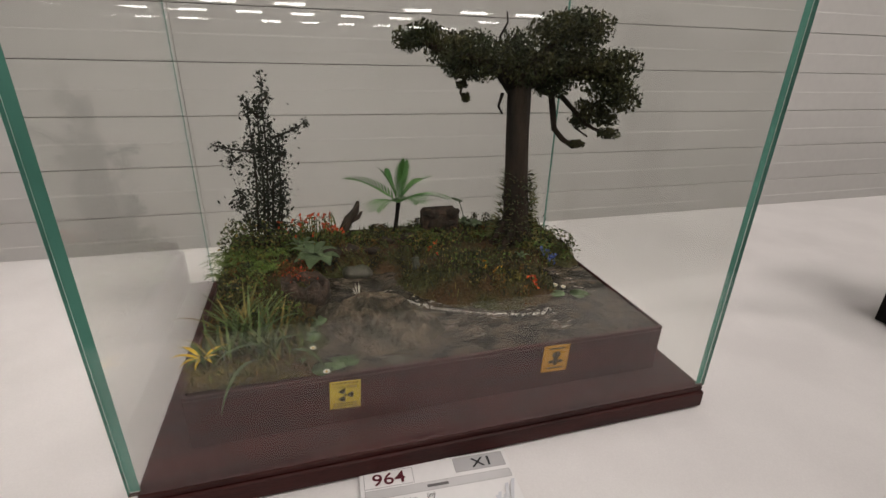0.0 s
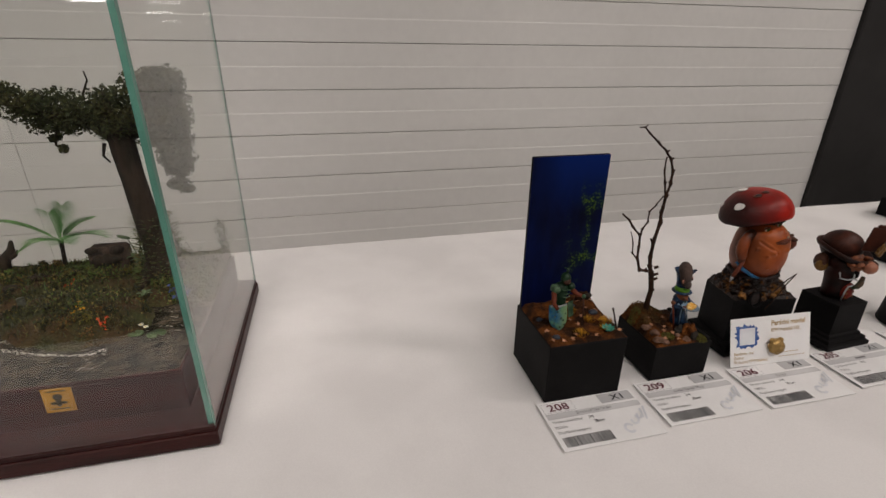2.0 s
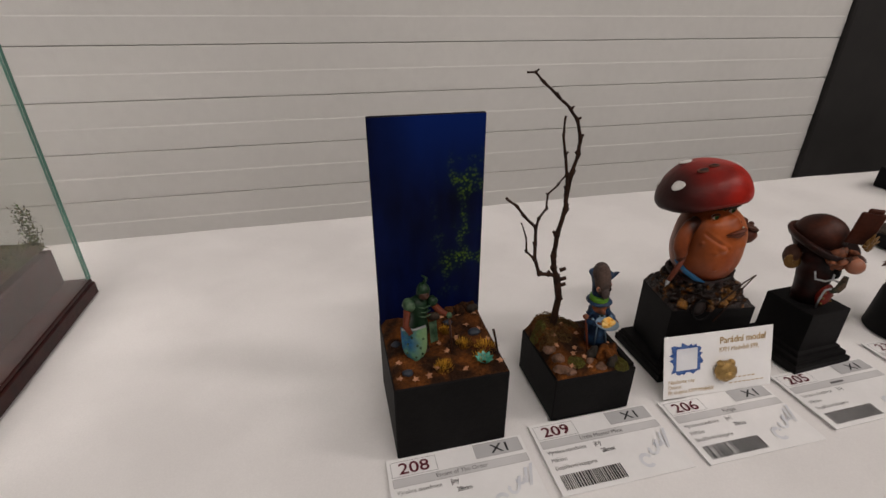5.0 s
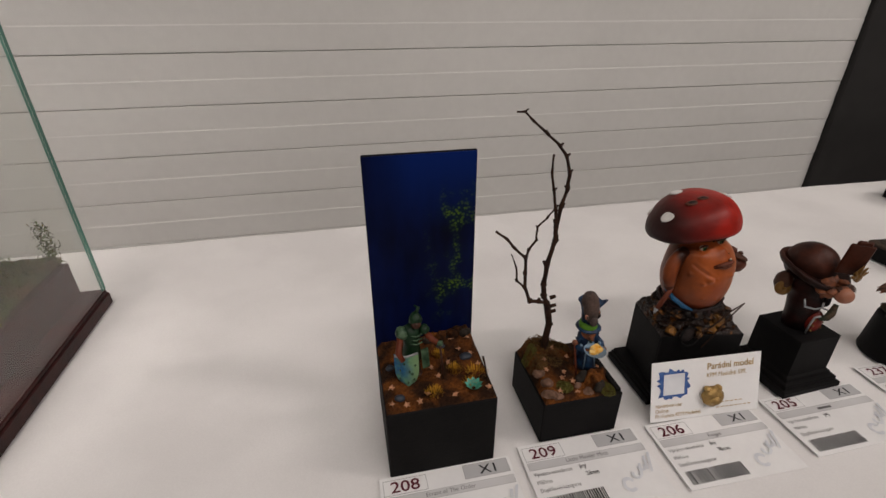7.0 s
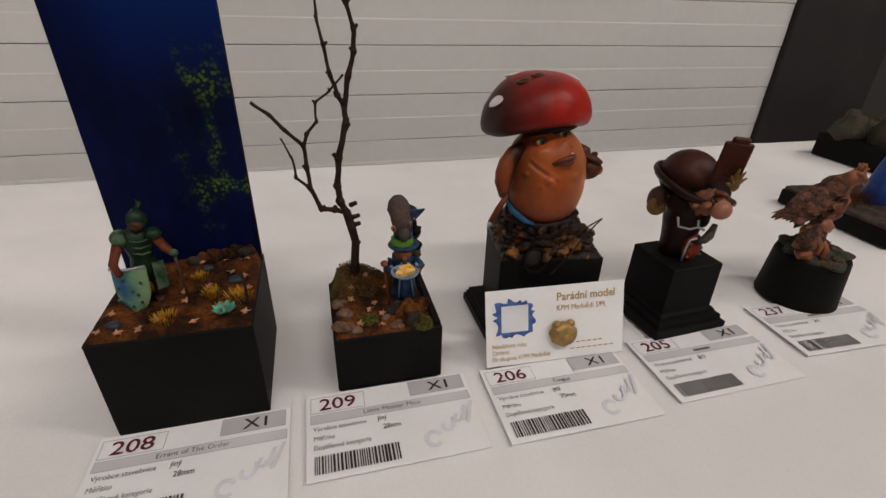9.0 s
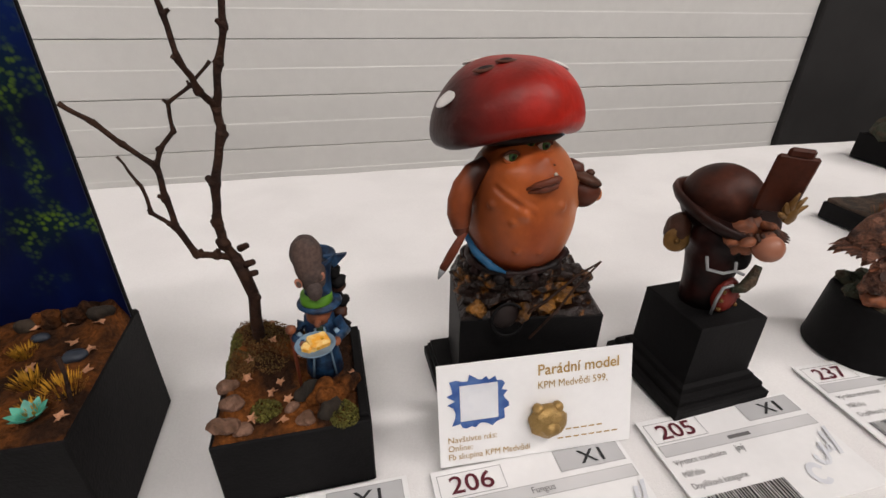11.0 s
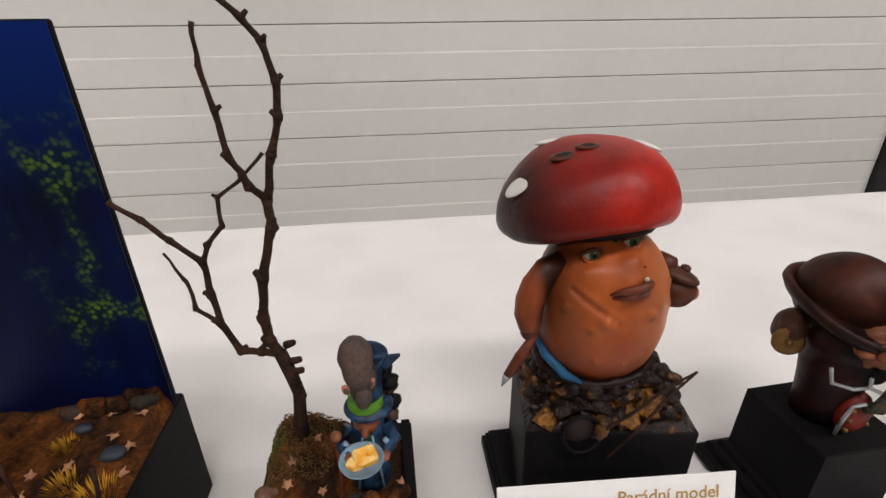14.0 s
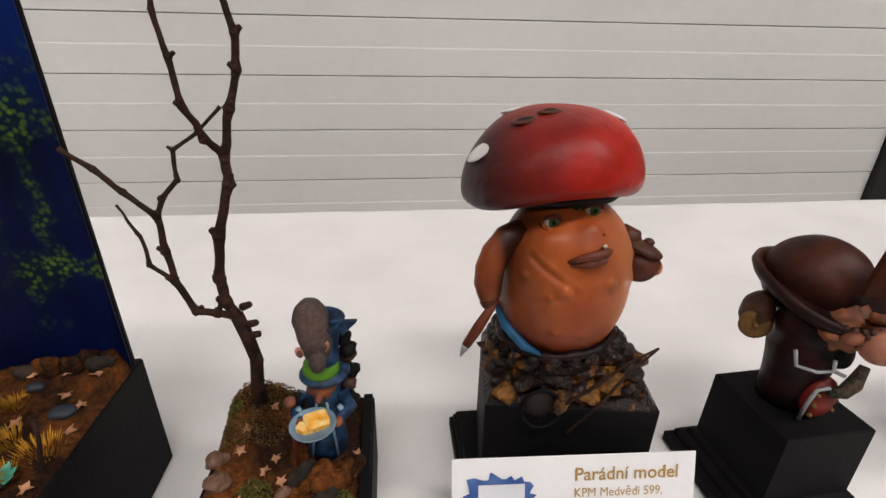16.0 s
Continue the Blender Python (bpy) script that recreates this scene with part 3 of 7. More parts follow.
# ---- entry labels ----
def label_card(number, name, scale_text, x, y, rz, seed, w=0.0835, h=0.0500):
    """x, y: the upper left corner. Local x to the right, y up the sheet."""
    rng = random.Random(seed)
    lab = thing("entry_label", f"white printed entry label {number} with a barcode lying on the cloth", "label", (x, y, 0.0), rz, "printed entry labels")
    part("sheet", Geo(PAPER).box((0, -h, 0.0002), (w, 0, 0.0009), None, 0.0002), lab)
    z = 0.0011

    def rect(g, u0, u1, v0, v1, dz=0.0, material=None):
        g.add([(u0 * w, -v1 * h, z + dz), (u1 * w, -v1 * h, z + dz), (u1 * w, -v0 * h, z + dz), (u0 * w, -v0 * h, z + dz)], [(0, 1, 2, 3)], material, False)

    def frame_lines(g, u0, u1, v0, v1, t=0.0035):
        for a in ((u0, u1, v0, v0 + t * w / h), (u0, u1, v1 - t * w / h, v1), (u0, u0 + t, v0, v1), (u1 - t, u1, v0, v1)):
            rect(g, *a, dz=0.0001, material=RULE_INK)

    g = Geo(RULE_INK)
    frame_lines(g, 0.025, 0.345, 0.05, 0.255)
    part("number_box", g, lab)
    g = Geo(GREY_INK)
    rect(g, 0.625, 0.975, 0.03, 0.225)
    frame_lines(g, 0.625, 0.975, 0.03, 0.225)
    part("category_box", g, lab)
    g = Geo(PALE_INK)
    rect(g, 0.025, 0.985, 0.275, 0.385)
    frame_lines(g, 0.025, 0.985, 0.275, 0.385, 0.0025)
    part("name_bar", g, lab)
    ink = z + 0.0003
    lettering("number", number, 0.0105, 0.075 * w, -0.225 * h, ink, MAROON_INK, lab, 0.212 * w, None, 0.010)
    lettering("category_mark", "X1", 0.0085, 0.745 * w, -0.19 * h, ink, BLACK_INK, lab, 0.130 * w, None, 0.012)
    if name:
        lettering("title", name, 0.0038, 0.5 * w - 0.0008 * len(name), -0.352 * h, ink, TEXT_INK, lab, 0.0016 * len(name))
    else:
        g = Geo(TEXT_INK)
        rect(g, 0.42, 0.56, 0.315, 0.35, 0.0003)
        part("title_bar", g, lab)
    lettering("caption", "Výrobce stavebnice", 0.0036, 0.04 * w, -0.475 * h, ink, TEXT_INK, lab, 0.30 * w)
    lettering("caption", "jiný", 0.0044, 0.405 * w, -0.47 * h, ink, BLACK_INK, lab, 0.055 * w)
    lettering("caption", "Měřítko", 0.0036, 0.04 * w, -0.585 * h, ink, TEXT_INK, lab, 0.115 * w)
    if scale_text:
        lettering("caption", scale_text, 0.0042, 0.43 * w, -0.58 * h, ink, BLACK_INK, lab, 0.1 * w)
    lettering("caption", "Doplňkové kategorie", 0.0036, 0.04 * w, -0.69 * h, ink, TEXT_INK, lab, 0.31 * w)
    g, u = Geo(BLACK_INK), 0.045
    while u < 0.505:
        t = rng.choice((0.0045, 0.006, 0.009, 0.012))
        rect(g, u, u + t, 0.76, 0.945, 0.0003)
        u += t + rng.choice((0.0055, 0.007, 0.0095))
    part("barcode", g, lab, "printed black barcode")
    # slanting pale blue emblem, plain strokes only
    g = Geo(LOGO_BLUE)
    for k in range(16):
        a = math.pi * (0.25 + 1.6 * k / 16)
        g.add([((0.70 + 0.055 * math.cos(a + s) * q) * w, -(0.80 + 0.10 * math.sin(a + s) * q) * h, ink) for s, q in ((0, 0.55), (0, 1), (0.32, 1), (0.32, 0.55))], [(0, 1, 2, 3)], None, False)
    for cu, cv, r, a0, sweep in ((0.795, 0.69, 0.040, 0.0, 1.25), (0.862, 0.605, 0.036, -0.1, 1.2)):
        for k in range(12):
            a = math.pi * (a0 + sweep * k / 12)
            g.add([((cu + r * math.cos(a + s) * q) * w, -(cv + 1.7 * r * math.sin(a + s) * q) * h, ink + 0.00012) for s, q in ((0, 0.45), (0, 1), (0.34, 1), (0.34, 0.45))], [(0, 1, 2, 3)], None, False)
    for u0, v0, u1, v1 in ((0.815, 0.72, 0.850, 0.56), (0.885, 0.66, 0.915, 0.47), (0.905, 0.70, 0.965, 0.43)):
        g.add([(u0 * w, -v0 * h, ink + 0.00024 + u0 * 0.0002), ((u0 + 0.022) * w, -v0 * h, ink + 0.00024 + u0 * 0.0002), ((u1 + 0.022) * w, -v1 * h, ink + 0.00024 + u0 * 0.0002), (u1 * w, -v1 * h, ink + 0.00024 + u0 * 0.0002)], [(0, 1, 2, 3)], None, False)
    part("emblem", g, lab, "slanting pale blue and grey emblem")
    return lab


label_card("208", "Errant of The Order", "28mm", 0.6510, 0.2485, 0.0, 1)
label_card("209", "Little Master Mice", "28mm", 0.7420, 0.2533, -0.4, 2)
label_card("206", "Fungus", "70mm", 0.8348, 0.2514, -0.6, 3)
label_card("205", "", "", 0.9305, 0.2550, 0.3, 4)
label_card("237", "", "", 1.0330, 0.2690, -2.0, 5)
label_card("964", "", "", 0.1865, 0.2640, -3.0, 6)


# ---- the standing club card with its badge ----
def club_card():
    w, h = 0.0834, 0.0440
    m = pose(0.8395, 0.2518, 0.0016, 72, 0, -3.0)
    card = new("award_card")
    card.matrix_world = m
    tagged(card, "white club card with gold lettering propped upright behind an entry label", "card")
    part("card", Geo(PAPER).box((0, 0, -0.0006), (w, h, 0), None, 0.0002), card)
    lettering("headline", "Parádní model", 0.0066, 0.495 * w, 0.80 * h, 0.0003, GOLD_INK, card, 0.425 * w, None, 0.012)
    lettering("subline", "KPM Medvědi 599,", 0.0046, 0.495 * w, 0.665 * h, 0.0003, GOLD_INK, card, 0.365 * w)
    lettering("note", "Navštivte nás:", 0.0038, 0.04 * w, 0.24 * h, 0.0003, GOLD_INK, card, 0.24 * w)
    lettering("note", "Online:", 0.0038, 0.04 * w, 0.155 * h, 0.0003, GOLD_INK, card, 0.12 * w)
    lettering("note", "Fb skupina KPM Medvědi", 0.0038, 0.04 * w, 0.07 * h, 0.0003, GOLD_INK, card, 0.41 * w)
    g = Geo(GOLD_INK)
    for y0, x1 in ((0.21, 0.84), (0.125, 0.93)):
        x = 0.6
        while x < x1:
            g.add([(x * w, y0 * h, 0.0003), ((x + 0.03) * w, y0 * h, 0.0003), ((x + 0.03) * w, (y0 + 0.013) * h, 0.0003), (x * w, (y0 + 0.013) * h, 0.0003)], [(0, 1, 2, 3)], None, False)
            x += 0.042
    part("note_bars", g, card)
    g, rng, n = Geo(BLUE_INK), random.Random(7), 44
    ring = []
    for k in range(n):
        a = 2 * math.pi * k / n
        r = 0.0112 * (1 / max(abs(math.cos(a)), abs(math.sin(a))) * 0.55 + 0.5) * rng.uniform(0.82, 1.15)
        ring.append((0.2 * w + r * math.cos(a), 0.62 * h + 0.95 * r * math.sin(a), 0.0003))
    g.add(ring, [tuple(range(n))], None, False)
    part("blot", g, card, "dark blue brushed blot")
    part("blank_patch", Geo(LOGO_BLUE).box((0.2 * w - 0.0078, 0.62 * h - 0.0076, 0.0004), (0.2 * w + 0.0078, 0.62 * h + 0.0076, 0.0006)), card, "pale bluish square patch")
    g = Geo(BRASS).ell((0.535 * w, 0.37 * h, 0.003), (0.0080, 0.0072, 0.0042), seg=24, rings=14, wob=0.12, freq=420)
    g.ell((0.535 * w, 0.33 * h, 0.0062), (0.0040, 0.0032, 0.0022)).ell((0.485 * w, 0.50 * h, 0.003), 0.0024).ell((0.585 * w, 0.50 * h, 0.003), 0.0024)
    part("badge", g, card, "lumpy golden badge")


club_card()


# ---- small shared pieces of the miniature scenes ----
def litter_leaf(rng, size=0.0044):
    """A flat five-pointed dry leaf, a little curled."""
    g, ring = Geo(PINK_LEAF), []
    for k in range(10):
        a = 2 * math.pi * k / 10
        r = size * (0.5 if k % 2 == 0 else 0.24) * rng.uniform(0.8, 1.2)
        ring.append((r * math.cos(a), r * math.sin(a), 0.0004 + size * 0.12 * math.cos(2 * a)))
    low = [(x, y, z - 0.0003) for x, y, z in ring]
    n = len(ring)
    return g.add(ring + low, [tuple(range(n)), tuple(range(n, 2 * n))[::-1]] + [(k, n + k, n + (k + 1) % n, (k + 1) % n) for k in range(n)], None, False)


def tuft(g, c, radius, height, count, material, rng):
    for _ in range(count):
        a, r = rng.uniform(0, 6.283), radius * math.sqrt(rng.random())
        p = (c[0] + r * math.cos(a), c[1] + r * math.sin(a), c[2] - 0.0006)
        g.blade(p, (math.cos(a) * 0.6 * r / radius, math.sin(a) * 0.6 * r / radius, 1), height * rng.uniform(0.5, 1.1), 0.0004, 0.6, material, 2)
    return g


def scatter_leaves(parent, spots, h, seed):
    rng = random.Random(seed)
    kinds = [litter_leaf(rng).mesh("dry_leaf") for _ in range(4)]
    for k, (x, y) in enumerate(spots):
        ob = new("dry_leaf", kinds[k % 4])
        ob.matrix_world = pose(x, y, h(x, y) + 0.0006, rng.uniform(-18, 18), rng.uniform(-18, 18), rng.uniform(0, 360))
        ob.parent = parent


# ---- forest knight scene with the painted backdrop ----
def knight_scene():
    top = thing("miniature_diorama", "forest scene on a black block with a deep blue painted panel", "diorama")
    x0, x1, y0, y1, z1 = 0.6583, 0.7248, 0.2485, 0.3165, 0.0535
    part("base_block", Geo(BLACK).box((x0, y0, 0), (x1, y1, z1), None, 0.0007), top)
    part("back_panel", Geo(BLACK).box((x0, 0.3095, z1), (x1, 0.3118, 0.1863), None, 0.0005), top, "tall thin black panel")
    canvas = part("painting", Geo(NIGHT).box((-0.0330, 0, 0), (0.0330, 0.0006, 0.1315)), top, "night forest painted in deep blue with yellow-green leaves", at=pose((x0 + x1) / 2, 0.3087, z1 + 0.0008))
    canvas.parent = top

    def h(x, y):
        v = Vector((x, y, 0))
        edge = min(x - x0, x1 - x, y - y0) / 0.004
        rise = 0.0075 * max(0, (y - 0.288) / 0.02) * (0.3 + 0.7 * max(0, (x - 0.685) / 0.03))
        return z1 + min(1, edge) * (0.0016 + 0.0016 * noise.noise(v * 95) + 0.0008 * noise.noise(v * 300) + rise)

    part("forest_floor", heightfield(Geo(EARTH_RED), x0 + 0.0006, x1 - 0.0006, y0 + 0.0006, 0.3086, 60, 54, h, skirt=z1 - 0.0004), top, "reddish brown leaf-strewn earth")
    rng = random.Random(3)
    for x, y, r in ((0.688, 0.2575, 0.0045), (0.705, 0.275, 0.0042), (0.717, 0.2695, 0.0058), (0.711, 0.262, 0.003), (0.697, 0.290, 0.003)):
        part("golden_tuft", tuft(Geo(TUFT_YELLOW), (x, y, h(x, y)), r, 0.0045, 130, None, rng), top)
    g = Geo(TEAL)
    for k in range(9):
        a = 0.7 * k
        g.blade((0.7125 + 0.0012 * math.cos(a), 0.2585 + 0.0012 * math.sin(a), h(0.7125, 0.2585)), (math.cos(a), math.sin(a), 1.1), 0.0058, 0.0034, 0.5, None, 4)
    part("teal_plant", g, top, "small teal leafy plant")
    for x, y, r in ((0.668, 0.259, 0.0035), (0.7145, 0.2855, 0.0042), (0.7, 0.296, 0.003), (0.665, 0.285, 0.003)):
        part("pebble", Geo(GREY_BLUE).ell((x, y, h(x, y) + 0.0006), (r, r * 0.75, r * 0.55), wob=0.3, freq=300, seg=12, rings=8), top)
    for k in range(7):
        x = 0.693 + 0.0042 * k
        part("root_lump", Geo(EARTH_RED if k % 3 else BARK).ell((x, 0.303 + 0.002 * (k % 2), h(x, 0.303) + 0.001), (0.004, 0.003, 0.003 + 0.0012 * (k % 3)), None, wob=0.5, freq=260, seg=12, rings=8), top)
    stick = Geo(TWIG).tube([(0.722, 0.262, h(0.721, 0.262)), (0.7215, 0.266, 0.064), (0.7205, 0.268, 0.0695)], [0.0007, 0.0006, 0.0008], seg=6)
    part("small_stick", stick, top)
    spots = [(0.6625, 0.2545), (0.671, 0.2525), (0.679, 0.2535), (0.684, 0.259), (0.7005, 0.2555), (0.7205, 0.2775), (0.7185, 0.288), (0.711, 0.293), (0.702, 0.283), (0.6935, 0.272), (0.664, 0.268), (0.7185, 0.299), (0.708, 0.301), (0.691, 0.281), (0.6975, 0.301), (0.7215, 0.256)]
    scatter_leaves(top, spots, h, 4)

    k = Geo(DK_GREEN)
    f = h(0.678, 0.28)
    for dx in (-0.0035, 0.004):
        k.tube([(0.678 + dx, 0.2795, f - 0.0005), (0.678 + dx * 0.9, 0.2795, f + 0.008), (0.678 + dx * 0.5, 0.28, f + 0.017)], [0.0024, 0.0019, 0.0026], LEATHER, seg=10)
        k.ell((0.678 + dx, 0.278, f + 0.0008), (0.0024, 0.0036, 0.0016), LEATHER)
    k.lathe([(0.0062, 0.012), (0.0056, 0.018), (0.0046, 0.023), (0.0058, 0.029), (0.0052, 0.034), (0.0025, 0.0365)], (0.6785, 0.28, f), None, 16)
    k.ell((0.6812, 0.279, f + 0.0405), (0.0040, 0.0042, 0.0050), None, wob=0.12, freq=400)
    k.ell((0.6812, 0.2765, f + 0.039), (0.0030, 0.0025, 0.0028), LEATHER)
    k.tube([(0.6815, 0.279, f + 0.0445), (0.6835, 0.281, f + 0.0475), (0.6815, 0.2835, f + 0.048)], [0.0014, 0.001, 0.0005], None, seg=8)
    k.ell((0.6732, 0.2785, f + 0.0325), (0.0044, 0.0042, 0.0038), PALE_GREEN, (0, 25, 0), wob=0.15, freq=500)
    k.ell((0.6862, 0.2785, f + 0.0335), (0.0034, 0.0034, 0.0030), DK_GREEN, wob=0.15, freq=500)
    for j in range(3):
        k.tube([(0.6775, 0.2748, f + 0.0325 - 0.003 * j), (0.681, 0.2742, f + 0.0318 - 0.003 * j), (0.6845, 0.2752, f + 0.0325 - 0.003 * j)], 0.0004, PALE_GREEN, seg=6)
    k.tube([(0.687, 0.278, f + 0.031), (0.6905, 0.2755, f + 0.0275), (0.6935, 0.272, f + 0.027)], [0.0021, 0.002, 0.0014], RUST, seg=10)
    k.ell((0.6945, 0.2712, f + 0.027), (0.0018, 0.0018, 0.0016), PALE_GREEN)
    k.tube([(0.6945, 0.2712, f + 0.026), (0.6955, 0.270, f + 0.012), (0.696, 0.2695, f + 0.001)], [0.0007, 0.0007, 0.0004], LEATHER, seg=6)
    k.tube([(0.6715, 0.2775, f + 0.030), (0.6695, 0.272, f + 0.023), (0.672, 0.269, f + 0.019)], [0.0022, 0.0019, 0.0015], RUST, seg=10)
    k.add([(0.6835, 0.2745, f + 0.021), (0.688, 0.2755, f + 0.0215), (0.6885, 0.273, f + 0.009), (0.684, 0.2722, f + 0.0085), (0.6835, 0.2752, f + 0.021), (0.688, 0.2762, f + 0.0215), (0.6885, 0.2737, f + 0.009), (0.684, 0.2729, f + 0.0085)],
          [(0, 1, 2, 3), (7, 6, 5, 4), (0, 4, 5, 1), (1, 5, 6, 2), (2, 6, 7, 3), (3, 7, 4, 0)], PALE_GREEN, False)
    # heater shield, curved plate
    vs, nu, nv = [], 8, 10
    for s in (0, 1):
        for j in range(nv + 1):
            t = j / nv
            half = 0.0072 * (1 if t < 0.45 else math.sqrt(max(0.0, 1 - ((t - 0.45) / 0.55) ** 2)) * 0.97 + 0.03)
            for i in range(nu + 1):
                u = 2 * i / nu - 1
                vs.append((0.6742 + half * u, 0.2672 + 0.0022 * u * u + 0.0012 * s + 0.0035 * (1 - t) - 0.0010 * u, f + 0.0205 * (1 - t)))
    k0, row = (nu + 1) * (nv + 1), nu + 1
    fs = [(j * row + i, (j + 1) * row + i, (j + 1) * row + i + 1, j * row + i + 1) for j in range(nv) for i in range(nu)]
    fs += [tuple(k0 + q for q in face[::-1]) for face in fs]
    k.add(vs, fs, TEAL_BLUE)
    for j in range(8):
        k.ell((0.6742 + 0.005 * math.sin(j * 2.3), 0.2668 + 0.0028 * (j / 8), f + 0.004 + 0.0018 * j), (0.0007, 0.0004, 0.0009), PALE_GREEN, seg=8, rings=5)
    k.tube([(0.6672, 0.2725, f + 0.0208), (0.6742, 0.2705, f + 0.0208), (0.6812, 0.2725, f + 0.0208)], 0.0007, SILVER, seg=6)
    part("figurine", k, top, "armoured figurine painted green with a teal shield")


knight_scene()


# ---- little figure in a top hat beside a bare twig ----
def twig_scene():
    top = thing("miniature_diorama", "black cube with brown grass, a bare twig and hatted figurine", "diorama")
    x0, x1, y0, y1, z1 = 0.7585, 0.8138, 0.2540, 0.3088, 0.0335
    part("base_block", Geo(BLACK).box((x0, y0, 0), (x1, y1, z1), None, 0.0006), top)

    def h(x, y):
        v = Vector((x, y, 0))
        edge = min(x - x0 - 0.0012, x1 - 0.0045 - x, y - y0 - 0.001, y1 - y) / 0.004
        hill = 0.0125 * math.exp(-(((x - 0.772) / 0.016) ** 2 + ((y - 0.298) / 0.018) ** 2))
        bank = 0.0045 * math.exp(-(((x - 0.7625) / 0.006) ** 2 + ((y - 0.27) / 0.02) ** 2))
        return z1 + max(0, min(1, edge)) * (0.002 + hill + bank + 0.0012 * noise.noise(v * 110) + 0.0008 * noise.noise(v * 340))

    part("ground", heightfield(Geo(EARTH_RED), x0 + 0.0012, x1 - 0.0042, y0 + 0.0008, y1 - 0.0006, 56, 56, h, skirt=z1 - 0.0004), top, "brown muddy earth")
    part("block_rim", Geo(BLACK).box((x1 - 0.0042, y0 + 0.002, z1), (x1 - 0.0006, y1 - 0.0006, z1 + 0.0022), None, 0.0004), top)
    rng = random.Random(9)
    for x, y, r in ((0.7635, 0.2585, 0.0048), (0.7655, 0.2665, 0.0045), (0.763, 0.275, 0.0042), (0.7695, 0.2575, 0.0032), (0.791, 0.258, 0.0036), (0.798, 0.262, 0.003), (0.786, 0.264, 0.0028)):
        part("stone", Geo(PINK_STONE).ell((x, y, h(x, y) + 0.0003), (r, r * 0.8, r * 0.55), wob=0.6, freq=260, seg=20, rings=12), top)
    for x, y, r, hh, m in ((0.777, 0.2645, 0.0055, 0.0055, TUFT_GREEN), (0.8045, 0.258, 0.0055, 0.005, TUFT_GREEN), (0.7625, 0.2935, 0.0050, 0.006, TUFT_GREEN), (0.7705, 0.299, 0.009, 0.0052, TUFT_BROWN), (0.782, 0.301, 0.008, 0.0045, TUFT_BROWN), (0.766, 0.283, 0.006, 0.0042, TUFT_BROWN), (0.777, 0.288, 0.008, 0.0036, TUFT_BROWN), (0.790, 0.300, 0.006, 0.004, TUFT_BROWN)):
        g = Geo(m)
        for _ in range(900):
            a, q, dz = rng.uniform(0, 6.28), r * math.sqrt(rng.random()), rng.random()
            px, py = max(x + q * math.cos(a), x0 + 0.0005), min(y + q * math.sin(a), y1 - 0.0005)
            g.leaf((px, py, h(px, py) + hh * 0.62 * dz * math.sqrt(max(0.0, 1 - (q / r) ** 2))), rng.uniform(0.0006, 0.0014), None, rng)
        part("grass_tuft", g, top)
    scatter_leaves(top, [(0.7705, 0.285), (0.7785, 0.272), (0.7815, 0.2765), (0.7725, 0.2615), (0.7845, 0.2685), (0.8085, 0.279), (0.7785, 0.293), (0.7695, 0.2785), (0.789, 0.289), (0.783, 0.2585), (0.8065, 0.269), (0.777, 0.304)], h, 11)

    Y = 0.2938
    tree = part("twig_tree", Geo(TWIG).tube([(0.7735, Y, 0.042), (0.7738, Y, 0.056), (0.7750, Y, 0.067), (0.7732, Y, 0.076), (0.7713, Y, 0.0850)], [0.0026, 0.0023, 0.0022, 0.0024, 0.0022], seg=10, wob=0.2, freq=260), top, "bare dark brown forked twig")

    def limb(pts, r0, r1):
        n = len(pts)
        fine = []
        for i in range(n - 1):
            a, b = Vector(pts[i]), Vector(pts[i + 1])
            for s in range(4):
                q = a.lerp(b, s / 4)
                fine.append(q + Vector((0.0006 * noise.noise(q * 160), 0.0006 * noise.noise(q * 160 + Vector((9, 0, 0))), 0)))
        fine.append(Vector(pts[-1]))
        rad = [(r0 + (r1 - r0) * i / (len(fine) - 1)) * (1.15 if i % 4 == 0 else 0.88) for i in range(len(fine))]
        g = Geo(TWIG).tube(fine, rad, seg=8, wob=0.22, freq=320)
        for i in range(4, len(fine) - 1, 4):
            d = Vector((rng.uniform(-1, 1), rng.uniform(-0.5, 0.5), 0.6)).normalized()
            g.tube([fine[i], fine[i] + d * r0 * 1.7], [rad[i] * 0.85, rad[i] * 0.5], seg=6)
            g.ell(fine[i], rad[i] * 1.05, None, wob=0.4, freq=700, seg=10, rings=7)
        part("branch", g, tree)

    def back(z):
        return Y + max(0.0, 0.14 * (z - 0.095))

    def bent(pts):
        return [(x, back(z), z) for x, z in pts]

    limb(bent([(0.7713, 0.0840), (0.7690, 0.0905), (0.7680, 0.0985), (0.7695, 0.1125), (0.7745, 0.1285), (0.7745, 0.1370)]), 0.0019, 0.0016)
    limb(bent([(0.7745, 0.1370), (0.7775, 0.1500), (0.7808, 0.1605), (0.7812, 0.1700), (0.7785, 0.1800), (0.7745, 0.1860), (0.7662, 0.1932), (0.7570, 0.2010), (0.7520, 0.2062), (0.7470, 0.2062)]), 0.0015, 0.0006)
    limb([(0.7745, back(0.137), 0.1370), (0.7712, 0.2950, 0.1425), (0.7690, 0.2915, 0.1520), (0.7668, 0.2935, 0.1640), (0.7650, 0.2945, 0.1750), (0.7655, 0.2950, 0.1850)], 0.0013, 0.0006)
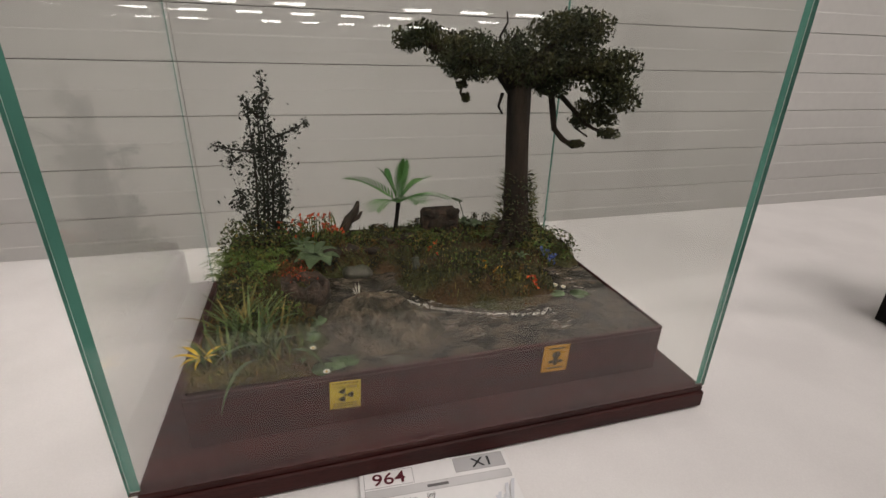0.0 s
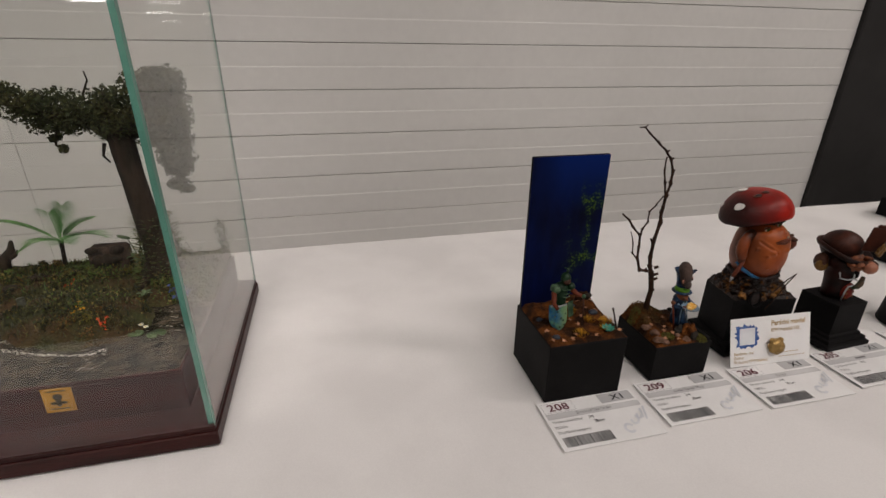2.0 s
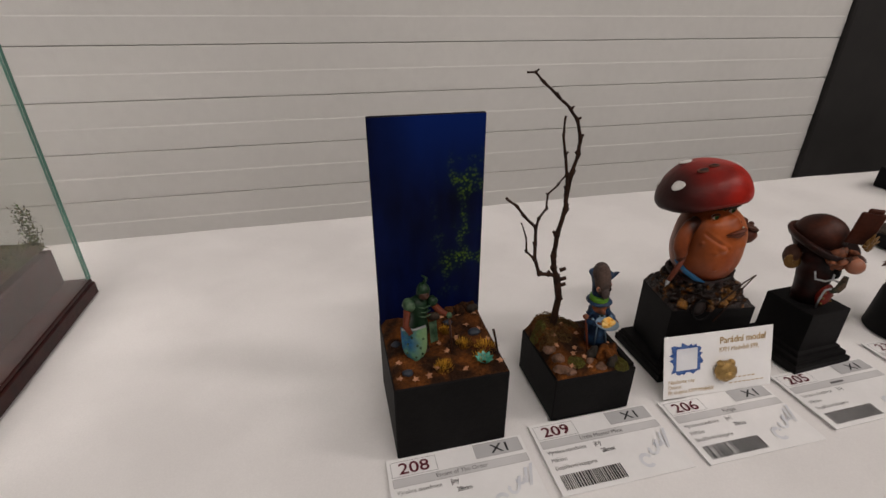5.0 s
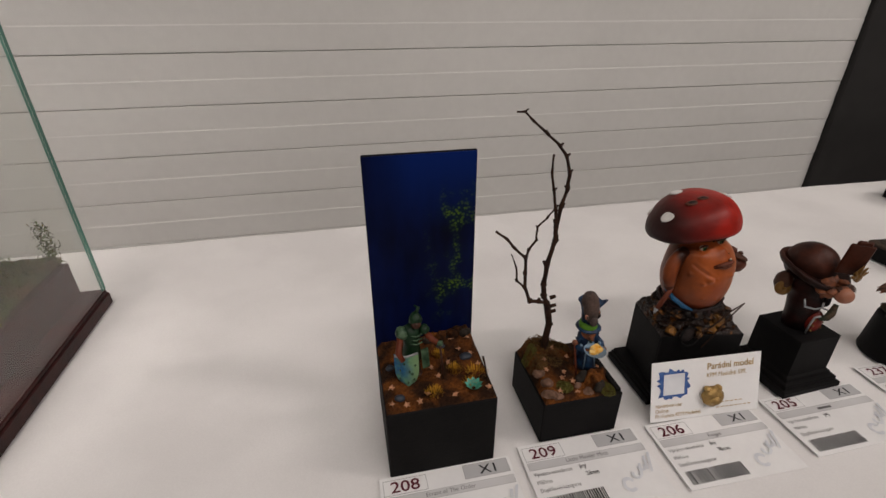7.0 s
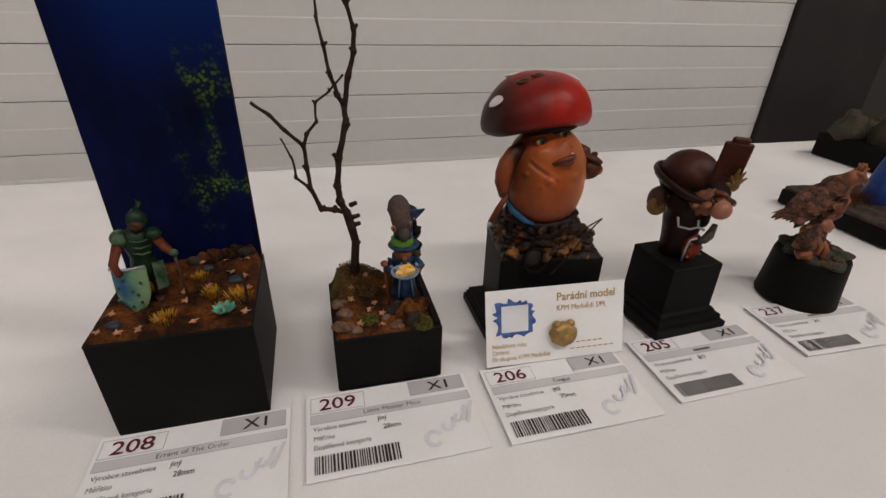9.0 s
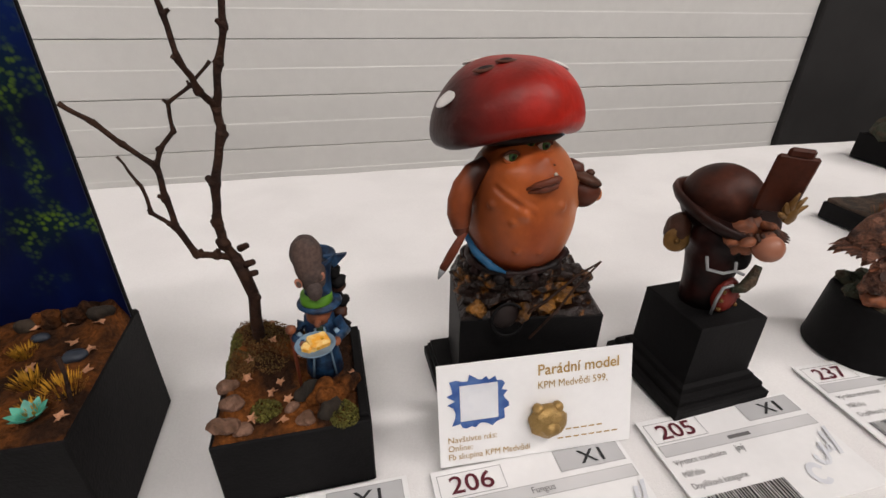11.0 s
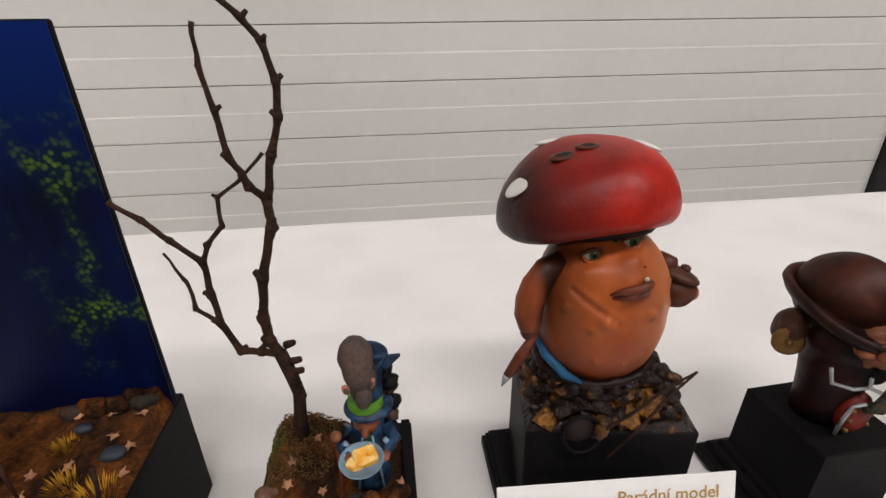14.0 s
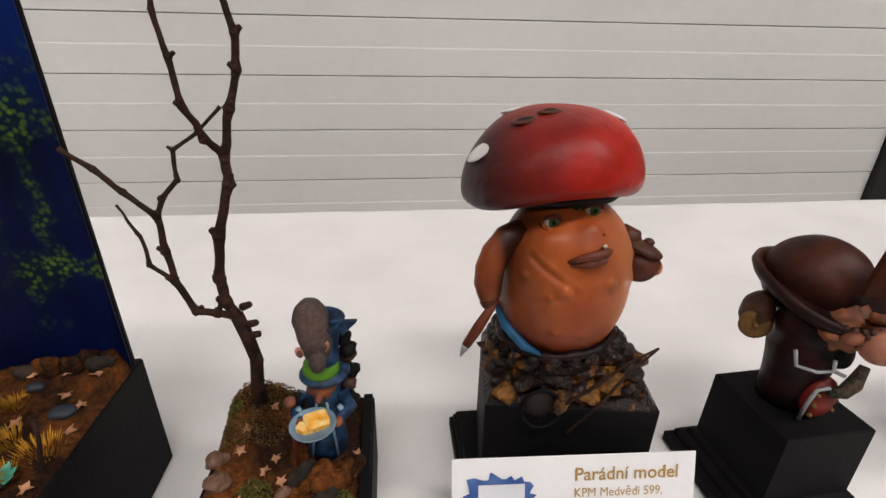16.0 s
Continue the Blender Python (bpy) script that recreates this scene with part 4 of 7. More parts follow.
    limb([(0.7713, Y, 0.0840), (0.7655, Y, 0.0862), (0.7592, Y, 0.0872), (0.7548, Y, 0.0990), (0.7545, Y, 0.1090), (0.7535, Y + 0.001, 0.1200), (0.7462, Y + 0.001, 0.1275), (0.7405, Y, 0.1345), (0.7335, Y, 0.1405)], 0.0015, 0.0008)
    limb([(0.7535, Y + 0.001, 0.1195), (0.7560, Y + 0.002, 0.1250), (0.7612, Y + 0.003, 0.1305), (0.7610, Y + 0.004, 0.1390), (0.7680, Y + 0.006, 0.1435), (0.7750, Y + 0.008, 0.1505)], 0.0010, 0.0005)
    limb([(0.7548, Y, 0.0985), (0.7490, Y, 0.1045), (0.7482, Y, 0.1140), (0.7440, Y, 0.1240)], 0.0009, 0.0004)
    for dz, dx in ((0.082, 0.0042), (0.0775, 0.0044), (0.0665, 0.0036), (0.089, 0.003)):
        part("branch", Geo(TWIG).tube([(0.7735, Y, dz - 0.001), (0.7735 + dx, Y - 0.0015, dz + 0.0008)], [0.0014, 0.0011], seg=8), tree)

    for x, y, r, m in ((0.7985, 0.2660, 0.0078, EARTH_RED), (0.8055, 0.2715, 0.0055, EARTH_RED), (0.7915, 0.2700, 0.0050, BARK), (0.8000, 0.2605, 0.0048, BARK)):
        part("rough_mound", Geo(m).ell((x, y, h(x, y)), (r, r * 0.7, r * 0.95), None, (0, 0, 30), 26, 16, 0.55, 230), top)
    # figure: coat, plate of cheese, tall hat with a grey mouse on it
    cx, cy, f = 0.7985, 0.2745, h(0.7985, 0.2745) - 0.0004
    k = Geo(NAVY)
    for dx in (-0.003, 0.003):
        k.tube([(cx + dx, cy, f), (cx + dx, cy, f + 0.010)], [0.0022, 0.0022], LEATHER, seg=10)
        k.ell((cx + dx, cy - 0.002, f + 0.0012), (0.0022, 0.0042, 0.0017), LEATHER)
    k.lathe([(0.0072, 0.004), (0.0066, 0.010), (0.0052, 0.018), (0.0062, 0.026), (0.0056, 0.031), (0.003, 0.034)], (cx, cy + 0.001, f), None, 18)
    k.ell((cx, cy - 0.0030, f + 0.0245), (0.0032, 0.0034, 0.0062), DK_GREEN)
    k.ell((cx, cy - 0.0015, f + 0.0335), (0.0046, 0.0048, 0.0048), SKIN, wob=0.15, freq=500)
    k.ell((cx - 0.0004, cy - 0.0066, f + 0.0325), (0.0013, 0.0024, 0.0013), SKIN)
    for s in (-1, 1):
        k.tube([(cx + 0.0058 * s, cy, f + 0.029), (cx + 0.0088 * s, cy - 0.0030, f + 0.0245), (cx + 0.0060 * s, cy - 0.0110, f + 0.0270)], [0.0027, 0.0025, 0.0017], None, seg=10)
        k.ell((cx + 0.0058 * s, cy - 0.0122, f + 0.0275), (0.0016, 0.002, 0.0015), SKIN)
        k.tube([(cx + 0.0066 * s - 0.001, cy - 0.0062, f + 0.0285), (cx + 0.0066 * s + 0.0012, cy - 0.0064, f + 0.0245)], 0.0009, PALE_BLUE, seg=6)
    k.tube([(cx - 0.0105, cy - 0.0035, f + 0.027), (cx - 0.0098, cy - 0.005, f + 0.013), (cx - 0.0092, cy - 0.006, f)], [0.0007, 0.0008, 0.0006], RUST, seg=6)
    k.ell((cx - 0.0105, cy - 0.0033, f + 0.0285), (0.002, 0.0018, 0.002), SKIN)
    k.lathe([(0.001, 0.0), (0.0052, 0.0005), (0.0068, 0.0024), (0.0072, 0.0026), (0.0069, 0.0018)], (cx - 0.0016, cy - 0.0140, f + 0.0265), PALE_BLUE, 24)
    k.box((-0.0038, -0.003, 0), (0.0036, 0.003, 0.0042), CHEESE, 0.0008, pose(cx - 0.0008, cy - 0.0135, f + 0.0276, 12, 6, 25))
    k.box((-0.002, -0.0016, 0), (0.002, 0.0016, 0.0028), CHEESE, 0.0006, pose(cx - 0.0042, cy - 0.0157, f + 0.0278, 5, 0, -30))
    for dx, dy, dz in ((-0.0007, -0.0170, 0.0295), (-0.0030, -0.0165, 0.0295), (0.0010, -0.0150, 0.0322)):
        k.ell((cx + dx, cy + dy, f + dz), 0.0007, TUFT_YELLOW, seg=8, rings=6)
    for s in (-1, 1):
        k.tube([(cx + 0.0016 * s, cy - 0.0052, f + 0.0290), (cx + 0.0030 * s, cy - 0.0052, f + 0.0180), (cx + 0.0042 * s, cy - 0.0058, f + 0.0060)], 0.00045, PALE_BLUE, seg=6)
    k.lathe([(0.0030, 0.0365), (0.0072, 0.0360), (0.0084, 0.0372), (0.0078, 0.0381), (0.0056, 0.0388), (0.0050, 0.043), (0.0052, 0.050), (0.0062, 0.056), (0.0078, 0.0590), (0.0070, 0.0594), (0.0050, 0.0560)], (cx + 0.0008, cy + 0.001, f), None, 30)
    k.lathe([(0.0059, 0.0388), (0.0061, 0.0392), (0.0058, 0.0422), (0.0055, 0.0424)], (cx, cy, f), BAND, 26)
    k.ell((cx - 0.0010, cy - 0.0042, f + 0.0570), (0.0054, 0.0044, 0.0128), GREY_FUR, (6, -5, 0), 26, 20, 0.10, 220)
    k.ell((cx - 0.0016, cy - 0.0030, f + 0.0618), (0.0056, 0.0050, 0.0078), GREY_FUR, wob=0.06, freq=300, seg=24, rings=16)
    k.ell((cx, cy - 0.0066, f + 0.0475), (0.0028, 0.0024, 0.0044), GREY_FUR)
    for s in (-1, 1):
        k.ell((cx - 0.0012 + 0.0040 * s, cy - 0.0066, f + 0.0525 + 0.001 * s), (0.0013, 0.0009, 0.0021), NOSE, (0, 14 * s, 0), 14, 10)
        k.ell((cx - 0.0012 + 0.0038 * s, cy - 0.0074, f + 0.0525 + 0.001 * s), (0.0008, 0.0006, 0.0014), GREY_FUR, (0, 14 * s, 0), 12, 8)
    k.add([(cx + 0.004, cy, f + 0.058), (cx + 0.0125, cy - 0.0015, f + 0.059), (cx + 0.0075, cy, f + 0.0525), (cx + 0.004, cy + 0.0016, f + 0.058), (cx + 0.0125, cy + 0.0002, f + 0.059), (cx + 0.0075, cy + 0.0016, f + 0.0525)], [(0, 2, 1), (3, 4, 5), (0, 1, 4, 3), (1, 2, 5, 4), (2, 0, 3, 5)], NAVY, False)
    for j in range(9):
        k.ell((cx + 0.0075 + 0.0012 * math.sin(2.1 * j), cy + 0.0055 + 0.0012 * math.cos(3 * j), f + 0.018 + 0.0036 * j), (0.0032, 0.003, 0.0027), BLACK if j % 3 else LEATHER, wob=0.5, freq=420, seg=10, rings=7)
    k.v = [(x, 0.2790 + (y - cy) + 0.12 * (z - f), f + 0.87 * (z - f)) for x, y, z in k.v]
    part("figurine", k, top, "blue-coated figurine in a tall hat offering a plate of cheese")


twig_scene()


# ---- mushroom creature on a stepped pedestal ----
def mushroom_scene():
    top = thing("mushroom_figurine", "painted mushroom creature with a red cap on a black stepped pedestal", "figurine")
    ped = Geo(BLACK).lathe([(1.0, 0.0), (1.0, 0.0048), (0.985, 0.0053), (0.958, 0.0054), (0.958, 0.0074), (0.945, 0.0079), (0.925, 0.0080), (0.925, 0.0098), (0.910, 0.0103), (0.870, 0.0104)], (0, 0, 0), None, square=True, smooth=False)
    ped.v = [(0.8840 + 0.0365 * x, 0.2960 + 0.0272 * y, z) for x, y, z in ped.v]
    part("foot", ped, top, "black lacquered stepped foot")
    shaft = pose(0.8862, 0.2945, 0, 0, 0, -9)
    part("pedestal", Geo(BLACK).box((-0.0300, -0.0215, 0.0100), (0.0300, 0.0215, 0.0545), None, 0.0006, shaft), top, "black lacquered square shaft")

    def h(x, y):
        v = Vector((x, y, 0))
        edge = min(x + 0.0298, 0.0298 - x, 0.0212 - y, y + 0.0212) / 0.0025
        v = shaft @ v
        x, y = v.x, v.y
        return 0.054 + max(0.1, min(1, edge)) * (0.003 + 0.0035 * noise.noise(v * 75) + 0.0018 * noise.noise(v * 240) + 0.0045 * max(0, (y - 0.285) / 0.03))

    fl = heightfield(Geo(LITTER), -0.0298, 0.0298, -0.0212, 0.0212, 64, 48, h, skirt=0.0536)
    fl.v = [tuple(shaft @ Vector(q)) for q in fl.v]
    part("forest_floor", fl, top, "dark brown and golden leaf litter")
    h = lambda x, y: 0.0575
    for x, y, z, r in ((0.8612, 0.2840, 0.0590, 0.0044), (0.8618, 0.290, 0.0625, 0.0050), (0.863, 0.298, 0.066, 0.0065), (0.8685, 0.306, 0.066, 0.0070), (0.8600, 0.2975, 0.0605, 0.0046), (0.905, 0.300, 0.061, 0.0065), (0.902, 0.290, 0.060, 0.0055), (0.9075, 0.2845, 0.0585, 0.0045), (0.911, 0.292, 0.060, 0.005), (0.885, 0.278, 0.0585, 0.0045), (0.876, 0.2785, 0.0585, 0.0040)):
        part("bark_lump", Geo(LITTER).ell((x, y, z), (r, r * 0.9, r * 0.8), None, seg=22, rings=14, wob=0.75, freq=260), top)
    rng = random.Random(21)
    for x, y, r, m in ((0.8985, 0.2815, 0.0070, BARK_GOLD), (0.888, 0.2765, 0.0058, BARK_GOLD), (0.8605, 0.279, 0.0045, BARK_GOLD), (0.880, 0.275, 0.005, BARK_GOLD), (0.905, 0.292, 0.006, LEATHER), (0.861, 0.30, 0.005, LEATHER)):
        part("curled_leaf", Geo(m).ell((x, y, h(x, y) + 0.0012), (r, r * 0.75, r * 0.6), None, (rng.uniform(-20, 20), rng.uniform(-20, 20), rng.uniform(0, 90)), wob=0.8, freq=380, seg=16, rings=10), top)
    hoop = [(0.8715 + 0.0068 * math.cos(a), 0.2728 + 0.0015 * math.sin(a), 0.0555 + 0.0068 * math.sin(a)) for a in [2 * math.pi * i / 20 for i in range(21)]]
    part("barrel_hoop", Geo(BLACK).tube(hoop, 0.0006, seg=8).ell((0.8715, 0.2755, 0.0555), (0.006, 0.0022, 0.006), CAP_UNDER), top, "dark round hoop")
    part("long_twig", Geo(TWIG).tube([(0.8805, 0.2700, 0.0465), (0.892, 0.2712, 0.058), (0.9000, 0.2735, 0.0668), (0.9103, 0.2748, 0.0767)], [0.0006, 0.0006, 0.0005, 0.0004], seg=7, wob=0.3, freq=300), top)
    part("long_twig", Geo(TWIG).tube([(0.8745, 0.2716, 0.055), (0.888, 0.2722, 0.0635), (0.9, 0.2738, 0.0720), (0.9103, 0.2748, 0.0767)], [0.0007, 0.0006, 0.0005, 0.0004], seg=7, wob=0.3, freq=300), top)

    k = Geo(FLESH)
    # trousers and a strip of blue cloth under the belly
    k.ell((0.8806, 0.2945, 0.0690), (0.0195, 0.0185, 0.0118), LITTER, seg=40, rings=24, wob=0.22, freq=170)
    belt = [(0.8804 + 0.0198 * math.cos(a), 0.2930 + 0.0194 * math.sin(a), 0.0762 + 0.0022 * math.cos(a)) for a in [2 * math.pi * i / 40 for i in range(41)]]
    k.tube(belt, [0.0012 + 0.0008 * (i % 3 == 0) for i in range(41)], COAT, 10, 0.5, 260)
    for i in range(0, 40, 2):
        k.ell(Vector(belt[i]) + Vector((0, 0, -0.0022)), (0.0026, 0.0022, 0.0024), COAT if i % 4 else LITTER, wob=0.6, freq=320, seg=12, rings=8)
    k.tube([(0.8580, 0.2920, 0.0865), (0.8605, 0.2850, 0.0815), (0.8650, 0.2785, 0.0778), (0.8700, 0.2755, 0.0762)], [0.0012, 0.0018, 0.0016, 0.0006], BLUE_CLOTH, 10, 0.25, 300)
    k.ell((0.8810, 0.2910, 0.0630), (0.0235, 0.0150, 0.0080), LITTER, wob=0.6, freq=190, seg=40, rings=22)

    eyes = ((0.8690, 0.2803, 0.1200), (0.8770, 0.2798, 0.1238), (0.8845, 0.2818, 0.1230))
    swell = [(0.8728, 0.2700, 0.1018, 0.0024, 0.0022), (0.8690, 0.2715, 0.0985, 0.0013, 0.0014), (0.8868, 0.2720, 0.1035, 0.0017, 0.0015), (0.8632, 0.2790, 0.1035, 0.0014, 0.0012), (0.8720, 0.2725, 0.0868, 0.0010, 0.0009), (0.8810, 0.2712, 0.0860, 0.0010, 0.0009),
             (0.8805, 0.2730, 0.1140, 0.0062, 0.0022), (0.8880, 0.2760, 0.1080, 0.0075, 0.0014), (0.8690, 0.2780, 0.1150, 0.0040, 0.0012), (0.8810, 0.2780, 0.1190, 0.0030, 0.0018), (0.8730, 0.2790, 0.1255, 0.0040, 0.0014), (0.9000, 0.2850, 0.1000, 0.0030, 0.0014), (0.8990, 0.2860, 0.1080, 0.0026, 0.0012)]
    swell += [(x, y, z, 0.0026, -0.0016) for x, y, z in eyes]
    swell += [(0.8655 + 0.0107 * t, 0.2800 - 0.0092 * t, 0.1100 - 0.0080 * t, 0.0011, -0.0009) for t in [i / 10 for i in range(11)]]
    swell += [(0.8663 + 0.0107 * t, 0.2800 - 0.0092 * t, 0.1112 - 0.0080 * t, 0.0011, 0.0005) for t in [i / 10 for i in range(11)]]
    belly = Vector((0.8802, 0.2928, 0.0962))

    def egg(q, d):
        full = math.sqrt(max(0.0, 1 - abs(d.z) ** 3.2)) / max(0.05, math.sqrt(max(0.0, 1 - d.z * d.z))) if d.z > 0 else 1.0
        return Vector((q.x * full * (1 - 0.08 * d.z), q.y * full * (1 - 0.08 * d.z), q.z))

    girth = (0.0222, 0.0222, 0.0290)

    def on_belly(x, y, z):
        v = Vector((x, y, z)) - belly
        dz = max(-0.95, min(0.95, v.z / girth[2]))
        flat = Vector((v.x, v.y, 0)).normalized() * math.sqrt(1 - dz * dz)
        d = Vector((flat.x, flat.y, dz))
        return egg(Vector((d.x * girth[0], d.y * girth[1], d.z * girth[2])), d)

    swell = [(on_belly(x, y, z), r, hgt) for x, y, z, r, hgt in swell]

    def skin(q, d):
        """Full-topped egg with warts, cheeks, brow and a scar pressed into it."""
        p = egg(q, d)
        n = p.normalized()
        for c, r, hgt in swell:
            gap = (p - c).length_squared
            if gap < 9 * r * r:
                p = p + n * hgt * math.exp(-gap / (r * r))
        return p

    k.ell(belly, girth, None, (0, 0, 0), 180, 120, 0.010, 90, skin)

    def cap(q, d):
        s = max(0.02, math.hypot(d.x, d.y)) ** -0.27
        rim = s * (1 + 0.035 * math.sin(3 * math.atan2(d.y, d.x) + 0.5))
        z = q.z if d.z > 0 else q.z * (0.42 + 0.45 * d.x * d.x)
        return (q.x * rim, q.y * rim, z - 0.0050 * min(1, d.x * d.x * s * s) + 0.0012 * d.x + (0.0002 if d.y < 0 else -0.006) * abs(d.y) * (1 - max(0, d.z)))

    cc = (0.8753, 0.3005, 0.1328)
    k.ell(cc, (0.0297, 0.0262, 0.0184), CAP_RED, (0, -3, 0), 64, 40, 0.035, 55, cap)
    k.ell((0.8780, 0.2995, 0.1262), (0.0225, 0.0185, 0.0055), CAP_UNDER, (0, -4, 0), 36, 12, 0.08, 120)

    def on_cap(d):
        d = Vector(d).normalized()
        q = Vector(cap(Vector((d.x * 0.0297, d.y * 0.0262, d.z * 0.0184)), d))
        n = Vector((d.x / 0.0297, d.y / 0.0262, d.z / 0.0184)).normalized()
        turn = Vector((0, 0, 1)).rotation_difference(n).to_euler()
        return Vector(cc) + Euler((0, radians(-3), 0)).to_matrix() @ q, [math.degrees(a) for a in turn]

    for d, r in (((-0.76, -0.13, 0.57), 0.0050), ((-0.25, 0.30, 0.92), 0.0052), ((0.50, 0.0, 0.80), 0.0048), ((0.75, 0.6, 0.4), 0.0042), ((-0.7, 0.65, 0.4), 0.0042)):
        p, rot = on_cap(d)
        k.ell(p, (r, r * 0.8, 0.0009), SPOT, rot, seg=22, rings=8, wob=0.06, freq=300)
    for d, r in (((-0.30, -0.22, 0.90), 0.0046), ((-0.08, -0.16, 0.95), 0.0040)):
        p, rot = on_cap(d)
        k.ell(p, (r, r * 0.55, 0.0006), FLESH_DARK, rot, seg=16, rings=8)
        k.ell(p, (r * 0.7, r * 0.36, 0.0009), CAP_UNDER, rot, seg=16, rings=8)
    # face: plain eyes, lips, scar and warts
    for e in eyes:
        x, y, z = belly + on_belly(*e) + Vector((0, 0.0004, 0))
        k.ell((x, y, z), (0.0025, 0.0017, 0.0021), EYE_WHITE, seg=20, rings=14)
        k.ell((x + 0.0002, y - 0.0010, z + 0.0001), (0.0017, 0.0010, 0.0017), EYE_GREEN, seg=16, rings=12)
        k.ell((x + 0.0002, y - 0.0017, z + 0.0001), (0.0008, 0.0005, 0.0008), BLACK, seg=12, rings=8)
        lid = [(x + 0.0029 * math.cos(a), y - 0.0002 - 0.0012 * abs(math.sin(a)), z + 0.0021 * math.sin(a)) for a in [math.pi * i / 10 for i in range(21)]]
        k.tube(lid[:11], [0.0003 + 0.0005 * math.sin(math.pi * i / 10) for i in range(11)], FLESH_DARK, seg=8)
        k.tube(lid[10:], [0.0003 + 0.0004 * math.sin(math.pi * i / 10) for i in range(11)], FLESH, seg=8)
    for dx in (-0.0030, 0.0032):
        k.ell((0.8810 + dx, 0.2754, 0.1176 + 0.2 * dx), (0.0007, 0.0005, 0.0005), FLESH_DARK, seg=8, rings=6)
    k.ell((0.8836, 0.2720, 0.1160), (0.0008, 0.0006, 0.0008), EYE_WHITE, seg=10, rings=8)
    k.tube([(0.8738, 0.2733, 0.1108), (0.8765, 0.2708, 0.1130), (0.8805, 0.2692, 0.1146), (0.8838, 0.2704, 0.1150), (0.8868, 0.2736, 0.1140)], [0.0004, 0.0012, 0.0015, 0.0013, 0.0004], LIP, seg=12)
    k.tube([(0.8745, 0.2730, 0.1098), (0.8790, 0.2696, 0.1118), (0.8830, 0.2700, 0.1126), (0.8860, 0.2734, 0.1126)], [0.0004, 0.0013, 0.0012, 0.0004], LIP, seg=12)
    # arms, pouch and paint brush
    k.tube([(0.8640, 0.2890, 0.1155), (0.8590, 0.2878, 0.1130), (0.8555, 0.2868, 0.1080), (0.8535, 0.2858, 0.1030), (0.8530, 0.2848, 0.0985), (0.8536, 0.2838, 0.0945), (0.8542, 0.2832, 0.0922)], [0.0036, 0.0042, 0.0046, 0.0048, 0.0046, 0.0038, 0.0022], FLESH_ARM, 22, 0.06, 140)
    k.ell((0.8536, 0.2838, 0.0930), (0.0032, 0.0036, 0.0036), FLESH_DARK, seg=18, rings=12)
    k.tube([(0.8545, 0.2815, 0.0925), (0.8500, 0.2815, 0.0840), (0.8462, 0.2810, 0.0775)], [0.0013, 0.0018, 0.0015], RUST, seg=12)
    k.tube([(0.8462, 0.2810, 0.0775), (0.8454, 0.2808, 0.0760), (0.8443, 0.2805, 0.0735)], [0.0015, 0.0011, 0.0002], SILVER, seg=12)
    k.tube([(0.8975, 0.290, 0.1130), (0.9005, 0.2895, 0.1110), (0.9020, 0.2885, 0.1060)], [0.003, 0.0040, 0.003], FLESH_DARK, seg=14)
    k.ell((0.9042, 0.2875, 0.1025), (0.0068, 0.0068, 0.0066), FLESH_DARK, (0, 20, 0), 22, 14, 0.08, 200)
    k.ell((0.9042, 0.2868, 0.1082), (0.0070, 0.0066, 0.0022), LEATHER, (0, 22, 0), 20, 10)
    k.ell((0.9095, 0.2855, 0.1015), (0.0020, 0.0024, 0.0028), FLESH, seg=14, rings=10)
    k.ell((0.9060, 0.2868, 0.1102), (0.0018, 0.0018, 0.0014), LEATHER, seg=12, rings=8)
    part("figurine", k, top, "orange-brown mushroom creature with three eyes, red cap and paintbrush")


mushroom_scene()


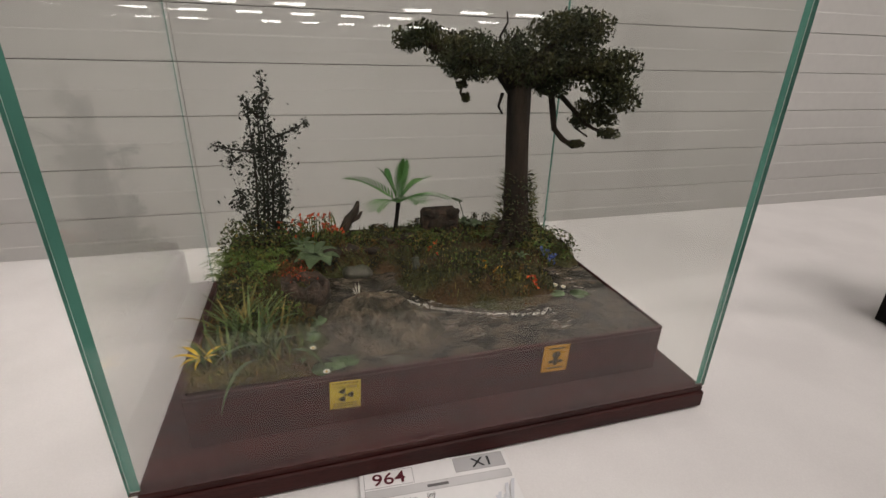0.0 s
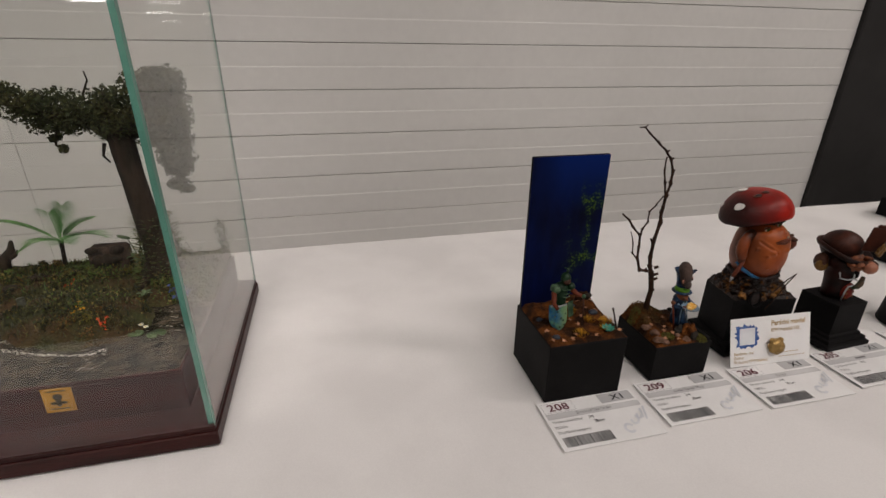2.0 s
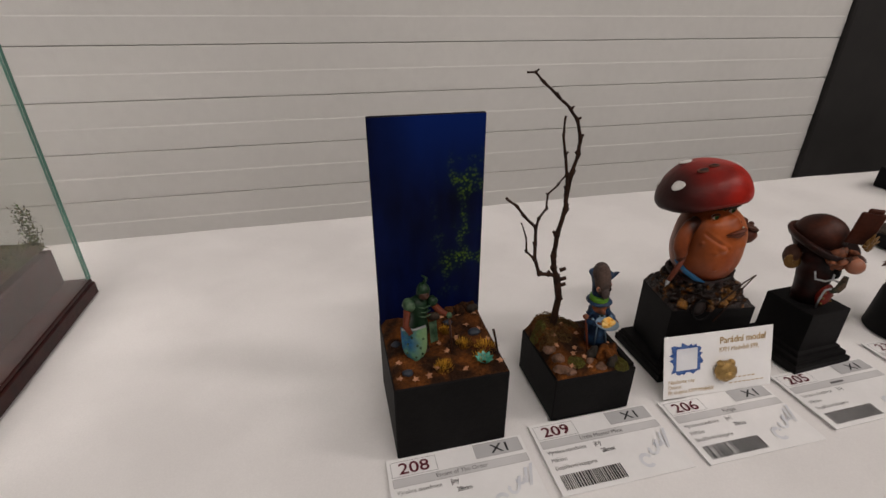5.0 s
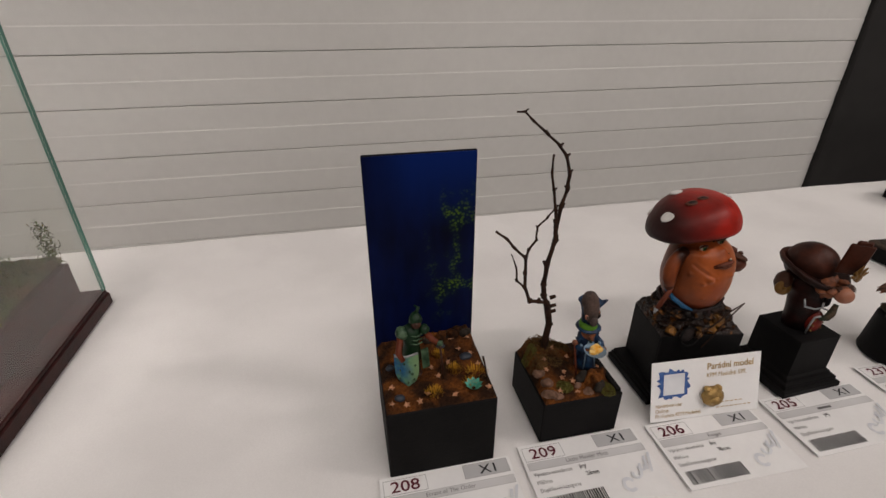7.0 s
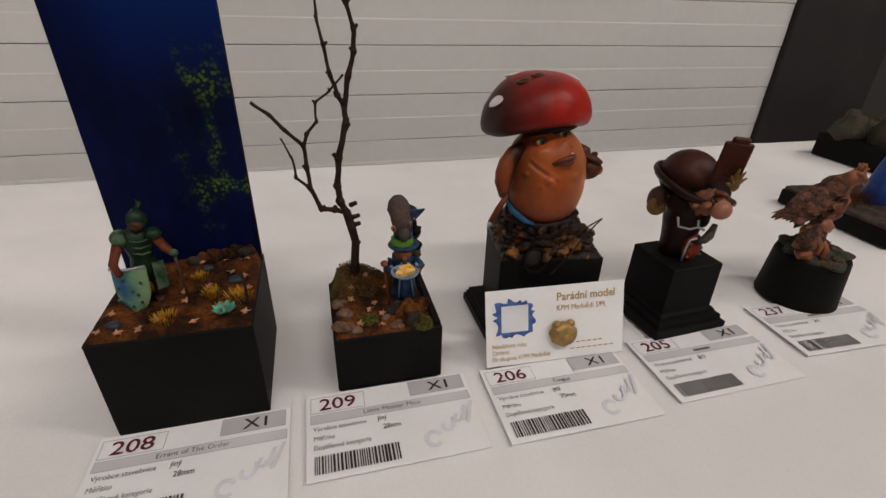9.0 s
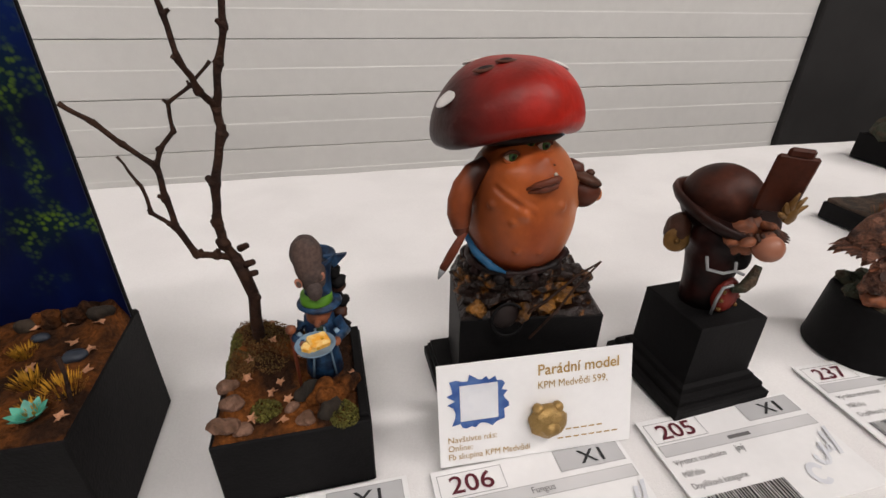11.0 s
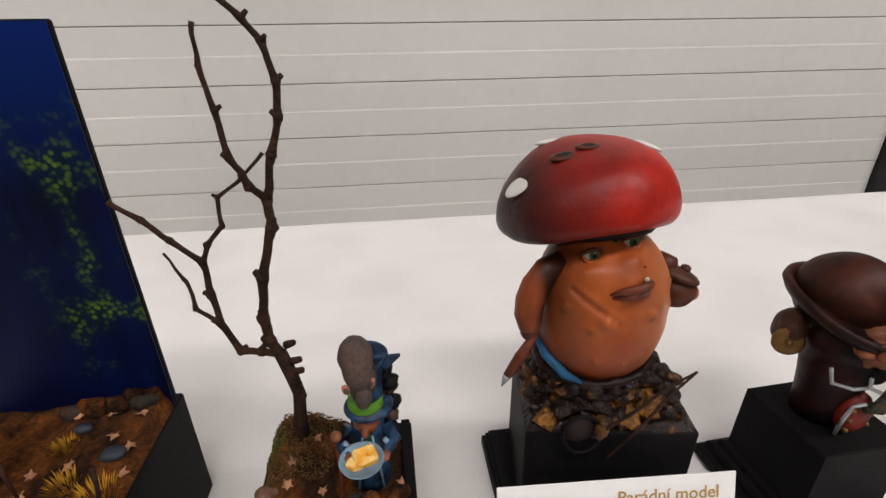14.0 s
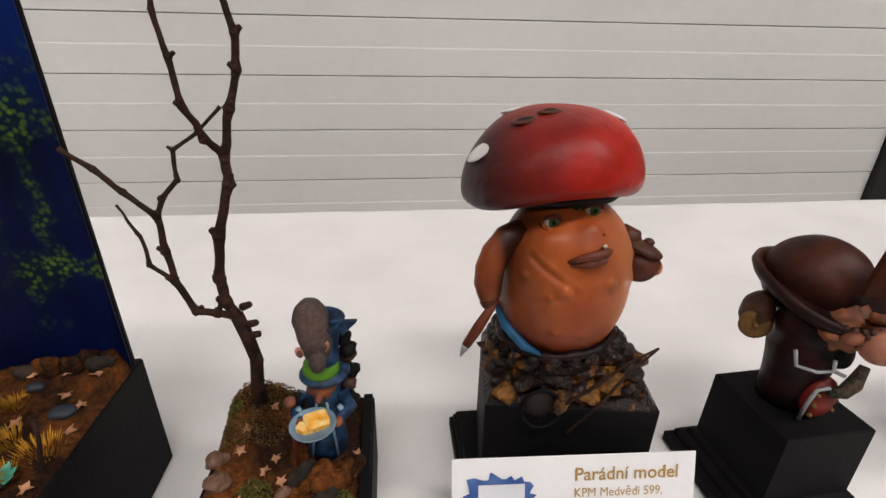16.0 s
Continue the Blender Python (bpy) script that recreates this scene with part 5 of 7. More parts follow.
# ---- goblin bust with a bowler hat ----
def bust_scene():
    top = thing("bust_figurine", "painted bust in a brown bowler hat on a black pedestal", "figurine")
    c = (0.9742, 0.2800, 0.0)
    ped = Geo(BLACK).lathe([(0.0268, 0.0), (0.0268, 0.0048), (0.0258, 0.0056), (0.0242, 0.0060), (0.0242, 0.0085), (0.0236, 0.0094), (0.0212, 0.0100), (0.0206, 0.0124), (0.0196, 0.0132), (0.0186, 0.0136), (0.0182, 0.0440), (0.0176, 0.0446)], c, None, square=True, rz=3.0, smooth=False)
    part("pedestal", ped, top, "black lacquered pedestal with a stepped foot")
    k = Geo(HAT_BROWN)
    k.lathe([(0.0090, 0.0446), (0.0093, 0.048), (0.0095, 0.0485), (0.0098, 0.055), (0.0106, 0.062), (0.0118, 0.069), (0.0104, 0.0735), (0.0114, 0.0745), (0.0112, 0.080), (0.008, 0.086)], (0.9722, 0.2818, 0), COAT, 40)
    k.ell((0.9780, 0.2745, 0.0700), (0.0050, 0.0050, 0.0055), COAT, (0, 18, -20), 22, 14, 0.2, 200)
    k.ell((0.9745, 0.2715, 0.0535), (0.0062, 0.0044, 0.0090), RED_PAINT, (0, 4, 0))
    k.tube([(0.9680, 0.2695, 0.0455), (0.9672, 0.2682, 0.0545), (0.9680, 0.2676, 0.0605), (0.9718, 0.2668, 0.0618)], 0.0007, SILVER, seg=8)
    k.tube([(0.9605, 0.2738, 0.0735), (0.9612, 0.2722, 0.0680), (0.9668, 0.2690, 0.0672), (0.9705, 0.2672, 0.0690), (0.9690, 0.2668, 0.0735)], 0.0007, SILVER, seg=8)
    k.tube([(0.9705, 0.2672, 0.0690), (0.9745, 0.2662, 0.0672)], 0.0007, SILVER, seg=8)
    for j in range(3):
        k.ell((0.9700, 0.2682, 0.0485 + 0.0045 * j), 0.0010, OLD_GOLD, seg=10, rings=8)
        k.ell((0.9802, 0.2698, 0.0485 + 0.0045 * j), 0.0010, OLD_GOLD, seg=10, rings=8)
    k.tube([(0.9718, 0.2670, 0.0595), (0.9755, 0.2655, 0.0610), (0.9795, 0.2662, 0.0635), (0.9835, 0.2680, 0.0690)], [0.0016, 0.0024, 0.0026, 0.0016], MOSS_ROCK, seg=12, wob=0.5, freq=500)
    k.ell((0.9760, 0.2780, 0.0815), (0.0112, 0.0116, 0.0090), SKIN, wob=0.25, freq=260, seg=40, rings=28)
    for j in range(11):
        a = -2.5 + 0.2 * j
        c0 = Vector((0.9755 + 0.0122 * math.cos(a), 0.2765 + 0.0120 * math.sin(a), 0.0872))
        d0 = Vector((math.cos(a) * 0.25 + 0.35, math.sin(a) * 0.35, -0.55))
        k.tube([c0, c0 + d0 * 0.005, c0 + d0 * 0.010 + Vector((0.0015, 0, 0.0012))], [0.0012, 0.0009, 0.0003], LEATHER, 8, 0.3, 400)
    for j in range(9):
        k.ell((0.9745 + 0.0085 * math.sin(1.1 * j), 0.2665 + 0.003 * math.cos(1.7 * j), 0.0775 + 0.0014 * j), (0.0034, 0.0026, 0.0020), SKIN, (0, 20 * math.sin(j), 0), wob=0.25, freq=400, seg=12, rings=8)
    k.ell((0.9775, 0.2625, 0.0815), (0.0060, 0.0058, 0.0056), NOSE, seg=22, rings=14)
    k.ell((0.9590, 0.2925, 0.0775), (0.0052, 0.0060, 0.0085), LEATHER, (0, 12, 0), 22, 16, 0.15, 200)
    k.lathe([(0.0015, 0.0008), (0.0045, 0.0010), (0.0056, 0.0002), (0.0052, -0.0010)], (0.0, 0.0, 0.0), OLD_GOLD, 22)
    n = 22 * 4
    m = pose(0.9562, 0.2885, 0.0745, 82, 0, -28)
    k.v[-n:] = [tuple(m @ Vector(p)) for p in k.v[-n:]]
    k.ell((0.9556, 0.2872, 0.0746), 0.0013, OLD_GOLD, seg=10, rings=8)
    brim = pose(0.9748, 0.2880, 0.0865, 13, 5, 0)
    k.lathe([(0.004, -0.0006), (0.0170, -0.0008), (0.0222, 0.0006), (0.0244, 0.0034), (0.0242, 0.0056), (0.0224, 0.0058), (0.0192, 0.0036)], (0, 0, 0), None, 44)
    n = 44 * 7
    k.v[-n:] = [tuple(brim @ Vector((p[0] * 0.90, p[1] * 0.98, p[2] + 0.0014 * math.cos(2 * math.atan2(p[1], p[0]))))) for p in k.v[-n:]]
    k.ell((0.9758, 0.2905, 0.0920), (0.0168, 0.0168, 0.0158), None, (10, 6, 0), 44, 28, 0.03, 90)
    plate = pose(0.9790, 0.2660, 0.1085, 8, 3, -30)
    k.box((-0.0078, -0.0011, -0.0135), (0.0068, 0.0011, 0.0110), None, 0.0009, plate)
    k.box((-0.0050, -0.0011, 0.0100), (0.0042, 0.0011, 0.0140), None, 0.0010, plate)
    for a, sc in ((-70, 0.9), (-40, 1.0), (-10, 1.2), (20, 1.0), (50, 0.8)):
        p = Vector((0.9790, 0.2615, 0.0960))
        d = Vector((math.sin(radians(a)), -0.2, math.cos(radians(a))))
        k.tube([p, p + d * 0.005 * sc, p + d * 0.009 * sc + Vector((0.001, 0, 0))], [0.0016, 0.0013, 0.0004], OLD_GOLD, seg=8)
    k.ell((0.9795, 0.2608, 0.0970), (0.0032, 0.0018, 0.0040), OLD_GOLD, wob=0.2, freq=500)
    part("figurine", k, top, "wrinkled big-nosed bust in a brown hat with a feather plate")


bust_scene()


# ---- winged beasts on a round pedestal ----
def beast_scene():
    top = thing("beast_figurine", "painted winged beast on rocks on a round black pedestal", "figurine")
    c = (1.0835, 0.2755, 0.0)
    part("pedestal", Geo(BLACK).lathe([(0.0252, 0.0), (0.0255, 0.001), (0.0250, 0.004), (0.0226, 0.0335), (0.0220, 0.0350), (0.0210, 0.0355)], c, None, 56), top, "round black pedestal, slightly tapered")
    rng = random.Random(5)
    part("rock_bed", Geo(MOSS_ROCK).ell((c[0], c[1], 0.0352), (0.0205, 0.0205, 0.0050), None, seg=40, rings=16, wob=0.45, freq=130), top, "dark mossy rock top")
    for j in range(16):
        a, r = 2.399 * j, 0.0175 * math.sqrt((j + 0.5) / 16)
        part("rock", Geo(MOSS_ROCK).ell((c[0] + r * math.cos(a), c[1] + r * math.sin(a), 0.0375), (rng.uniform(0.003, 0.006), rng.uniform(0.003, 0.006), rng.uniform(0.002, 0.004)), None, (rng.uniform(-30, 30), rng.uniform(-30, 30), 0), wob=0.5, freq=260, seg=12, rings=8), top)
    k = Geo(FEATHER)
    cx, cy = c[0], c[1]

    def at(dx, dy, z):
        return Vector((cx - 0.008 + 0.74 * dx, cy + 0.005 + dy, z))

    # the large bird: body leaning forward, tail low behind, ruffled neck and crested head
    k.ell(at(-0.002, 0.002, 0.0700), (0.0175, 0.0098, 0.0098), None, (0, -31, 0), 30, 22, 0.25, 170)
    k.ell(at(0.0125, 0.000, 0.0800), (0.0095, 0.0085, 0.0085), None, (0, -25, 0), 24, 18, 0.3, 220)
    k.ell(at(0.0125, -0.001, 0.0655), (0.0090, 0.0078, 0.0115), RUST, (0, 15, 0), 24, 18, 0.3, 230)
    k.ell(at(0.0185, -0.004, 0.0690), (0.0052, 0.0042, 0.0085), SKIN, (0, 10, 0), 20, 14, 0.35, 300)
    k.tube([at(0.017, -0.001, 0.0835), at(0.022, -0.002, 0.0870), at(0.026, -0.003, 0.0880)], [0.0062, 0.0052, 0.0046], SKIN, 16, 0.3, 300)
    k.ell(at(0.0262, -0.003, 0.0880), (0.0054, 0.0048, 0.0048), SKIN, wob=0.3, freq=320, seg=20, rings=14)
    k.tube([at(0.029, -0.005, 0.0880), at(0.0325, -0.006, 0.0860), at(0.0335, -0.0062, 0.0825)], [0.0026, 0.0019, 0.0005], OLD_GOLD, 10)
    for j in range(6):
        a = radians(20 + 18 * j)
        k.tube([at(0.0265, -0.003, 0.0915), at(0.0265 + 0.008 * math.cos(a), -0.004 + 0.001 * (j % 3), 0.0915 + 0.006 * math.sin(a))], [0.0017, 0.0006], OLD_GOLD if j % 2 else SKIN, 8, 0.3, 400)
    rng2 = random.Random(17)
    for row in range(7):
        for j in range(13):
            t = j / 12
            p = at(0.016 - 0.034 * t, -0.0085 + 0.003 * row - 0.001 * math.sin(3 * t), 0.0845 - 0.019 * t - 0.0022 * abs(row - 3.2) + rng2.uniform(-0.001, 0.001))
            k.blade(p, (-1, 0.25 * (row - 3) / 3 + rng2.uniform(-0.2, 0.2), -0.35 + rng2.uniform(-0.2, 0.35)), rng2.uniform(0.007, 0.011), 0.0042, 0.5, None if rng2.random() < 0.6 else (LEATHER if rng2.random() < 0.6 else SKIN), 4)
    for j in range(9):
        k.blade(at(-0.0155, -0.004 + 0.001 * j, 0.0640), (-1, 0.12 * (j - 4), -0.18), 0.014, 0.0046, 0.3, LEATHER if j % 2 else None, 4)
    for dx, dy in ((0.004, -0.005), (0.012, 0.004)):
        k.tube([at(dx, dy, 0.0640), at(dx + 0.004, dy - 0.001, 0.0520), at(dx + 0.001, dy - 0.002, 0.0385)], [0.0050, 0.0034, 0.0018], RUST, 12, 0.3, 300)
        for a in (-40, 0, 40):
            k.tube([at(dx + 0.001, dy - 0.002, 0.0392), at(dx + 0.001 + 0.006 * math.cos(radians(a)), dy - 0.002 + 0.006 * math.sin(radians(a)), 0.0380)], [0.0012, 0.0005], OLD_GOLD, 6)
    # the small crouching creature in front
    k.ell(at(-0.0100, -0.010, 0.0490), (0.0085, 0.0066, 0.0100), None, (0, 18, 0), 22, 16, 0.4, 280)
    k.ell(at(-0.0030, -0.012, 0.0595), (0.0044, 0.0042, 0.0044), NOSE, seg=16, rings=12, wob=0.3, freq=380)
    k.ell(at(-0.0125, -0.012, 0.0400), (0.0080, 0.0050, 0.0040), SKIN, (0, 0, 10), 18, 12, 0.5, 300)
    for dx, dz in ((-0.004, 0.050), (-0.012, 0.053)):
        k.tube([at(dx, -0.014, dz), at(dx + 0.004, -0.017, dz - 0.006), at(dx + 0.001, -0.018, dz - 0.011)], [0.0024, 0.0019, 0.0014], SKIN, 10, 0.3, 380)
    for j in range(14):
        k.blade(at(-0.0165 + 0.001 * j, -0.012 + 0.0004 * j, 0.0560 - 0.0006 * j), (-0.6, -0.4, -0.5), 0.006, 0.0030, 0.6, None if j % 2 else LEATHER, 3)
    part("figurine", k, top, "brown feathered beast crouching on rocks")


beast_scene()


# ---- further entries at the end of the row ----
def far_entries():
    top = thing("miniature_diorama", "flat black base with autumn bushes, pale gravel and a blue shape", "diorama")
    part("base_plate", Geo(BLACK).box((1.228, 0.315, 0), (1.345, 0.425, 0.015), None, 0.001), top)

    def h(x, y):
        return 0.0145 + 0.003 + 0.0022 * noise.noise(Vector((x, y, 0)) * 60)

    part("gravel_ground", heightfield(Geo(STONE), 1.2300, 1.3430, 0.3170, 0.4230, 40, 40, h, skirt=0.0146), top, "pale stony ground")
    rng = random.Random(15)
    for j in range(9):
        x, y = 1.236 + 0.011 * (j % 5), 0.372 + 0.01 * (j // 5) + rng.uniform(-0.004, 0.004)
        g = tuft(Geo(TUFT_BROWN if j % 2 else RUST), (x, y, h(x, y)), 0.008, 0.014, 80, None, rng)
        part("autumn_bush", g, top)
    part("blue_figure", Geo(BLUE_GLOSS).lathe([(0.011, 0), (0.013, 0.004), (0.012, 0.02), (0.009, 0.036), (0.006, 0.05), (0.002, 0.055)], (1.283, 0.372, 0.016), None, 24), top, "glossy blue upright shape")
    top = thing("miniature_diorama", "dark block carrying a lump of grey-green rock", "diorama")
    part("base_block", Geo(BLACK).box((1.438, 0.470, 0), (1.545, 0.565, 0.030), None, 0.001), top)
    for j in range(14):
        g = Geo(MOSS_ROCK).ell((1.455 + rng.uniform(0, 0.075), 0.485 + rng.uniform(0, 0.065), 0.034), (rng.uniform(0.012, 0.022), rng.uniform(0.012, 0.02), rng.uniform(0.012, 0.034)), None, wob=0.5, freq=70, seg=16, rings=10)
        part("rock", g, top, "grey-green rough rock")


far_entries()


# ---- glass display case with the river diorama ----
def display_case():
    top = thing("display_case", "glass show case on a dark mahogany plinth", "display case")
    x0, x1, y0, y1, z0, z1 = 0.0805, 0.4140, 0.2612, 0.4985, 0.0165, 0.352
    pl = Geo(MAHOGANY).box((x0, y0, 0), (x1, y1, 0.0120), None, 0.0010)
    pl.box((x0 + 0.0012, y0 + 0.0012, 0.0118), (x1 - 0.0012, y1 - 0.0012, z0), None, 0.0012)
    part("plinth", pl, top, "dark red-brown varnished wooden plinth")

    def pane(lo, hi, thin):
        g = Geo(GLASS)
        g.box(lo, hi)
        for k, face in enumerate(g.f):
            n = (Vector(g.v[face[1]]) - Vector(g.v[face[0]])).cross(Vector(g.v[face[2]]) - Vector(g.v[face[0]])).normalized()
            if abs(n[thin]) < 0.5:
                g.m[k] = g.slot(MAHOGANY if n.z < -0.5 else GLASS_EDGE)
        ob = part("glass_pane", g, top)
        ob.visible_shadow = False

    t, i = 0.0045, 0.0014
    x0 = 0.0771
    pane((x0 + i, y0 + i, z0 + 0.0002), (x1 - i, y0 + i + t, z1), 1)
    pane((x0 + i, y1 - i - t, z0 + 0.0002), (x1 - i, y1 - i, z1), 1)
    pane((x0 + i, y0 + i + t + 0.0003, z0 + 0.0002), (x0 + i + t, y1 - i - t - 0.0003, z1), 0)
    pane((x1 - i - t, y0 + i + t + 0.0003, z0 + 0.0002), (x1 - i, y1 - i - t - 0.0003, z1), 0)
    pane((x0 + i, y0 + i, z1 + 0.0003), (x1 - i, y1 - i, z1 + t), 2)


display_case()

DX0, DX1, DY0, DY1, DZ = 0.1015, 0.3920, 0.2885, 0.4905, 0.0505
WATER_Z = 0.0494


def smooth(a, b, x):
    t = max(0.0, min(1.0, (x - a) / (b - a)))
    return t * t * (3 - 2 * t)


def land(x, y):
    """Height of the ground over the water level; below zero under water."""
    v = Vector((x, y, 0))
    wig = 0.006 * noise.noise(v * 45) + 0.003 * noise.noise(v * 120)
    left = smooth(0.182, 0.158, x + wig - 0.10 * (y - 0.36) * (1 if y > 0.36 else -0.15)) * (0.007 + 0.007 * smooth(0.36, 0.45, y))
    back = smooth(0.402, 0.432, y + wig + 0.02 * smooth(0.34, 0.38, x)) * 0.013
    e = ((x - 0.292) / 0.063) ** 2 + ((y - 0.378 + 0.25 * (x - 0.292)) / 0.044) ** 2
    hill = smooth(1.15, 0.25, e + wig * 20) * 0.017
    e2 = ((x - 0.350) / 0.030) ** 2 + ((y - 0.425) / 0.040) ** 2
    root = smooth(1.1, 0.1, e2) * 0.014
    return max(left, back, hill, root) - 0.0022 + 0.0016 * noise.noise(v * 140) + 0.0009 * noise.noise(v * 380)


def ground(x, y):
    edge = min(x - DX0, DX1 - x, y - DY0, DY1 - y) / 0.004
    return WATER_Z - 0.0004 + land(x, y) * max(0.35, min(1, edge))


def water_h(x, y):
    v = Vector((x * 0.7, y * 1.6, 0))
    calm = 0.00045 * noise.noise(v * 90) + 0.0003 * noise.noise(v * 240)
    bar = 0.0022 * math.exp(-(((x - 0.222) / 0.035) ** 2 + ((y - 0.335) / 0.04) ** 2))
    return WATER_Z + calm + bar


def river_diorama():
    top = thing("river_diorama", "model riverbank with trees and murky water inside the glass case", "diorama")
    rng = random.Random(42)
    base = Geo(MAHOGANY).box((DX0, DY0, 0.0166), (DX1, DY1, 0.0482), None, 0.0008)
    for lo, hi in (((DX0, DY0, 0.0478), (DX1, DY0 + 0.0022, DZ)), ((DX0, DY1 - 0.0022, 0.0478), (DX1, DY1, DZ)), ((DX0, DY0 + 0.0022, 0.0478), (DX0 + 0.0022, DY1 - 0.0022, DZ)), ((DX1 - 0.0022, DY0 + 0.0022, 0.0478), (DX1, DY1 - 0.0022, DZ))):
        base.box(lo, hi, None, 0.0005)
    part("wooden_base", base, top, "dark mahogany box base with a raised rim")
    part("terrain", heightfield(Geo(EARTH), DX0 + 0.002, DX1 - 0.002, DY0 + 0.002, DY1 - 0.002, 150, 104, ground), top, "mossy brown earth banks")
    part("river_water", heightfield(Geo(WATER), DX0 + 0.002, DX1 - 0.002, DY0 + 0.0018, DY1 - 0.002, 120, 84, water_h, keep=lambda x, y: land(x, y) < 0.002), top, "murky grey-brown resin water")
    g = Geo(FOAM)
    shore = [(0.232, 0.364), (0.240, 0.354), (0.252, 0.346), (0.264, 0.3405), (0.278, 0.336), (0.292, 0.331), (0.306, 0.327), (0.320, 0.325), (0.330, 0.331)]
    for i in range(len(shore) - 1):
        for s in range(46):
            t = s / 46
            x = shore[i][0] * (1 - t) + shore[i + 1][0] * t + rng.gauss(0, 0.0012)
            y = shore[i][1] * (1 - t) + shore[i + 1][1] * t - abs(rng.gauss(0, 0.0015))
            if rng.random() < 0.5:
                g.ell((x, y, water_h(x, y)), (rng.uniform(0.0003, 0.0011), rng.uniform(0.0002, 0.0005), 0.0004), None, (0, 0, rng.uniform(-60, 40)), 8, 5)
    for _ in range(190):
        x, y = rng.uniform(0.195, 0.38), rng.uniform(0.296, 0.38)
        if land(x, y) < 0:
            g.ell((x, y, water_h(x, y)), (rng.uniform(0.0005, 0.0026), rng.uniform(0.00012, 0.0003), 0.0002), None, (0, 0, rng.gauss(-18, 26)), 8, 5)
    tagged(part("foam", g, top, "thin white foam lines on the water"), kind="stuff")

    # big tree
    trunk = Geo(BARK).tube([(0.3455, 0.430, 0.052), (0.3450, 0.430, 0.066), (0.3448, 0.430, 0.085), (0.3420, 0.430, 0.120), (0.3400, 0.430, 0.155), (0.3390, 0.430, 0.180), (0.3385, 0.430, 0.198)], [0.0165, 0.0128, 0.0108, 0.0096, 0.0093, 0.0098, 0.0090], seg=22, wob=0.16, freq=120)
    for a in range(0, 360, 45):
        c, s = math.cos(radians(a)), math.sin(radians(a))
        trunk.tube([(0.345 + 0.008 * c, 0.43 + 0.008 * s, 0.080), (0.345 + 0.015 * c, 0.43 + 0.013 * s, 0.064), (0.345 + 0.026 * c, 0.43 + 0.020 * s, 0.054)], [0.003, 0.0042, 0.0018], seg=8, wob=0.3)
    tree = part("big_tree", trunk, top, "gnarled dark tree with a flat spreading crown")

    def pulled(x, z):
        """Towards the right the crown leans to the front, so that it stays inside the glass."""
        k = 1 - 0.18 * smooth(0.365, 0.445, x)
        return Vector((0.178 + (x - 0.178) * k, 0.073 + 0.357 * k, 0.214 + (z - 0.214) * k))

    def bough(pts, r0, r1):
        part("bough", Geo(BARK).tube([pulled(*p) for p in pts], [r0 + (r1 - r0) * i / (len(pts) - 1) for i in range(len(pts))], seg=9, wob=0.3, freq=220), tree)

    bough([(0.338, 0.188), (0.322, 0.203), (0.300, 0.209), (0.275, 0.215), (0.252, 0.224)], 0.0075, 0.0015)
    bough([(0.339, 0.190), (0.350, 0.208), (0.368, 0.224), (0.385, 0.236)], 0.0075, 0.002)
    bough([(0.340, 0.192), (0.362, 0.200), (0.395, 0.204), (0.428, 0.198)], 0.007, 0.0015)
    bough([(0.338, 0.195), (0.335, 0.212), (0.332, 0.228)], 0.006, 0.002)
    bough([(0.366, 0.190), (0.370, 0.172), (0.373, 0.158), (0.382, 0.149), (0.393, 0.1425), (0.399, 0.145)], 0.0026, 0.0020)
    bough([(0.376, 0.184), (0.390, 0.172), (0.404, 0.160), (0.424, 0.152)], 0.0024, 0.0009)
    bough([(0.398, 0.172), (0.393, 0.158), (0.405, 0.151)], 0.0014, 0.0008)
    bough([(0.300, 0.204), (0.292, 0.194), (0.290, 0.186), (0.296, 0.180)], 0.0015, 0.0007)
    bough([(0.325, 0.186), (0.322, 0.176), (0.326, 0.170)], 0.0014, 0.0007)
    bough([(0.319, 0.225), (0.325, 0.236), (0.324, 0.243)], 0.0009, 0.0005)
    clumps = [(0.250, 0.2225, 0.011, 0.0085, 0.016), (0.262, 0.2265, 0.013, 0.0085, 0.020), (0.280, 0.2165, 0.017, 0.0125, 0.024), (0.299, 0.2180, 0.017, 0.0125, 0.028), (0.304, 0.203, 0.014, 0.009, 0.022),
              (0.287, 0.203, 0.010, 0.007, 0.018), (0.320, 0.2110, 0.016, 0.0120, 0.028), (0.336, 0.2190, 0.015, 0.0130, 0.030), (0.338, 0.2000, 0.016, 0.0100, 0.028), (0.357, 0.2080, 0.017, 0.0130, 0.030), (0.362, 0.2320, 0.015, 0.0120, 0.026),
              (0.380, 0.2380, 0.015, 0.0105, 0.024), (0.396, 0.2340, 0.013, 0.0110, 0.022), (0.380, 0.2200, 0.017, 0.0120, 0.028), (0.378, 0.2020, 0.017, 0.0110, 0.028), (0.400, 0.2090, 0.015, 0.0110, 0.024), (0.424, 0.2080, 0.014, 0.0110, 0.020),
              (0.416, 0.1920, 0.015, 0.0100, 0.022), (0.433, 0.1830, 0.011, 0.0095, 0.016), (0.407, 0.1740, 0.013, 0.0080, 0.018), (0.420, 0.1660, 0.008, 0.0060, 0.012), (0.397, 0.1640, 0.008, 0.0060, 0.012), (0.425, 0.1530, 0.008, 0.0040, 0.010), (0.395, 0.1450, 0.006, 0.0030, 0.008),
              (0.291, 0.192, 0.004, 0.003, 0.006), (0.2945, 0.183, 0.003, 0.0035, 0.004), (0.365, 0.190, 0.014, 0.007, 0.020)]
    crown = Geo(LEAF_DARK)
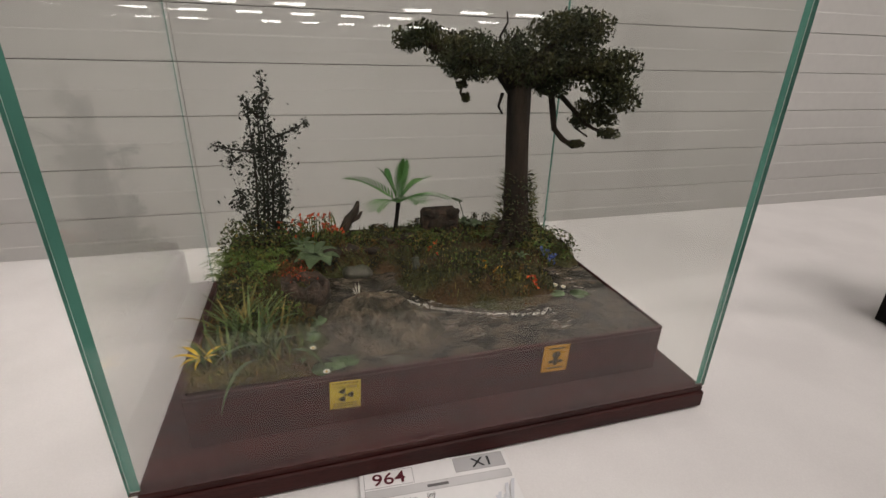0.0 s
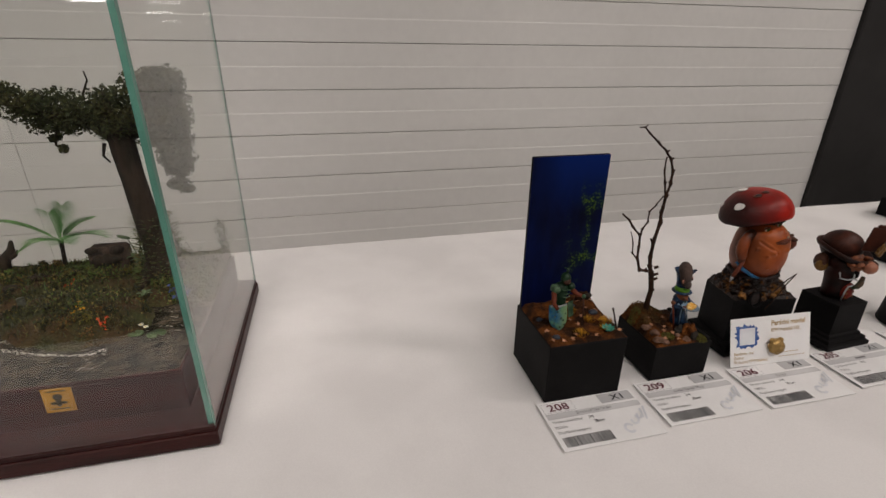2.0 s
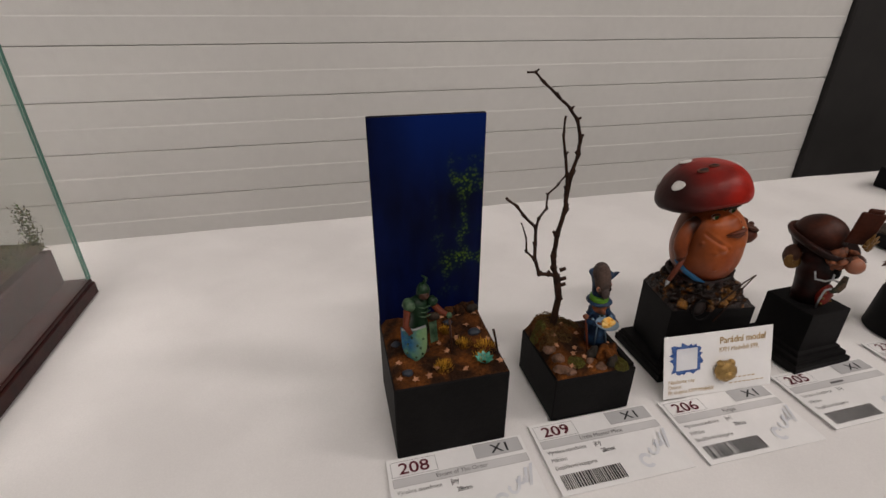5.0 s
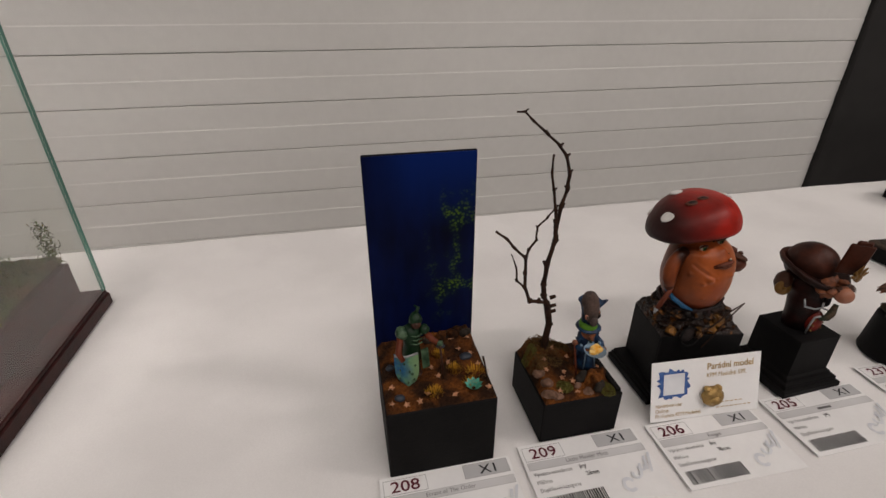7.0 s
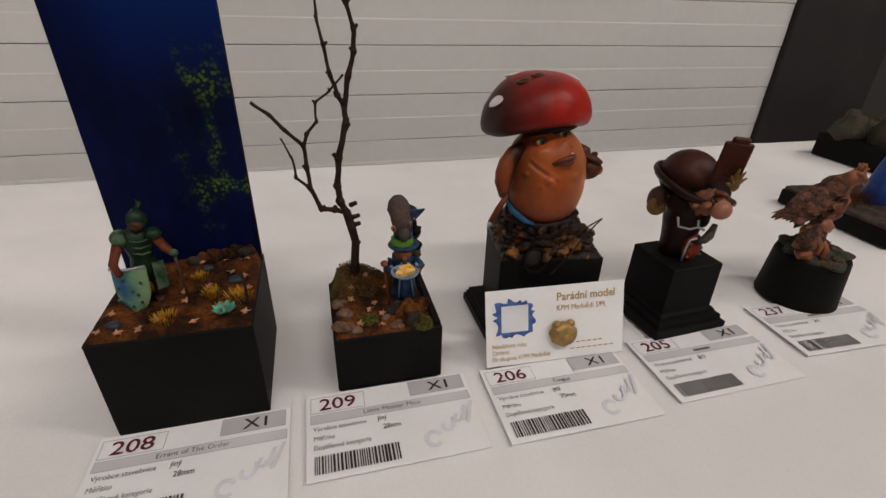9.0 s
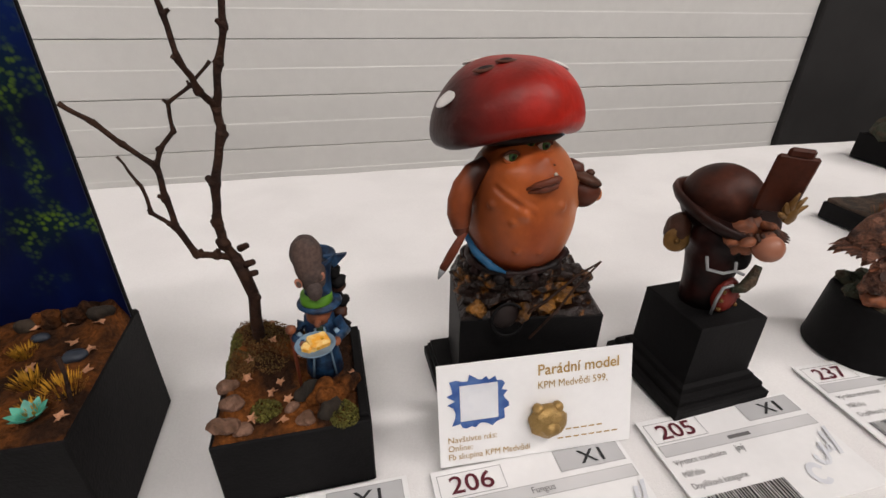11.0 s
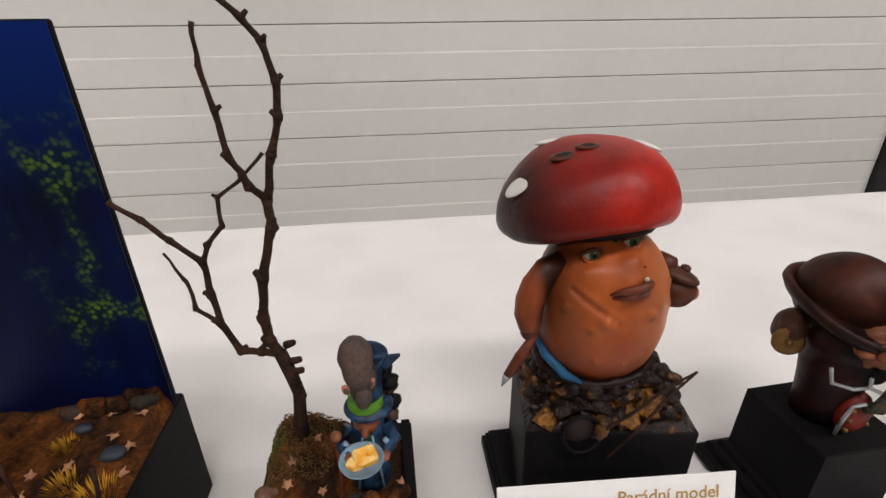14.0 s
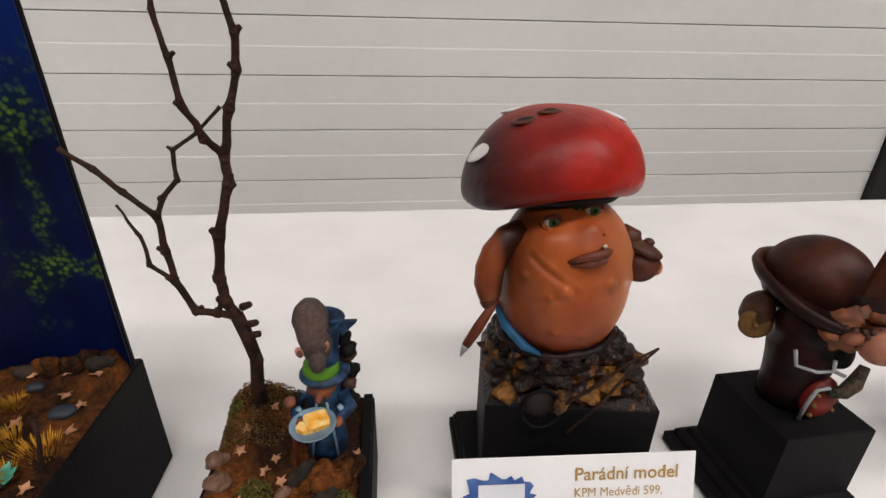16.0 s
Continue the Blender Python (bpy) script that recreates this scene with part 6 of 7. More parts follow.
    for cx, cz, rx, rz, ry in clumps:
        c = pulled(cx, cz)
        for _ in range(int(1150 * (rx * rz / 0.0002) ** 0.85) + 50):
            d = Vector((rng.gauss(0, 1), rng.gauss(0, 1), rng.gauss(0, 1))).normalized() * rng.uniform(0.35, 1.12)
            crown.leaf(c + Vector((d.x * rx, min(max(d.y * ry, -0.04), 0.04), d.z * rz)), rng.uniform(0.0020, 0.0042), None, rng)
    part("crown", crown, tree, "dense crown of small dark green leaves")
    climb = Geo(FERN)
    for _ in range(1000):
        a, z = rng.uniform(0, 6.28), 0.060 + 0.062 * rng.random() ** 1.6
        r = 0.0115 + 0.007 * max(0, 0.105 - z) / 0.05
        p = (0.3448 + r * math.cos(a), 0.43 + r * math.sin(a), z)
        if rng.random() < 0.55:
            climb.blade(p, (math.cos(a), math.sin(a), 0.6), rng.uniform(0.004, 0.010), 0.0014, 1.2, None if rng.random() < 0.5 else GRASS_DRY, 3)
        else:
            climb.leaf(p, 0.004, LEAF_DARK, rng)
    part("climbing_plants", climb, tree, "ferns and ivy round the foot of the trunk")

    # slender leafy shrub
    stems = Geo(BARK)
    leaves = Geo(LEAF_BIRCH)
    tops = [((0.136, 0.460), (0.1455, 0.1965)), ((0.129, 0.458), (0.1340, 0.175)), ((0.143, 0.462), (0.1535, 0.150)), ((0.126, 0.457), (0.1190, 0.112)), ((0.139, 0.459), (0.148, 0.162)), ((0.133, 0.463), (0.140, 0.178)), ((0.145, 0.459), (0.152, 0.125))]
    side = [((0.1395, 0.140), (0.1065, 0.146)), ((0.1490, 0.150), (0.1750, 0.1625)), ((0.126, 0.138), (0.1150, 0.132)), ((0.141, 0.165), (0.1310, 0.180)), ((0.143, 0.176), (0.1500, 0.183)), ((0.124, 0.105), (0.1130, 0.098)), ((0.148, 0.13), (0.157, 0.14))]
    lines = [[Vector((a[0], a[1], 0.060)), Vector(((a[0] + b[0]) / 2 + 0.002, a[1], (0.060 + b[1]) / 2)), Vector((b[0], a[1], b[1]))] for a, b in tops]
    lines += [[Vector((a[0], 0.459, a[1])), Vector(((a[0] + b[0]) / 2, 0.457, (a[1] + b[1]) / 2 - 0.001)), Vector((b[0], 0.456, b[1]))] for a, b in side]
    for ln in lines:
        stems.tube(ln, [0.0011, 0.0008, 0.0003], seg=6)
        length = (ln[2] - ln[0]).length
        for _ in range(int(length * 3400)):
            t = rng.uniform(0.08, 1.0)
            q = ln[0].lerp(ln[1], t * 2) if t < 0.5 else ln[1].lerp(ln[2], t * 2 - 1)
            w = 0.0055 * (1.15 - t * 0.85)
            leaves.leaf(q + Vector((rng.gauss(0, w), rng.gauss(0, w), rng.gauss(0, 0.002))), rng.uniform(0.0024, 0.0040), None, rng)
    for _ in range(620):
        z = rng.uniform(0.066, 0.150)
        leaves.leaf((0.136 + 0.05 * (z - 0.1) + rng.gauss(0, 0.0105), 0.459 + rng.gauss(0, 0.008), z), rng.uniform(0.0024, 0.0040), None, rng)
    shrub = part("tall_shrub", stems, top, "slender shrub with many tiny dark leaves")
    part("foliage", leaves, shrub)

    # palm
    palm = part("palm", Geo(BARK).tube([(0.2470, 0.472, 0.054), (0.2465, 0.472, 0.066), (0.2480, 0.472, 0.080), (0.2488, 0.472, 0.0885)], [0.0026, 0.0019, 0.0018, 0.0022], seg=10, wob=0.2), top, "small palm with bright green fronds")
    for tx, ty, tz, arch in ((0.2035, 0.466, 0.1135, 0.010), (0.2560, 0.478, 0.1215, 0.004), (0.2920, 0.466, 0.0905, 0.011), (0.2260, 0.452, 0.0880, 0.010), (0.2390, 0.486, 0.1130, 0.005), (0.2620, 0.448, 0.094, 0.009), (0.2750, 0.484, 0.105, 0.008)):
        a, b = Vector((0.2488, 0.472, 0.088)), Vector((tx, ty, tz))
        mid = a.lerp(b, 0.5) + Vector((0, 0, arch))
        pts = [a * (1 - t) ** 2 + mid * 2 * t * (1 - t) + b * t * t for t in [i / 10 for i in range(11)]]
        g = Geo(PALM_GREEN).tube(pts, [0.0006 - 0.00004 * i for i in range(11)], seg=5)
        for i in range(2, 17):
            t = i / 17
            q = a * (1 - t) ** 2 + mid * 2 * t * (1 - t) + b * t * t
            d = ((mid - a) * (1 - t) + (b - mid) * t).normalized()
            for s in (-1, 1):
                out = d.cross(Vector((0, 0.35, 1))).normalized() * s
                g.blade(q, out * 0.95 + d * 0.8 + Vector((0, 0, 0.25)), 0.0165 * math.sin(math.pi * (0.14 + 0.78 * t)) + 0.004, 0.0015, 0.6, None, 4)
        part("frond", g, palm)

    # stump, driftwood and rocks
    g = Geo(BARK).box((0.2705, 0.462, 0.055), (0.3045, 0.480, 0.0808), STONE, 0.003)
    g.ell((0.286, 0.462, 0.069), (0.012, 0.004, 0.006), BARK, wob=0.5, freq=200).ell((0.298, 0.463, 0.0785), (0.006, 0.005, 0.004), BARK, wob=0.4, freq=200).ell((0.276, 0.463, 0.0785), (0.005, 0.005, 0.004), STONE, wob=0.4, freq=200)
    part("square_stump", g, top, "square weathered brown stump")
    g = Geo(BARK).tube([(0.199, 0.468, 0.057), (0.2005, 0.467, 0.069), (0.2040, 0.466, 0.078), (0.2100, 0.466, 0.085), (0.2125, 0.466, 0.0935)], [0.0055, 0.0048, 0.0040, 0.0034, 0.0012], seg=12, wob=0.35, freq=160)
    g.tube([(0.2040, 0.466, 0.076), (0.2120, 0.465, 0.0795), (0.2155, 0.465, 0.0845)], [0.003, 0.0022, 0.0009], seg=9, wob=0.3)
    part("driftwood", g, top, "dark forked driftwood")
    for x, y, r, m in ((0.204, 0.412, 0.012, ROCK_GREY), (0.184, 0.436, 0.011, BARK), (0.200, 0.440, 0.010, STONE), (0.233, 0.449, 0.008, BARK), (0.219, 0.432, 0.007, BARK), (0.258, 0.452, 0.012, BARK), (0.214, 0.2955, 0.008, ROCK_GREY), (0.221, 0.294, 0.006, ROCK_GREY)):
        z = ground(x, y)
        part("rock", Geo(m).ell((x, y, z + 0.001), (r, r * 0.7, r * 0.42), None, (0, 0, rng.uniform(-30, 30)), 20, 12, 0.28, 90), top)
    # hollow log with reddish moss
    g = Geo(BARK)
    ring = []
    for j in range(24):
        a = 2 * math.pi * j / 24
        hgt = 0.0105 + 0.005 * noise.noise(Vector((math.cos(a), math.sin(a), 2)) * 1.7) + 0.005 * noise.noise(Vector((math.cos(a), math.sin(a), 5)) * 5) - 0.003 * math.cos(a)
        ring.append((0.165 + 0.0165 * math.cos(a), 0.381 + 0.0125 * math.sin(a), ground(0.165, 0.381) + hgt))
    vs = [(x, y, 0.0495) for x, y, z in ring] + ring + [(0.165 + (x - 0.165) * 0.82, 0.381 + (y - 0.381) * 0.82, z) for x, y, z in ring] + [(0.165 + (x - 0.165) * 0.8, 0.381 + (y - 0.381) * 0.8, 0.051) for x, y, z in ring]
    g.add(vs, [(r * 24 + j, r * 24 + (j + 1) % 24, (r + 1) * 24 + (j + 1) % 24, (r + 1) * 24 + j) for r in range(3) for j in range(24)], STONE)
    part("hollow_stump", g, top, "broken hollow stump with a jagged rim")
    g = Geo(ORANGE_LEAF)
    for _ in range(420):
        x, y = 0.158 + rng.gauss(0, 0.0065), 0.394 + rng.gauss(0, 0.006)
        g.leaf((x, y, ground(x, y) + 0.006 + rng.uniform(0, 0.006)), 0.0015, RUST if rng.random() < 0.75 else None, rng)
    part("red_moss", g, top, "rusty red moss cushion")
    # broad rough rock shelf rising out of the water
    def shelf(x, y):
        v = Vector((x, y, 0))
        u = (x - 0.211) + 0.30 * (y - 0.335)
        e = (u / 0.037) ** 2 + ((y - 0.336) / 0.044) ** 2 + 0.6 * noise.noise(v * 55)
        rough = 0.0040 * noise.noise(v * 110) + 0.0028 * noise.noise(v * 260) + 0.0018 * abs(noise.noise(v * 560))
        return WATER_Z - 0.002 + smooth(1.15, 0.15, e) * (0.0105 + 0.05 * (y - 0.334) + rough)

    part("rock_shelf", heightfield(Geo(SHELF_ROCK), 0.170, 0.262, 0.2915, 0.384, 140, 130, shelf, keep=lambda x, y: shelf(x, y) > WATER_Z + 0.0002), top, "rough grey-brown rock shelf half covered by water")
    part("wooden_stake", Geo(BARK).tube([(0.2485, 0.392, 0.052), (0.2470, 0.394, 0.068)], [0.0034, 0.0028], ROCK_GREY, 10, 0.2), top)
    part("small_white_plant", tuft(Geo(WHITE_FLOWER), (0.2015, 0.378, water_h(0.2, 0.38)), 0.003, 0.009, 16, None, rng), top, "pale spiky water plant")

    # meadow grass on every bank, tall rushes in front
    g = Geo(GRASS)
    for _ in range(9500):
        x, y = rng.uniform(DX0 + 0.004, DX1 - 0.006), rng.uniform(DY0 + 0.004, DY1 - 0.006)
        hgt = land(x, y)
        if hgt > 0.0025 and (rng.random() < 0.85):
            patch = noise.noise(Vector((x, y, 0.3)) * 48)
            if patch < -0.18 and rng.random() < 0.75:
                continue
            on_hill = 0.235 < x < 0.35 and y < 0.42
            m = rng.choice((GRASS_DRY, LEAF_DARK, LEAF_DARK, LEAF_DARK, LEAF_BIRCH) if on_hill or patch > 0.2 else (None, GRASS_DRY, TUFT_BROWN, FERN, LEAF_DARK, LEAF_DARK))
            g.blade((x, y, ground(x, y) - 0.0004), (rng.gauss(0, 0.5), rng.gauss(0, 0.5), 1), rng.uniform(0.003, 0.0085), 0.0007, 0.9, m, 3)
    tagged(part("meadow_grass", g, top, "short mixed green and straw grass"), kind="stuff")
    for cx, cy, n, lo, hi in ((0.131, 0.330, 60, 0.018, 0.042), (0.124, 0.347, 40, 0.015, 0.034), (0.143, 0.314, 45, 0.015, 0.036), (0.115, 0.315, 30, 0.012, 0.026)):
        g = Geo(GRASS)
        for _ in range(n):
            a = rng.uniform(0, 6.28)
            x, y = cx + rng.gauss(0, 0.005), cy + rng.gauss(0, 0.005)
            g.blade((x, y, ground(x, y) - 0.001), (0.55 * math.cos(a), 0.55 * math.sin(a), 1), rng.uniform(lo, hi), 0.0013, rng.uniform(0.6, 2.0), None if rng.random() < 0.75 else GRASS_DRY, 7)
        part("rush_clump", g, top, "clump of long green rushes")
    g = Geo(GRASS)
    for x, y, dx, dy, ln, dr in ((0.142, 0.304, -0.35, -0.75, 0.052, 2.9), (0.150, 0.306, 0.55, -0.5, 0.040, 2.6), (0.135, 0.308, 0.75, -0.15, 0.040, 1.6), (0.150, 0.315, -0.8, -0.45, 0.044, 2.0), (0.128, 0.318, 0.75, 0.1, 0.045, 1.5)):
        g.blade((x, y, ground(x, y)), (dx, dy, 0.9), ln, 0.0020, dr, BROAD_LEAF, 12)
    part("trailing_blades", g, top, "long pale blades drooping over the base edge")
    g = Geo(YELLOW_LEAF)
    for k in range(14):
        a = 2.2 + 0.35 * k
        g.blade((0.1085, 0.315, ground(0.1085, 0.315)), (math.cos(a), math.sin(a), 0.9), rng.uniform(0.010, 0.018), 0.0024, 1.8, None if k % 2 else FERN, 6)
    part("yellow_leaf_plant", g, top, "yellowing strap-leaved plant")
    g = Geo(GRASS_DRY)
    for _ in range(420):
        x, y = rng.uniform(0.104, 0.150), rng.uniform(0.291, 0.306)
        g.blade((x, y, ground(x, y) - 0.0005), (rng.gauss(0, 0.7), rng.gauss(-0.3, 0.6), 0.8), rng.uniform(0.003, 0.009), 0.0006, 1.4, None, 3)
    tagged(part("dry_fringe", g, top, "straw-coloured dry grass fringe"), kind="stuff")

    # ferns, broad leaves and flowers
    for cx, cy, n, ln in ((0.108, 0.428, 12, 0.024), (0.135, 0.415, 12, 0.022), (0.113, 0.437, 12, 0.026), (0.126, 0.425, 12, 0.022), (0.105, 0.415, 8, 0.016), (0.278, 0.450, 9, 0.014), (0.262, 0.470, 9, 0.022), (0.322, 0.445, 9, 0.016), (0.362, 0.412, 8, 0.016), (0.142, 0.437, 9, 0.018)):
        g = Geo(FERN)
        for k in range(n):
            a = 2 * math.pi * k / n + rng.uniform(-0.2, 0.2)
            p, d = Vector((cx, cy, ground(cx, cy))), Vector((math.cos(a), math.sin(a), 1.1)).normalized()
            length = ln * rng.uniform(0.75, 1.1)
            for i in range(12):
                t = i / 12
                for s in (-1, 1):
                    sd = d.cross(Vector((0, 0, 1))).normalized() * s
                    g.blade(p, sd + d * 0.5, length * 0.26 * (1 - t) + 0.0006, 0.0011, 0.3, None, 2)
                p = p + d * length / 12
                d = (d + Vector((0, 0, -0.13))).normalized()
        part("fern", g, top)
    for cx, cy, n, ln, w in ((0.172, 0.425, 6, 0.022, 0.010), (0.163, 0.440, 5, 0.016, 0.008), (0.318, 0.462, 7, 0.013, 0.008), (0.310, 0.470, 4, 0.012, 0.007), (0.338, 0.398, 5, 0.009, 0.004)):
        g = Geo(BROAD_LEAF)
        for k in range(n):
            a = 2 * math.pi * k / n + 0.9
            g.blade((cx, cy, ground(cx, cy) + 0.004), (math.cos(a), math.sin(a), 1.3), ln, w * 0.75, 2.2, None, 8)
        part("broad_leaf_plant", g, top)
    g = Geo(BROAD_LEAF)
    for a, ln, w in ((-1.9, 0.026, 0.013), (-1.2, 0.022, 0.011), (-2.7, 0.022, 0.011), (-0.4, 0.018, 0.009)):
        g.blade((0.176, 0.418, ground(0.176, 0.418) + 0.012), (math.cos(a), math.sin(a), 0.55), ln, w, 1.6, None, 10)
    part("broad_leaf_plant", g, top, "plant with large drooping grey-green leaves")
    g = Geo(BROAD_LEAF).tube([(0.313, 0.470, 0.056), (0.310, 0.470, 0.075), (0.306, 0.470, 0.0865)], [0.0006, 0.0005, 0.0004], seg=6).ell((0.3035, 0.4695, 0.0885), (0.006, 0.0035, 0.0012), None, (0, 20, 0))
    part("tall_leaf", g, top)
    for cx, cy, n, rad, hgt, m in ((0.176, 0.461, 26, 0.014, 0.024, ORANGE_LEAF), (0.190, 0.455, 16, 0.009, 0.016, ORANGE_LEAF), (0.302, 0.368, 5, 0.010, 0.004, TUFT_YELLOW), (0.324, 0.348, 6, 0.006, 0.004, ORANGE_LEAF), (0.270, 0.425, 5, 0.005, 0.006, ORANGE_LEAF), (0.155, 0.458, 14, 0.012, 0.020, ORANGE_LEAF), (0.364, 0.398, 26, 0.007, 0.006, BLUE_FLOWER)):
        g = Geo(FERN)
        for _ in range(n):
            a, r = rng.uniform(0, 6.28), rad * math.sqrt(rng.random())
            x, y = cx + r * math.cos(a), cy + r * math.sin(a)
            z0, z1 = ground(x, y), ground(x, y) + hgt * rng.uniform(0.5, 1.15)
            g.tube([(x, y, z0), (x + 0.0008, y, z1)], 0.0003, None, 4)
            for _q in range(3):
                g.leaf((x + rng.gauss(0, 0.0007), y + rng.gauss(0, 0.001), z1 + rng.gauss(0, 0.0008)), 0.0034, m, rng)
            for _q in range(11):
                g.leaf((x + rng.gauss(0, 0.0016), y + rng.gauss(0, 0.0016), z0 + (z1 - z0) * rng.random()), 0.0030, LEAF_DARK if rng.random() < 0.5 else GRASS_DRY, rng)
        part("flower_bed", g, top, "low plants with small bright flowers")
    for cx, cy, n, rx, ry, hgt in ((0.372, 0.412, 420, 0.012, 0.012, 0.016), (0.385, 0.402, 160, 0.006, 0.008, 0.016), (0.352, 0.408, 240, 0.011, 0.011, 0.012), (0.300, 0.385, 520, 0.040, 0.026, 0.007), (0.262, 0.437, 320, 0.018, 0.010, 0.010), (0.120, 0.445, 1100, 0.018, 0.022, 0.026), (0.150, 0.450, 800, 0.018, 0.016, 0.020), (0.125, 0.395, 420, 0.016, 0.024, 0.008), (0.190, 0.450, 420, 0.016, 0.012, 0.012), (0.225, 0.455, 420, 0.018, 0.012, 0.010), (0.290, 0.440, 420, 0.022, 0.012, 0.010), (0.386, 0.484, 320, 0.006, 0.007, 0.036), (0.150, 0.352, 300, 0.010, 0.016, 0.008), (0.360, 0.440, 260, 0.012, 0.016, 0.022)):
        g = Geo(LEAF_DARK)
        for _ in range(n):
            x, y = cx + rng.gauss(0, rx * 0.55), cy + rng.gauss(0, ry * 0.55)
            x, y = min(max(x, DX0 + 0.002), DX1 + 0.004), min(max(y, DY0), DY1 + 0.002)
            z = ground(min(x, DX1), y) + hgt * rng.random() ** 1.3
            g.leaf((x, y, z), rng.uniform(0.002, 0.0036), rng.choice((None, FERN, GRASS_DRY, None)), rng)
        part("low_bush", g, top, "low dark green bush")
    # small cushions of moss, heather and dead leaves all over the banks
    count = 0
    while count < 110:
        cx, cy = rng.uniform(DX0 + 0.006, DX1 - 0.008), rng.uniform(0.330, DY1 - 0.006)
        if land(cx, cy) < 0.0035:
            continue
        count += 1
        g = Geo(rng.choice((LEAF_DARK, LEAF_DARK, TUFT_GREEN, TUFT_BROWN, LEAF_BIRCH, FERN, LEAF_BIRCH)))
        rad, hgt = rng.uniform(0.003, 0.008), rng.uniform(0.003, 0.010)
        for _ in range(int(70 + 9000 * rad)):
            dx, dy, dz = rng.gauss(0, 0.5), rng.gauss(0, 0.5), rng.random()
            k = 1 - 0.5 * dz
            x, y = min(max(cx + rad * dx * k, DX0 + 0.002), DX1 - 0.001), min(cy + rad * dy * k, DY1 - 0.001)
            g.leaf((x, y, ground(x, y) + hgt * dz), rng.uniform(0.0012, 0.0030), rng.choice((None, None, None, GRASS_DRY, LEAF_DARK)), rng)
        part("moss_cushion", g, top)
    g = Geo(GRASS)
    for k in range(26):
        a = rng.uniform(0, 6.28)
        g.blade((0.1935, 0.468, ground(0.1935, 0.468)), (0.5 * math.cos(a), 0.5 * math.sin(a), 1), rng.uniform(0.014, 0.026), 0.0012, 1.2, None, 5)
    part("reed_clump", g, top)

    # water lilies
    for x, y, r in ((0.171, 0.345, 0.0062), (0.165, 0.337, 0.0055), (0.166, 0.327, 0.0065), (0.162, 0.318, 0.006), (0.180, 0.297, 0.0068), (0.172, 0.2935, 0.006), (0.187, 0.2975, 0.0056), (0.345, 0.346, 0.0056), (0.361, 0.342, 0.0070), (0.335, 0.355, 0.005), (0.158, 0.306, 0.0055)):
        z = WATER_Z + 0.0032 if x < 0.2 else WATER_Z + 0.0014
        a0 = rng.uniform(0, 6.28)
        ring = [(x + r * math.cos(a0 + 0.25 + 5.8 * j / 20), y + r * 0.9 * math.sin(a0 + 0.25 + 5.8 * j / 20), z + 0.0003 * math.sin(j)) for j in range(21)]
        low = [(p, q, s - 0.0005) for p, q, s in ring]
        g = Geo(BROAD_LEAF).add([(x, y, z)] + ring + low, [(0, j + 1, j + 2) for j in range(20)] + [(j + 1, 22 + j, 23 + j, j + 2) for j in range(20)])
        part("lily_pad", g, top)
    for x, y in ((0.166, 0.3455), (0.1675, 0.313), (0.174, 0.289), (0.347, 0.3535), (0.3515, 0.3495)):
        g = Geo(WHITE_FLOWER)
        for k in range(14):
            a = 0.9 * k
            g.blade((x, y, WATER_Z + 0.003), (math.cos(a), math.sin(a), 0.5 + 0.07 * k), 0.0026, 0.0014, 0.2, None, 3)
        g.ell((x, y, WATER_Z + 0.004), 0.0007, YELLOW_LEAF, seg=8, rings=6)
        part("water_lily", g, top, "small white water lily")

    # warning signs on the front of the base
    def sign(x0, x1, z0, z1, material, tilt):
        s = part("warning_sign", Geo(material).box((-(x1 - x0) / 2, -0.0006, -(z1 - z0) / 2), ((x1 - x0) / 2, 0, (z1 - z0) / 2), None, 0.0002), top, "small printed warning sign", at=pose((x0 + x1) / 2, DY0 - 0.0003, (z0 + z1) / 2, 0, tilt, 0))
        return s, (x1 - x0), (z1 - z0)

    s, w, hh = sign(0.1745, 0.1915, 0.0275, 0.0462, YELLOW, 3)
    flat = pose(0, -0.0008, 0, 90, 0, 0)
    g = Geo(SIGN_BLACK)
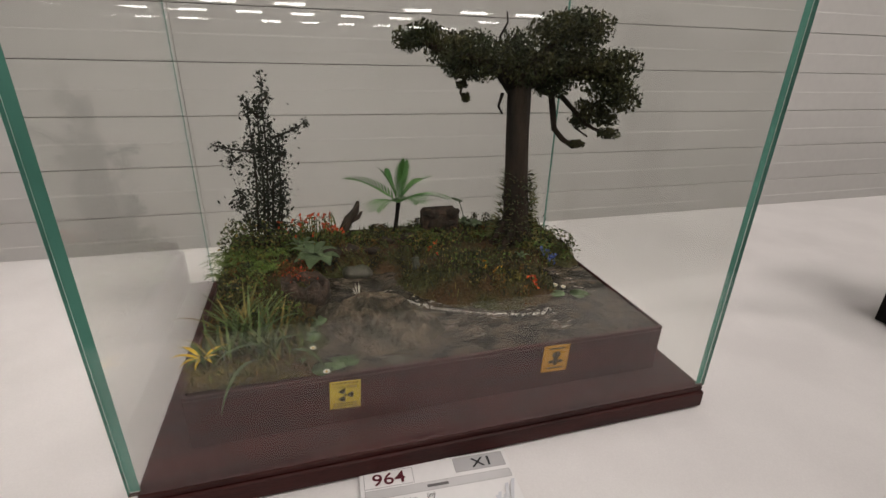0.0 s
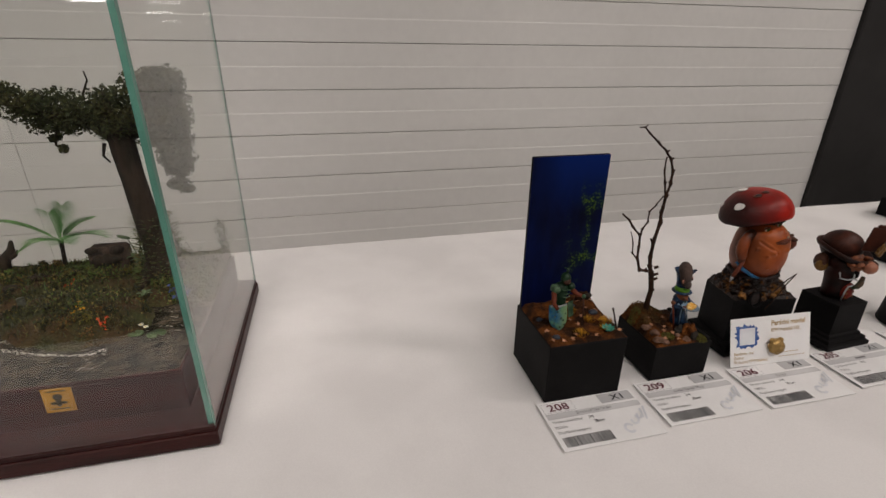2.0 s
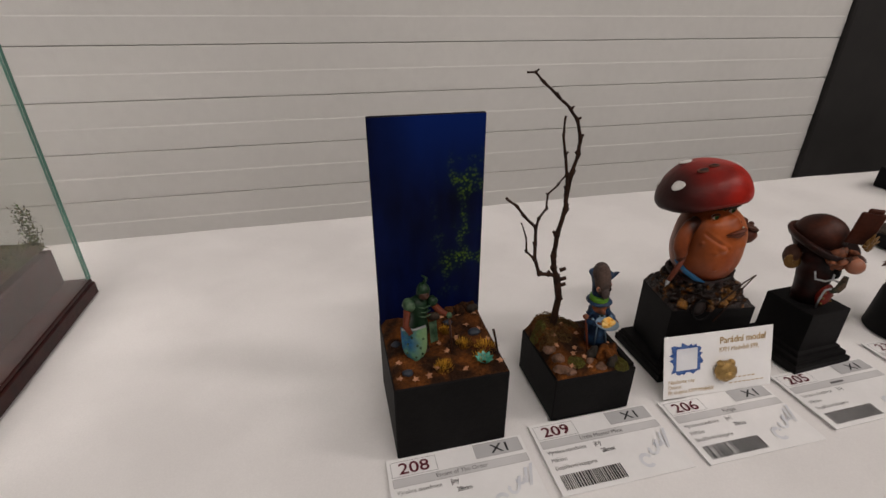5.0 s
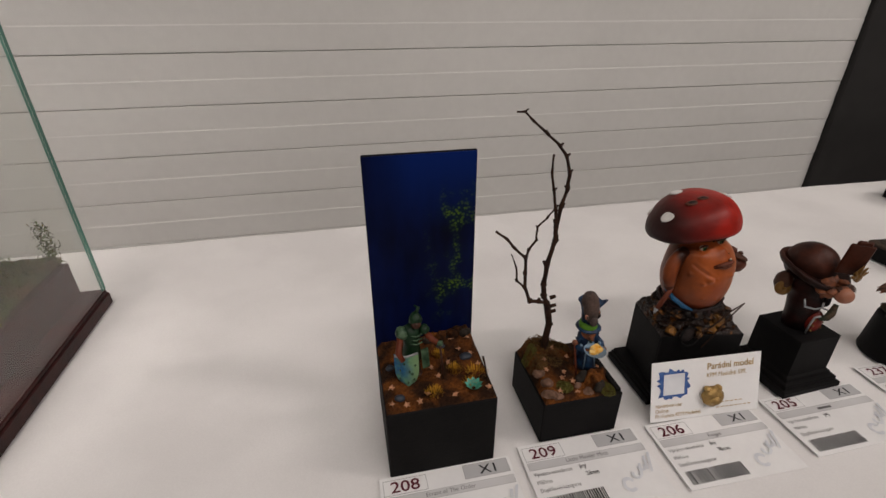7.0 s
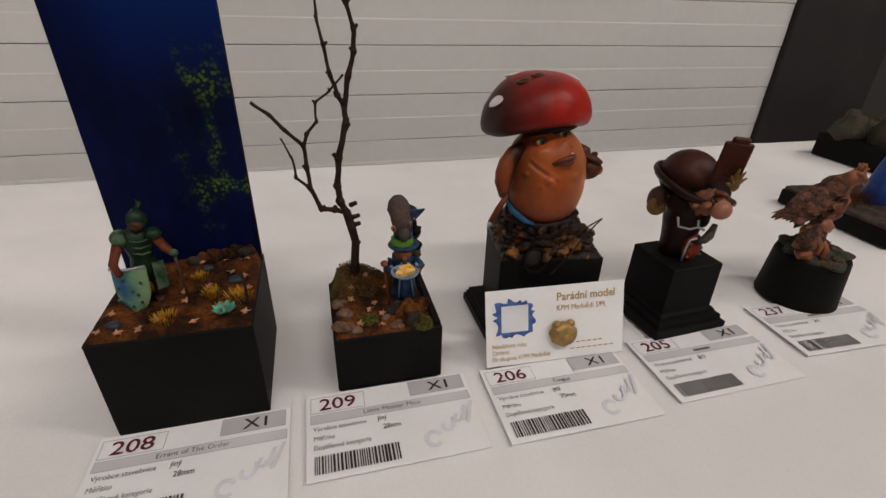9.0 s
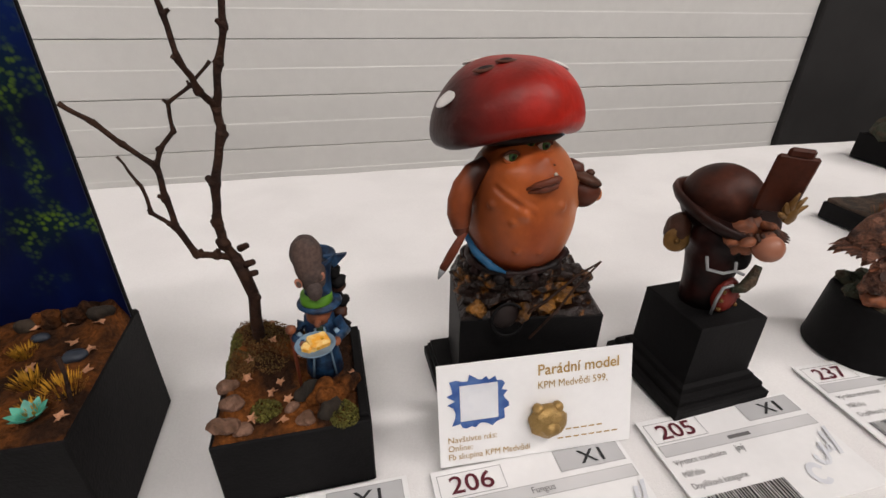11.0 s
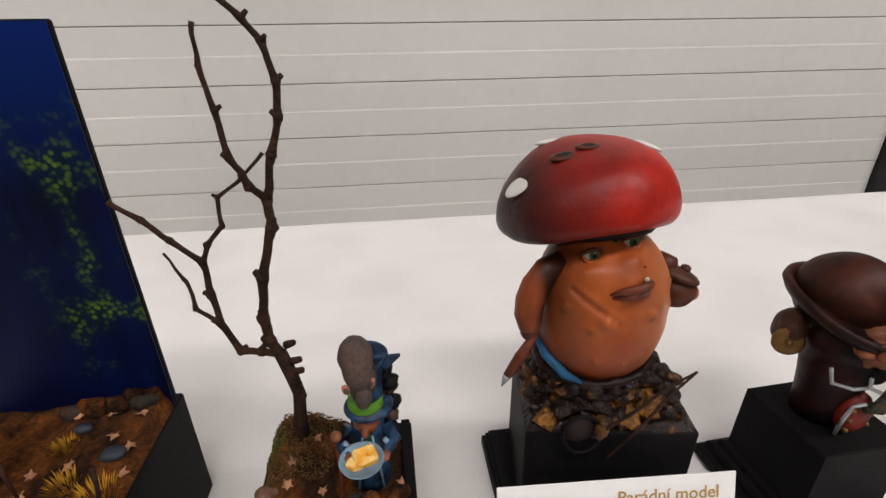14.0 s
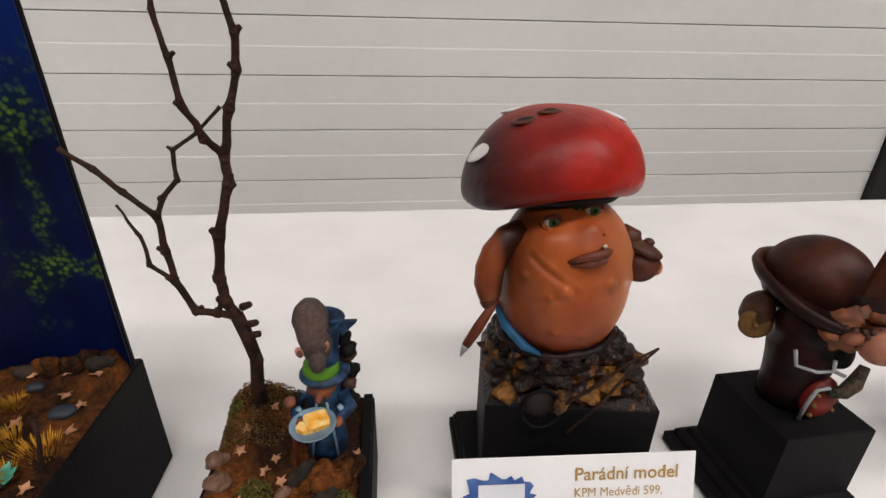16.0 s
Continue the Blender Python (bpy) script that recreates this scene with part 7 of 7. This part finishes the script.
    for k in range(3):
        a0 = radians(90 + 120 * k + 150)
        ring = [flat @ Vector((r * math.cos(a), r * math.sin(a) + 0.0002, 0)) for r, sgn in ((0.0012, 1), (0.0046, -1)) for a in [a0 + sgn * radians(-30 + 12 * j) for j in range(6)]]
        g.add(ring, [tuple(range(12))], None, False)
    g.add([flat @ Vector((0.0008 * math.cos(a), 0.0008 * math.sin(a) + 0.0002, 0)) for a in [0.6283 * j for j in range(10)]], [tuple(range(10))], None, False)
    part("trefoil", g, s, "black radiation trefoil")
    lettering("warning_text", "DANGER", 0.0024, -0.0066, 0.0049, 0, SIGN_BLACK, s, 0.0132, flat)
    g = Geo(SIGN_BLACK)
    for z in (-0.0058, -0.0074):
        for j in range(7):
            x = -0.0066 + 0.0019 * j
            g.add([flat @ Vector(p) for p in ((x, z, 0), (x + 0.0016, z, 0), (x + 0.0016, z + 0.0008, 0), (x, z + 0.0008, 0))], [(0, 1, 2, 3)], None, False)
    for z in (0.0078, -0.0090):
        for j in range(7):
            x = -0.0076 + 0.0022 * j
            g.add([flat @ Vector(p) for p in ((x, z, 0), (x + 0.0010, z, 0), (x + 0.0017, z + 0.0011, 0), (x + 0.0007, z + 0.0011, 0))], [(0, 1, 2, 3)], None, False)
    part("sign_bars", g, s)
    s, w, hh = sign(0.3045, 0.3225, 0.0290, 0.0485, ORANGE_SIGN, 2)
    g = Geo(SIGN_BLACK)
    for cx, cz, rx, rz in ((0, 0.0030, 0.0030, 0.0026), (0, -0.0002, 0.0018, 0.0016), (-0.0030, -0.0020, 0.0022, 0.0012), (0.0030, -0.0020, 0.0022, 0.0012), (0, -0.0030, 0.0016, 0.0022)):
        g.add([flat @ Vector((cx + rx * math.cos(a), cz + rz * math.sin(a), 0)) for a in [0.3927 * j for j in range(16)]], [tuple(range(16))], None, False)
    for z, x1 in ((-0.0072, 0.0056), (0.0072, 0.0058)):
        g.add([flat @ Vector(p) for p in ((-x1, z, 0), (x1, z, 0), (x1, z + 0.001, 0), (-x1, z + 0.001, 0))], [(0, 1, 2, 3)], None, False)
    part("danger_symbol", g, s, "dark hazard symbol")


river_diorama()
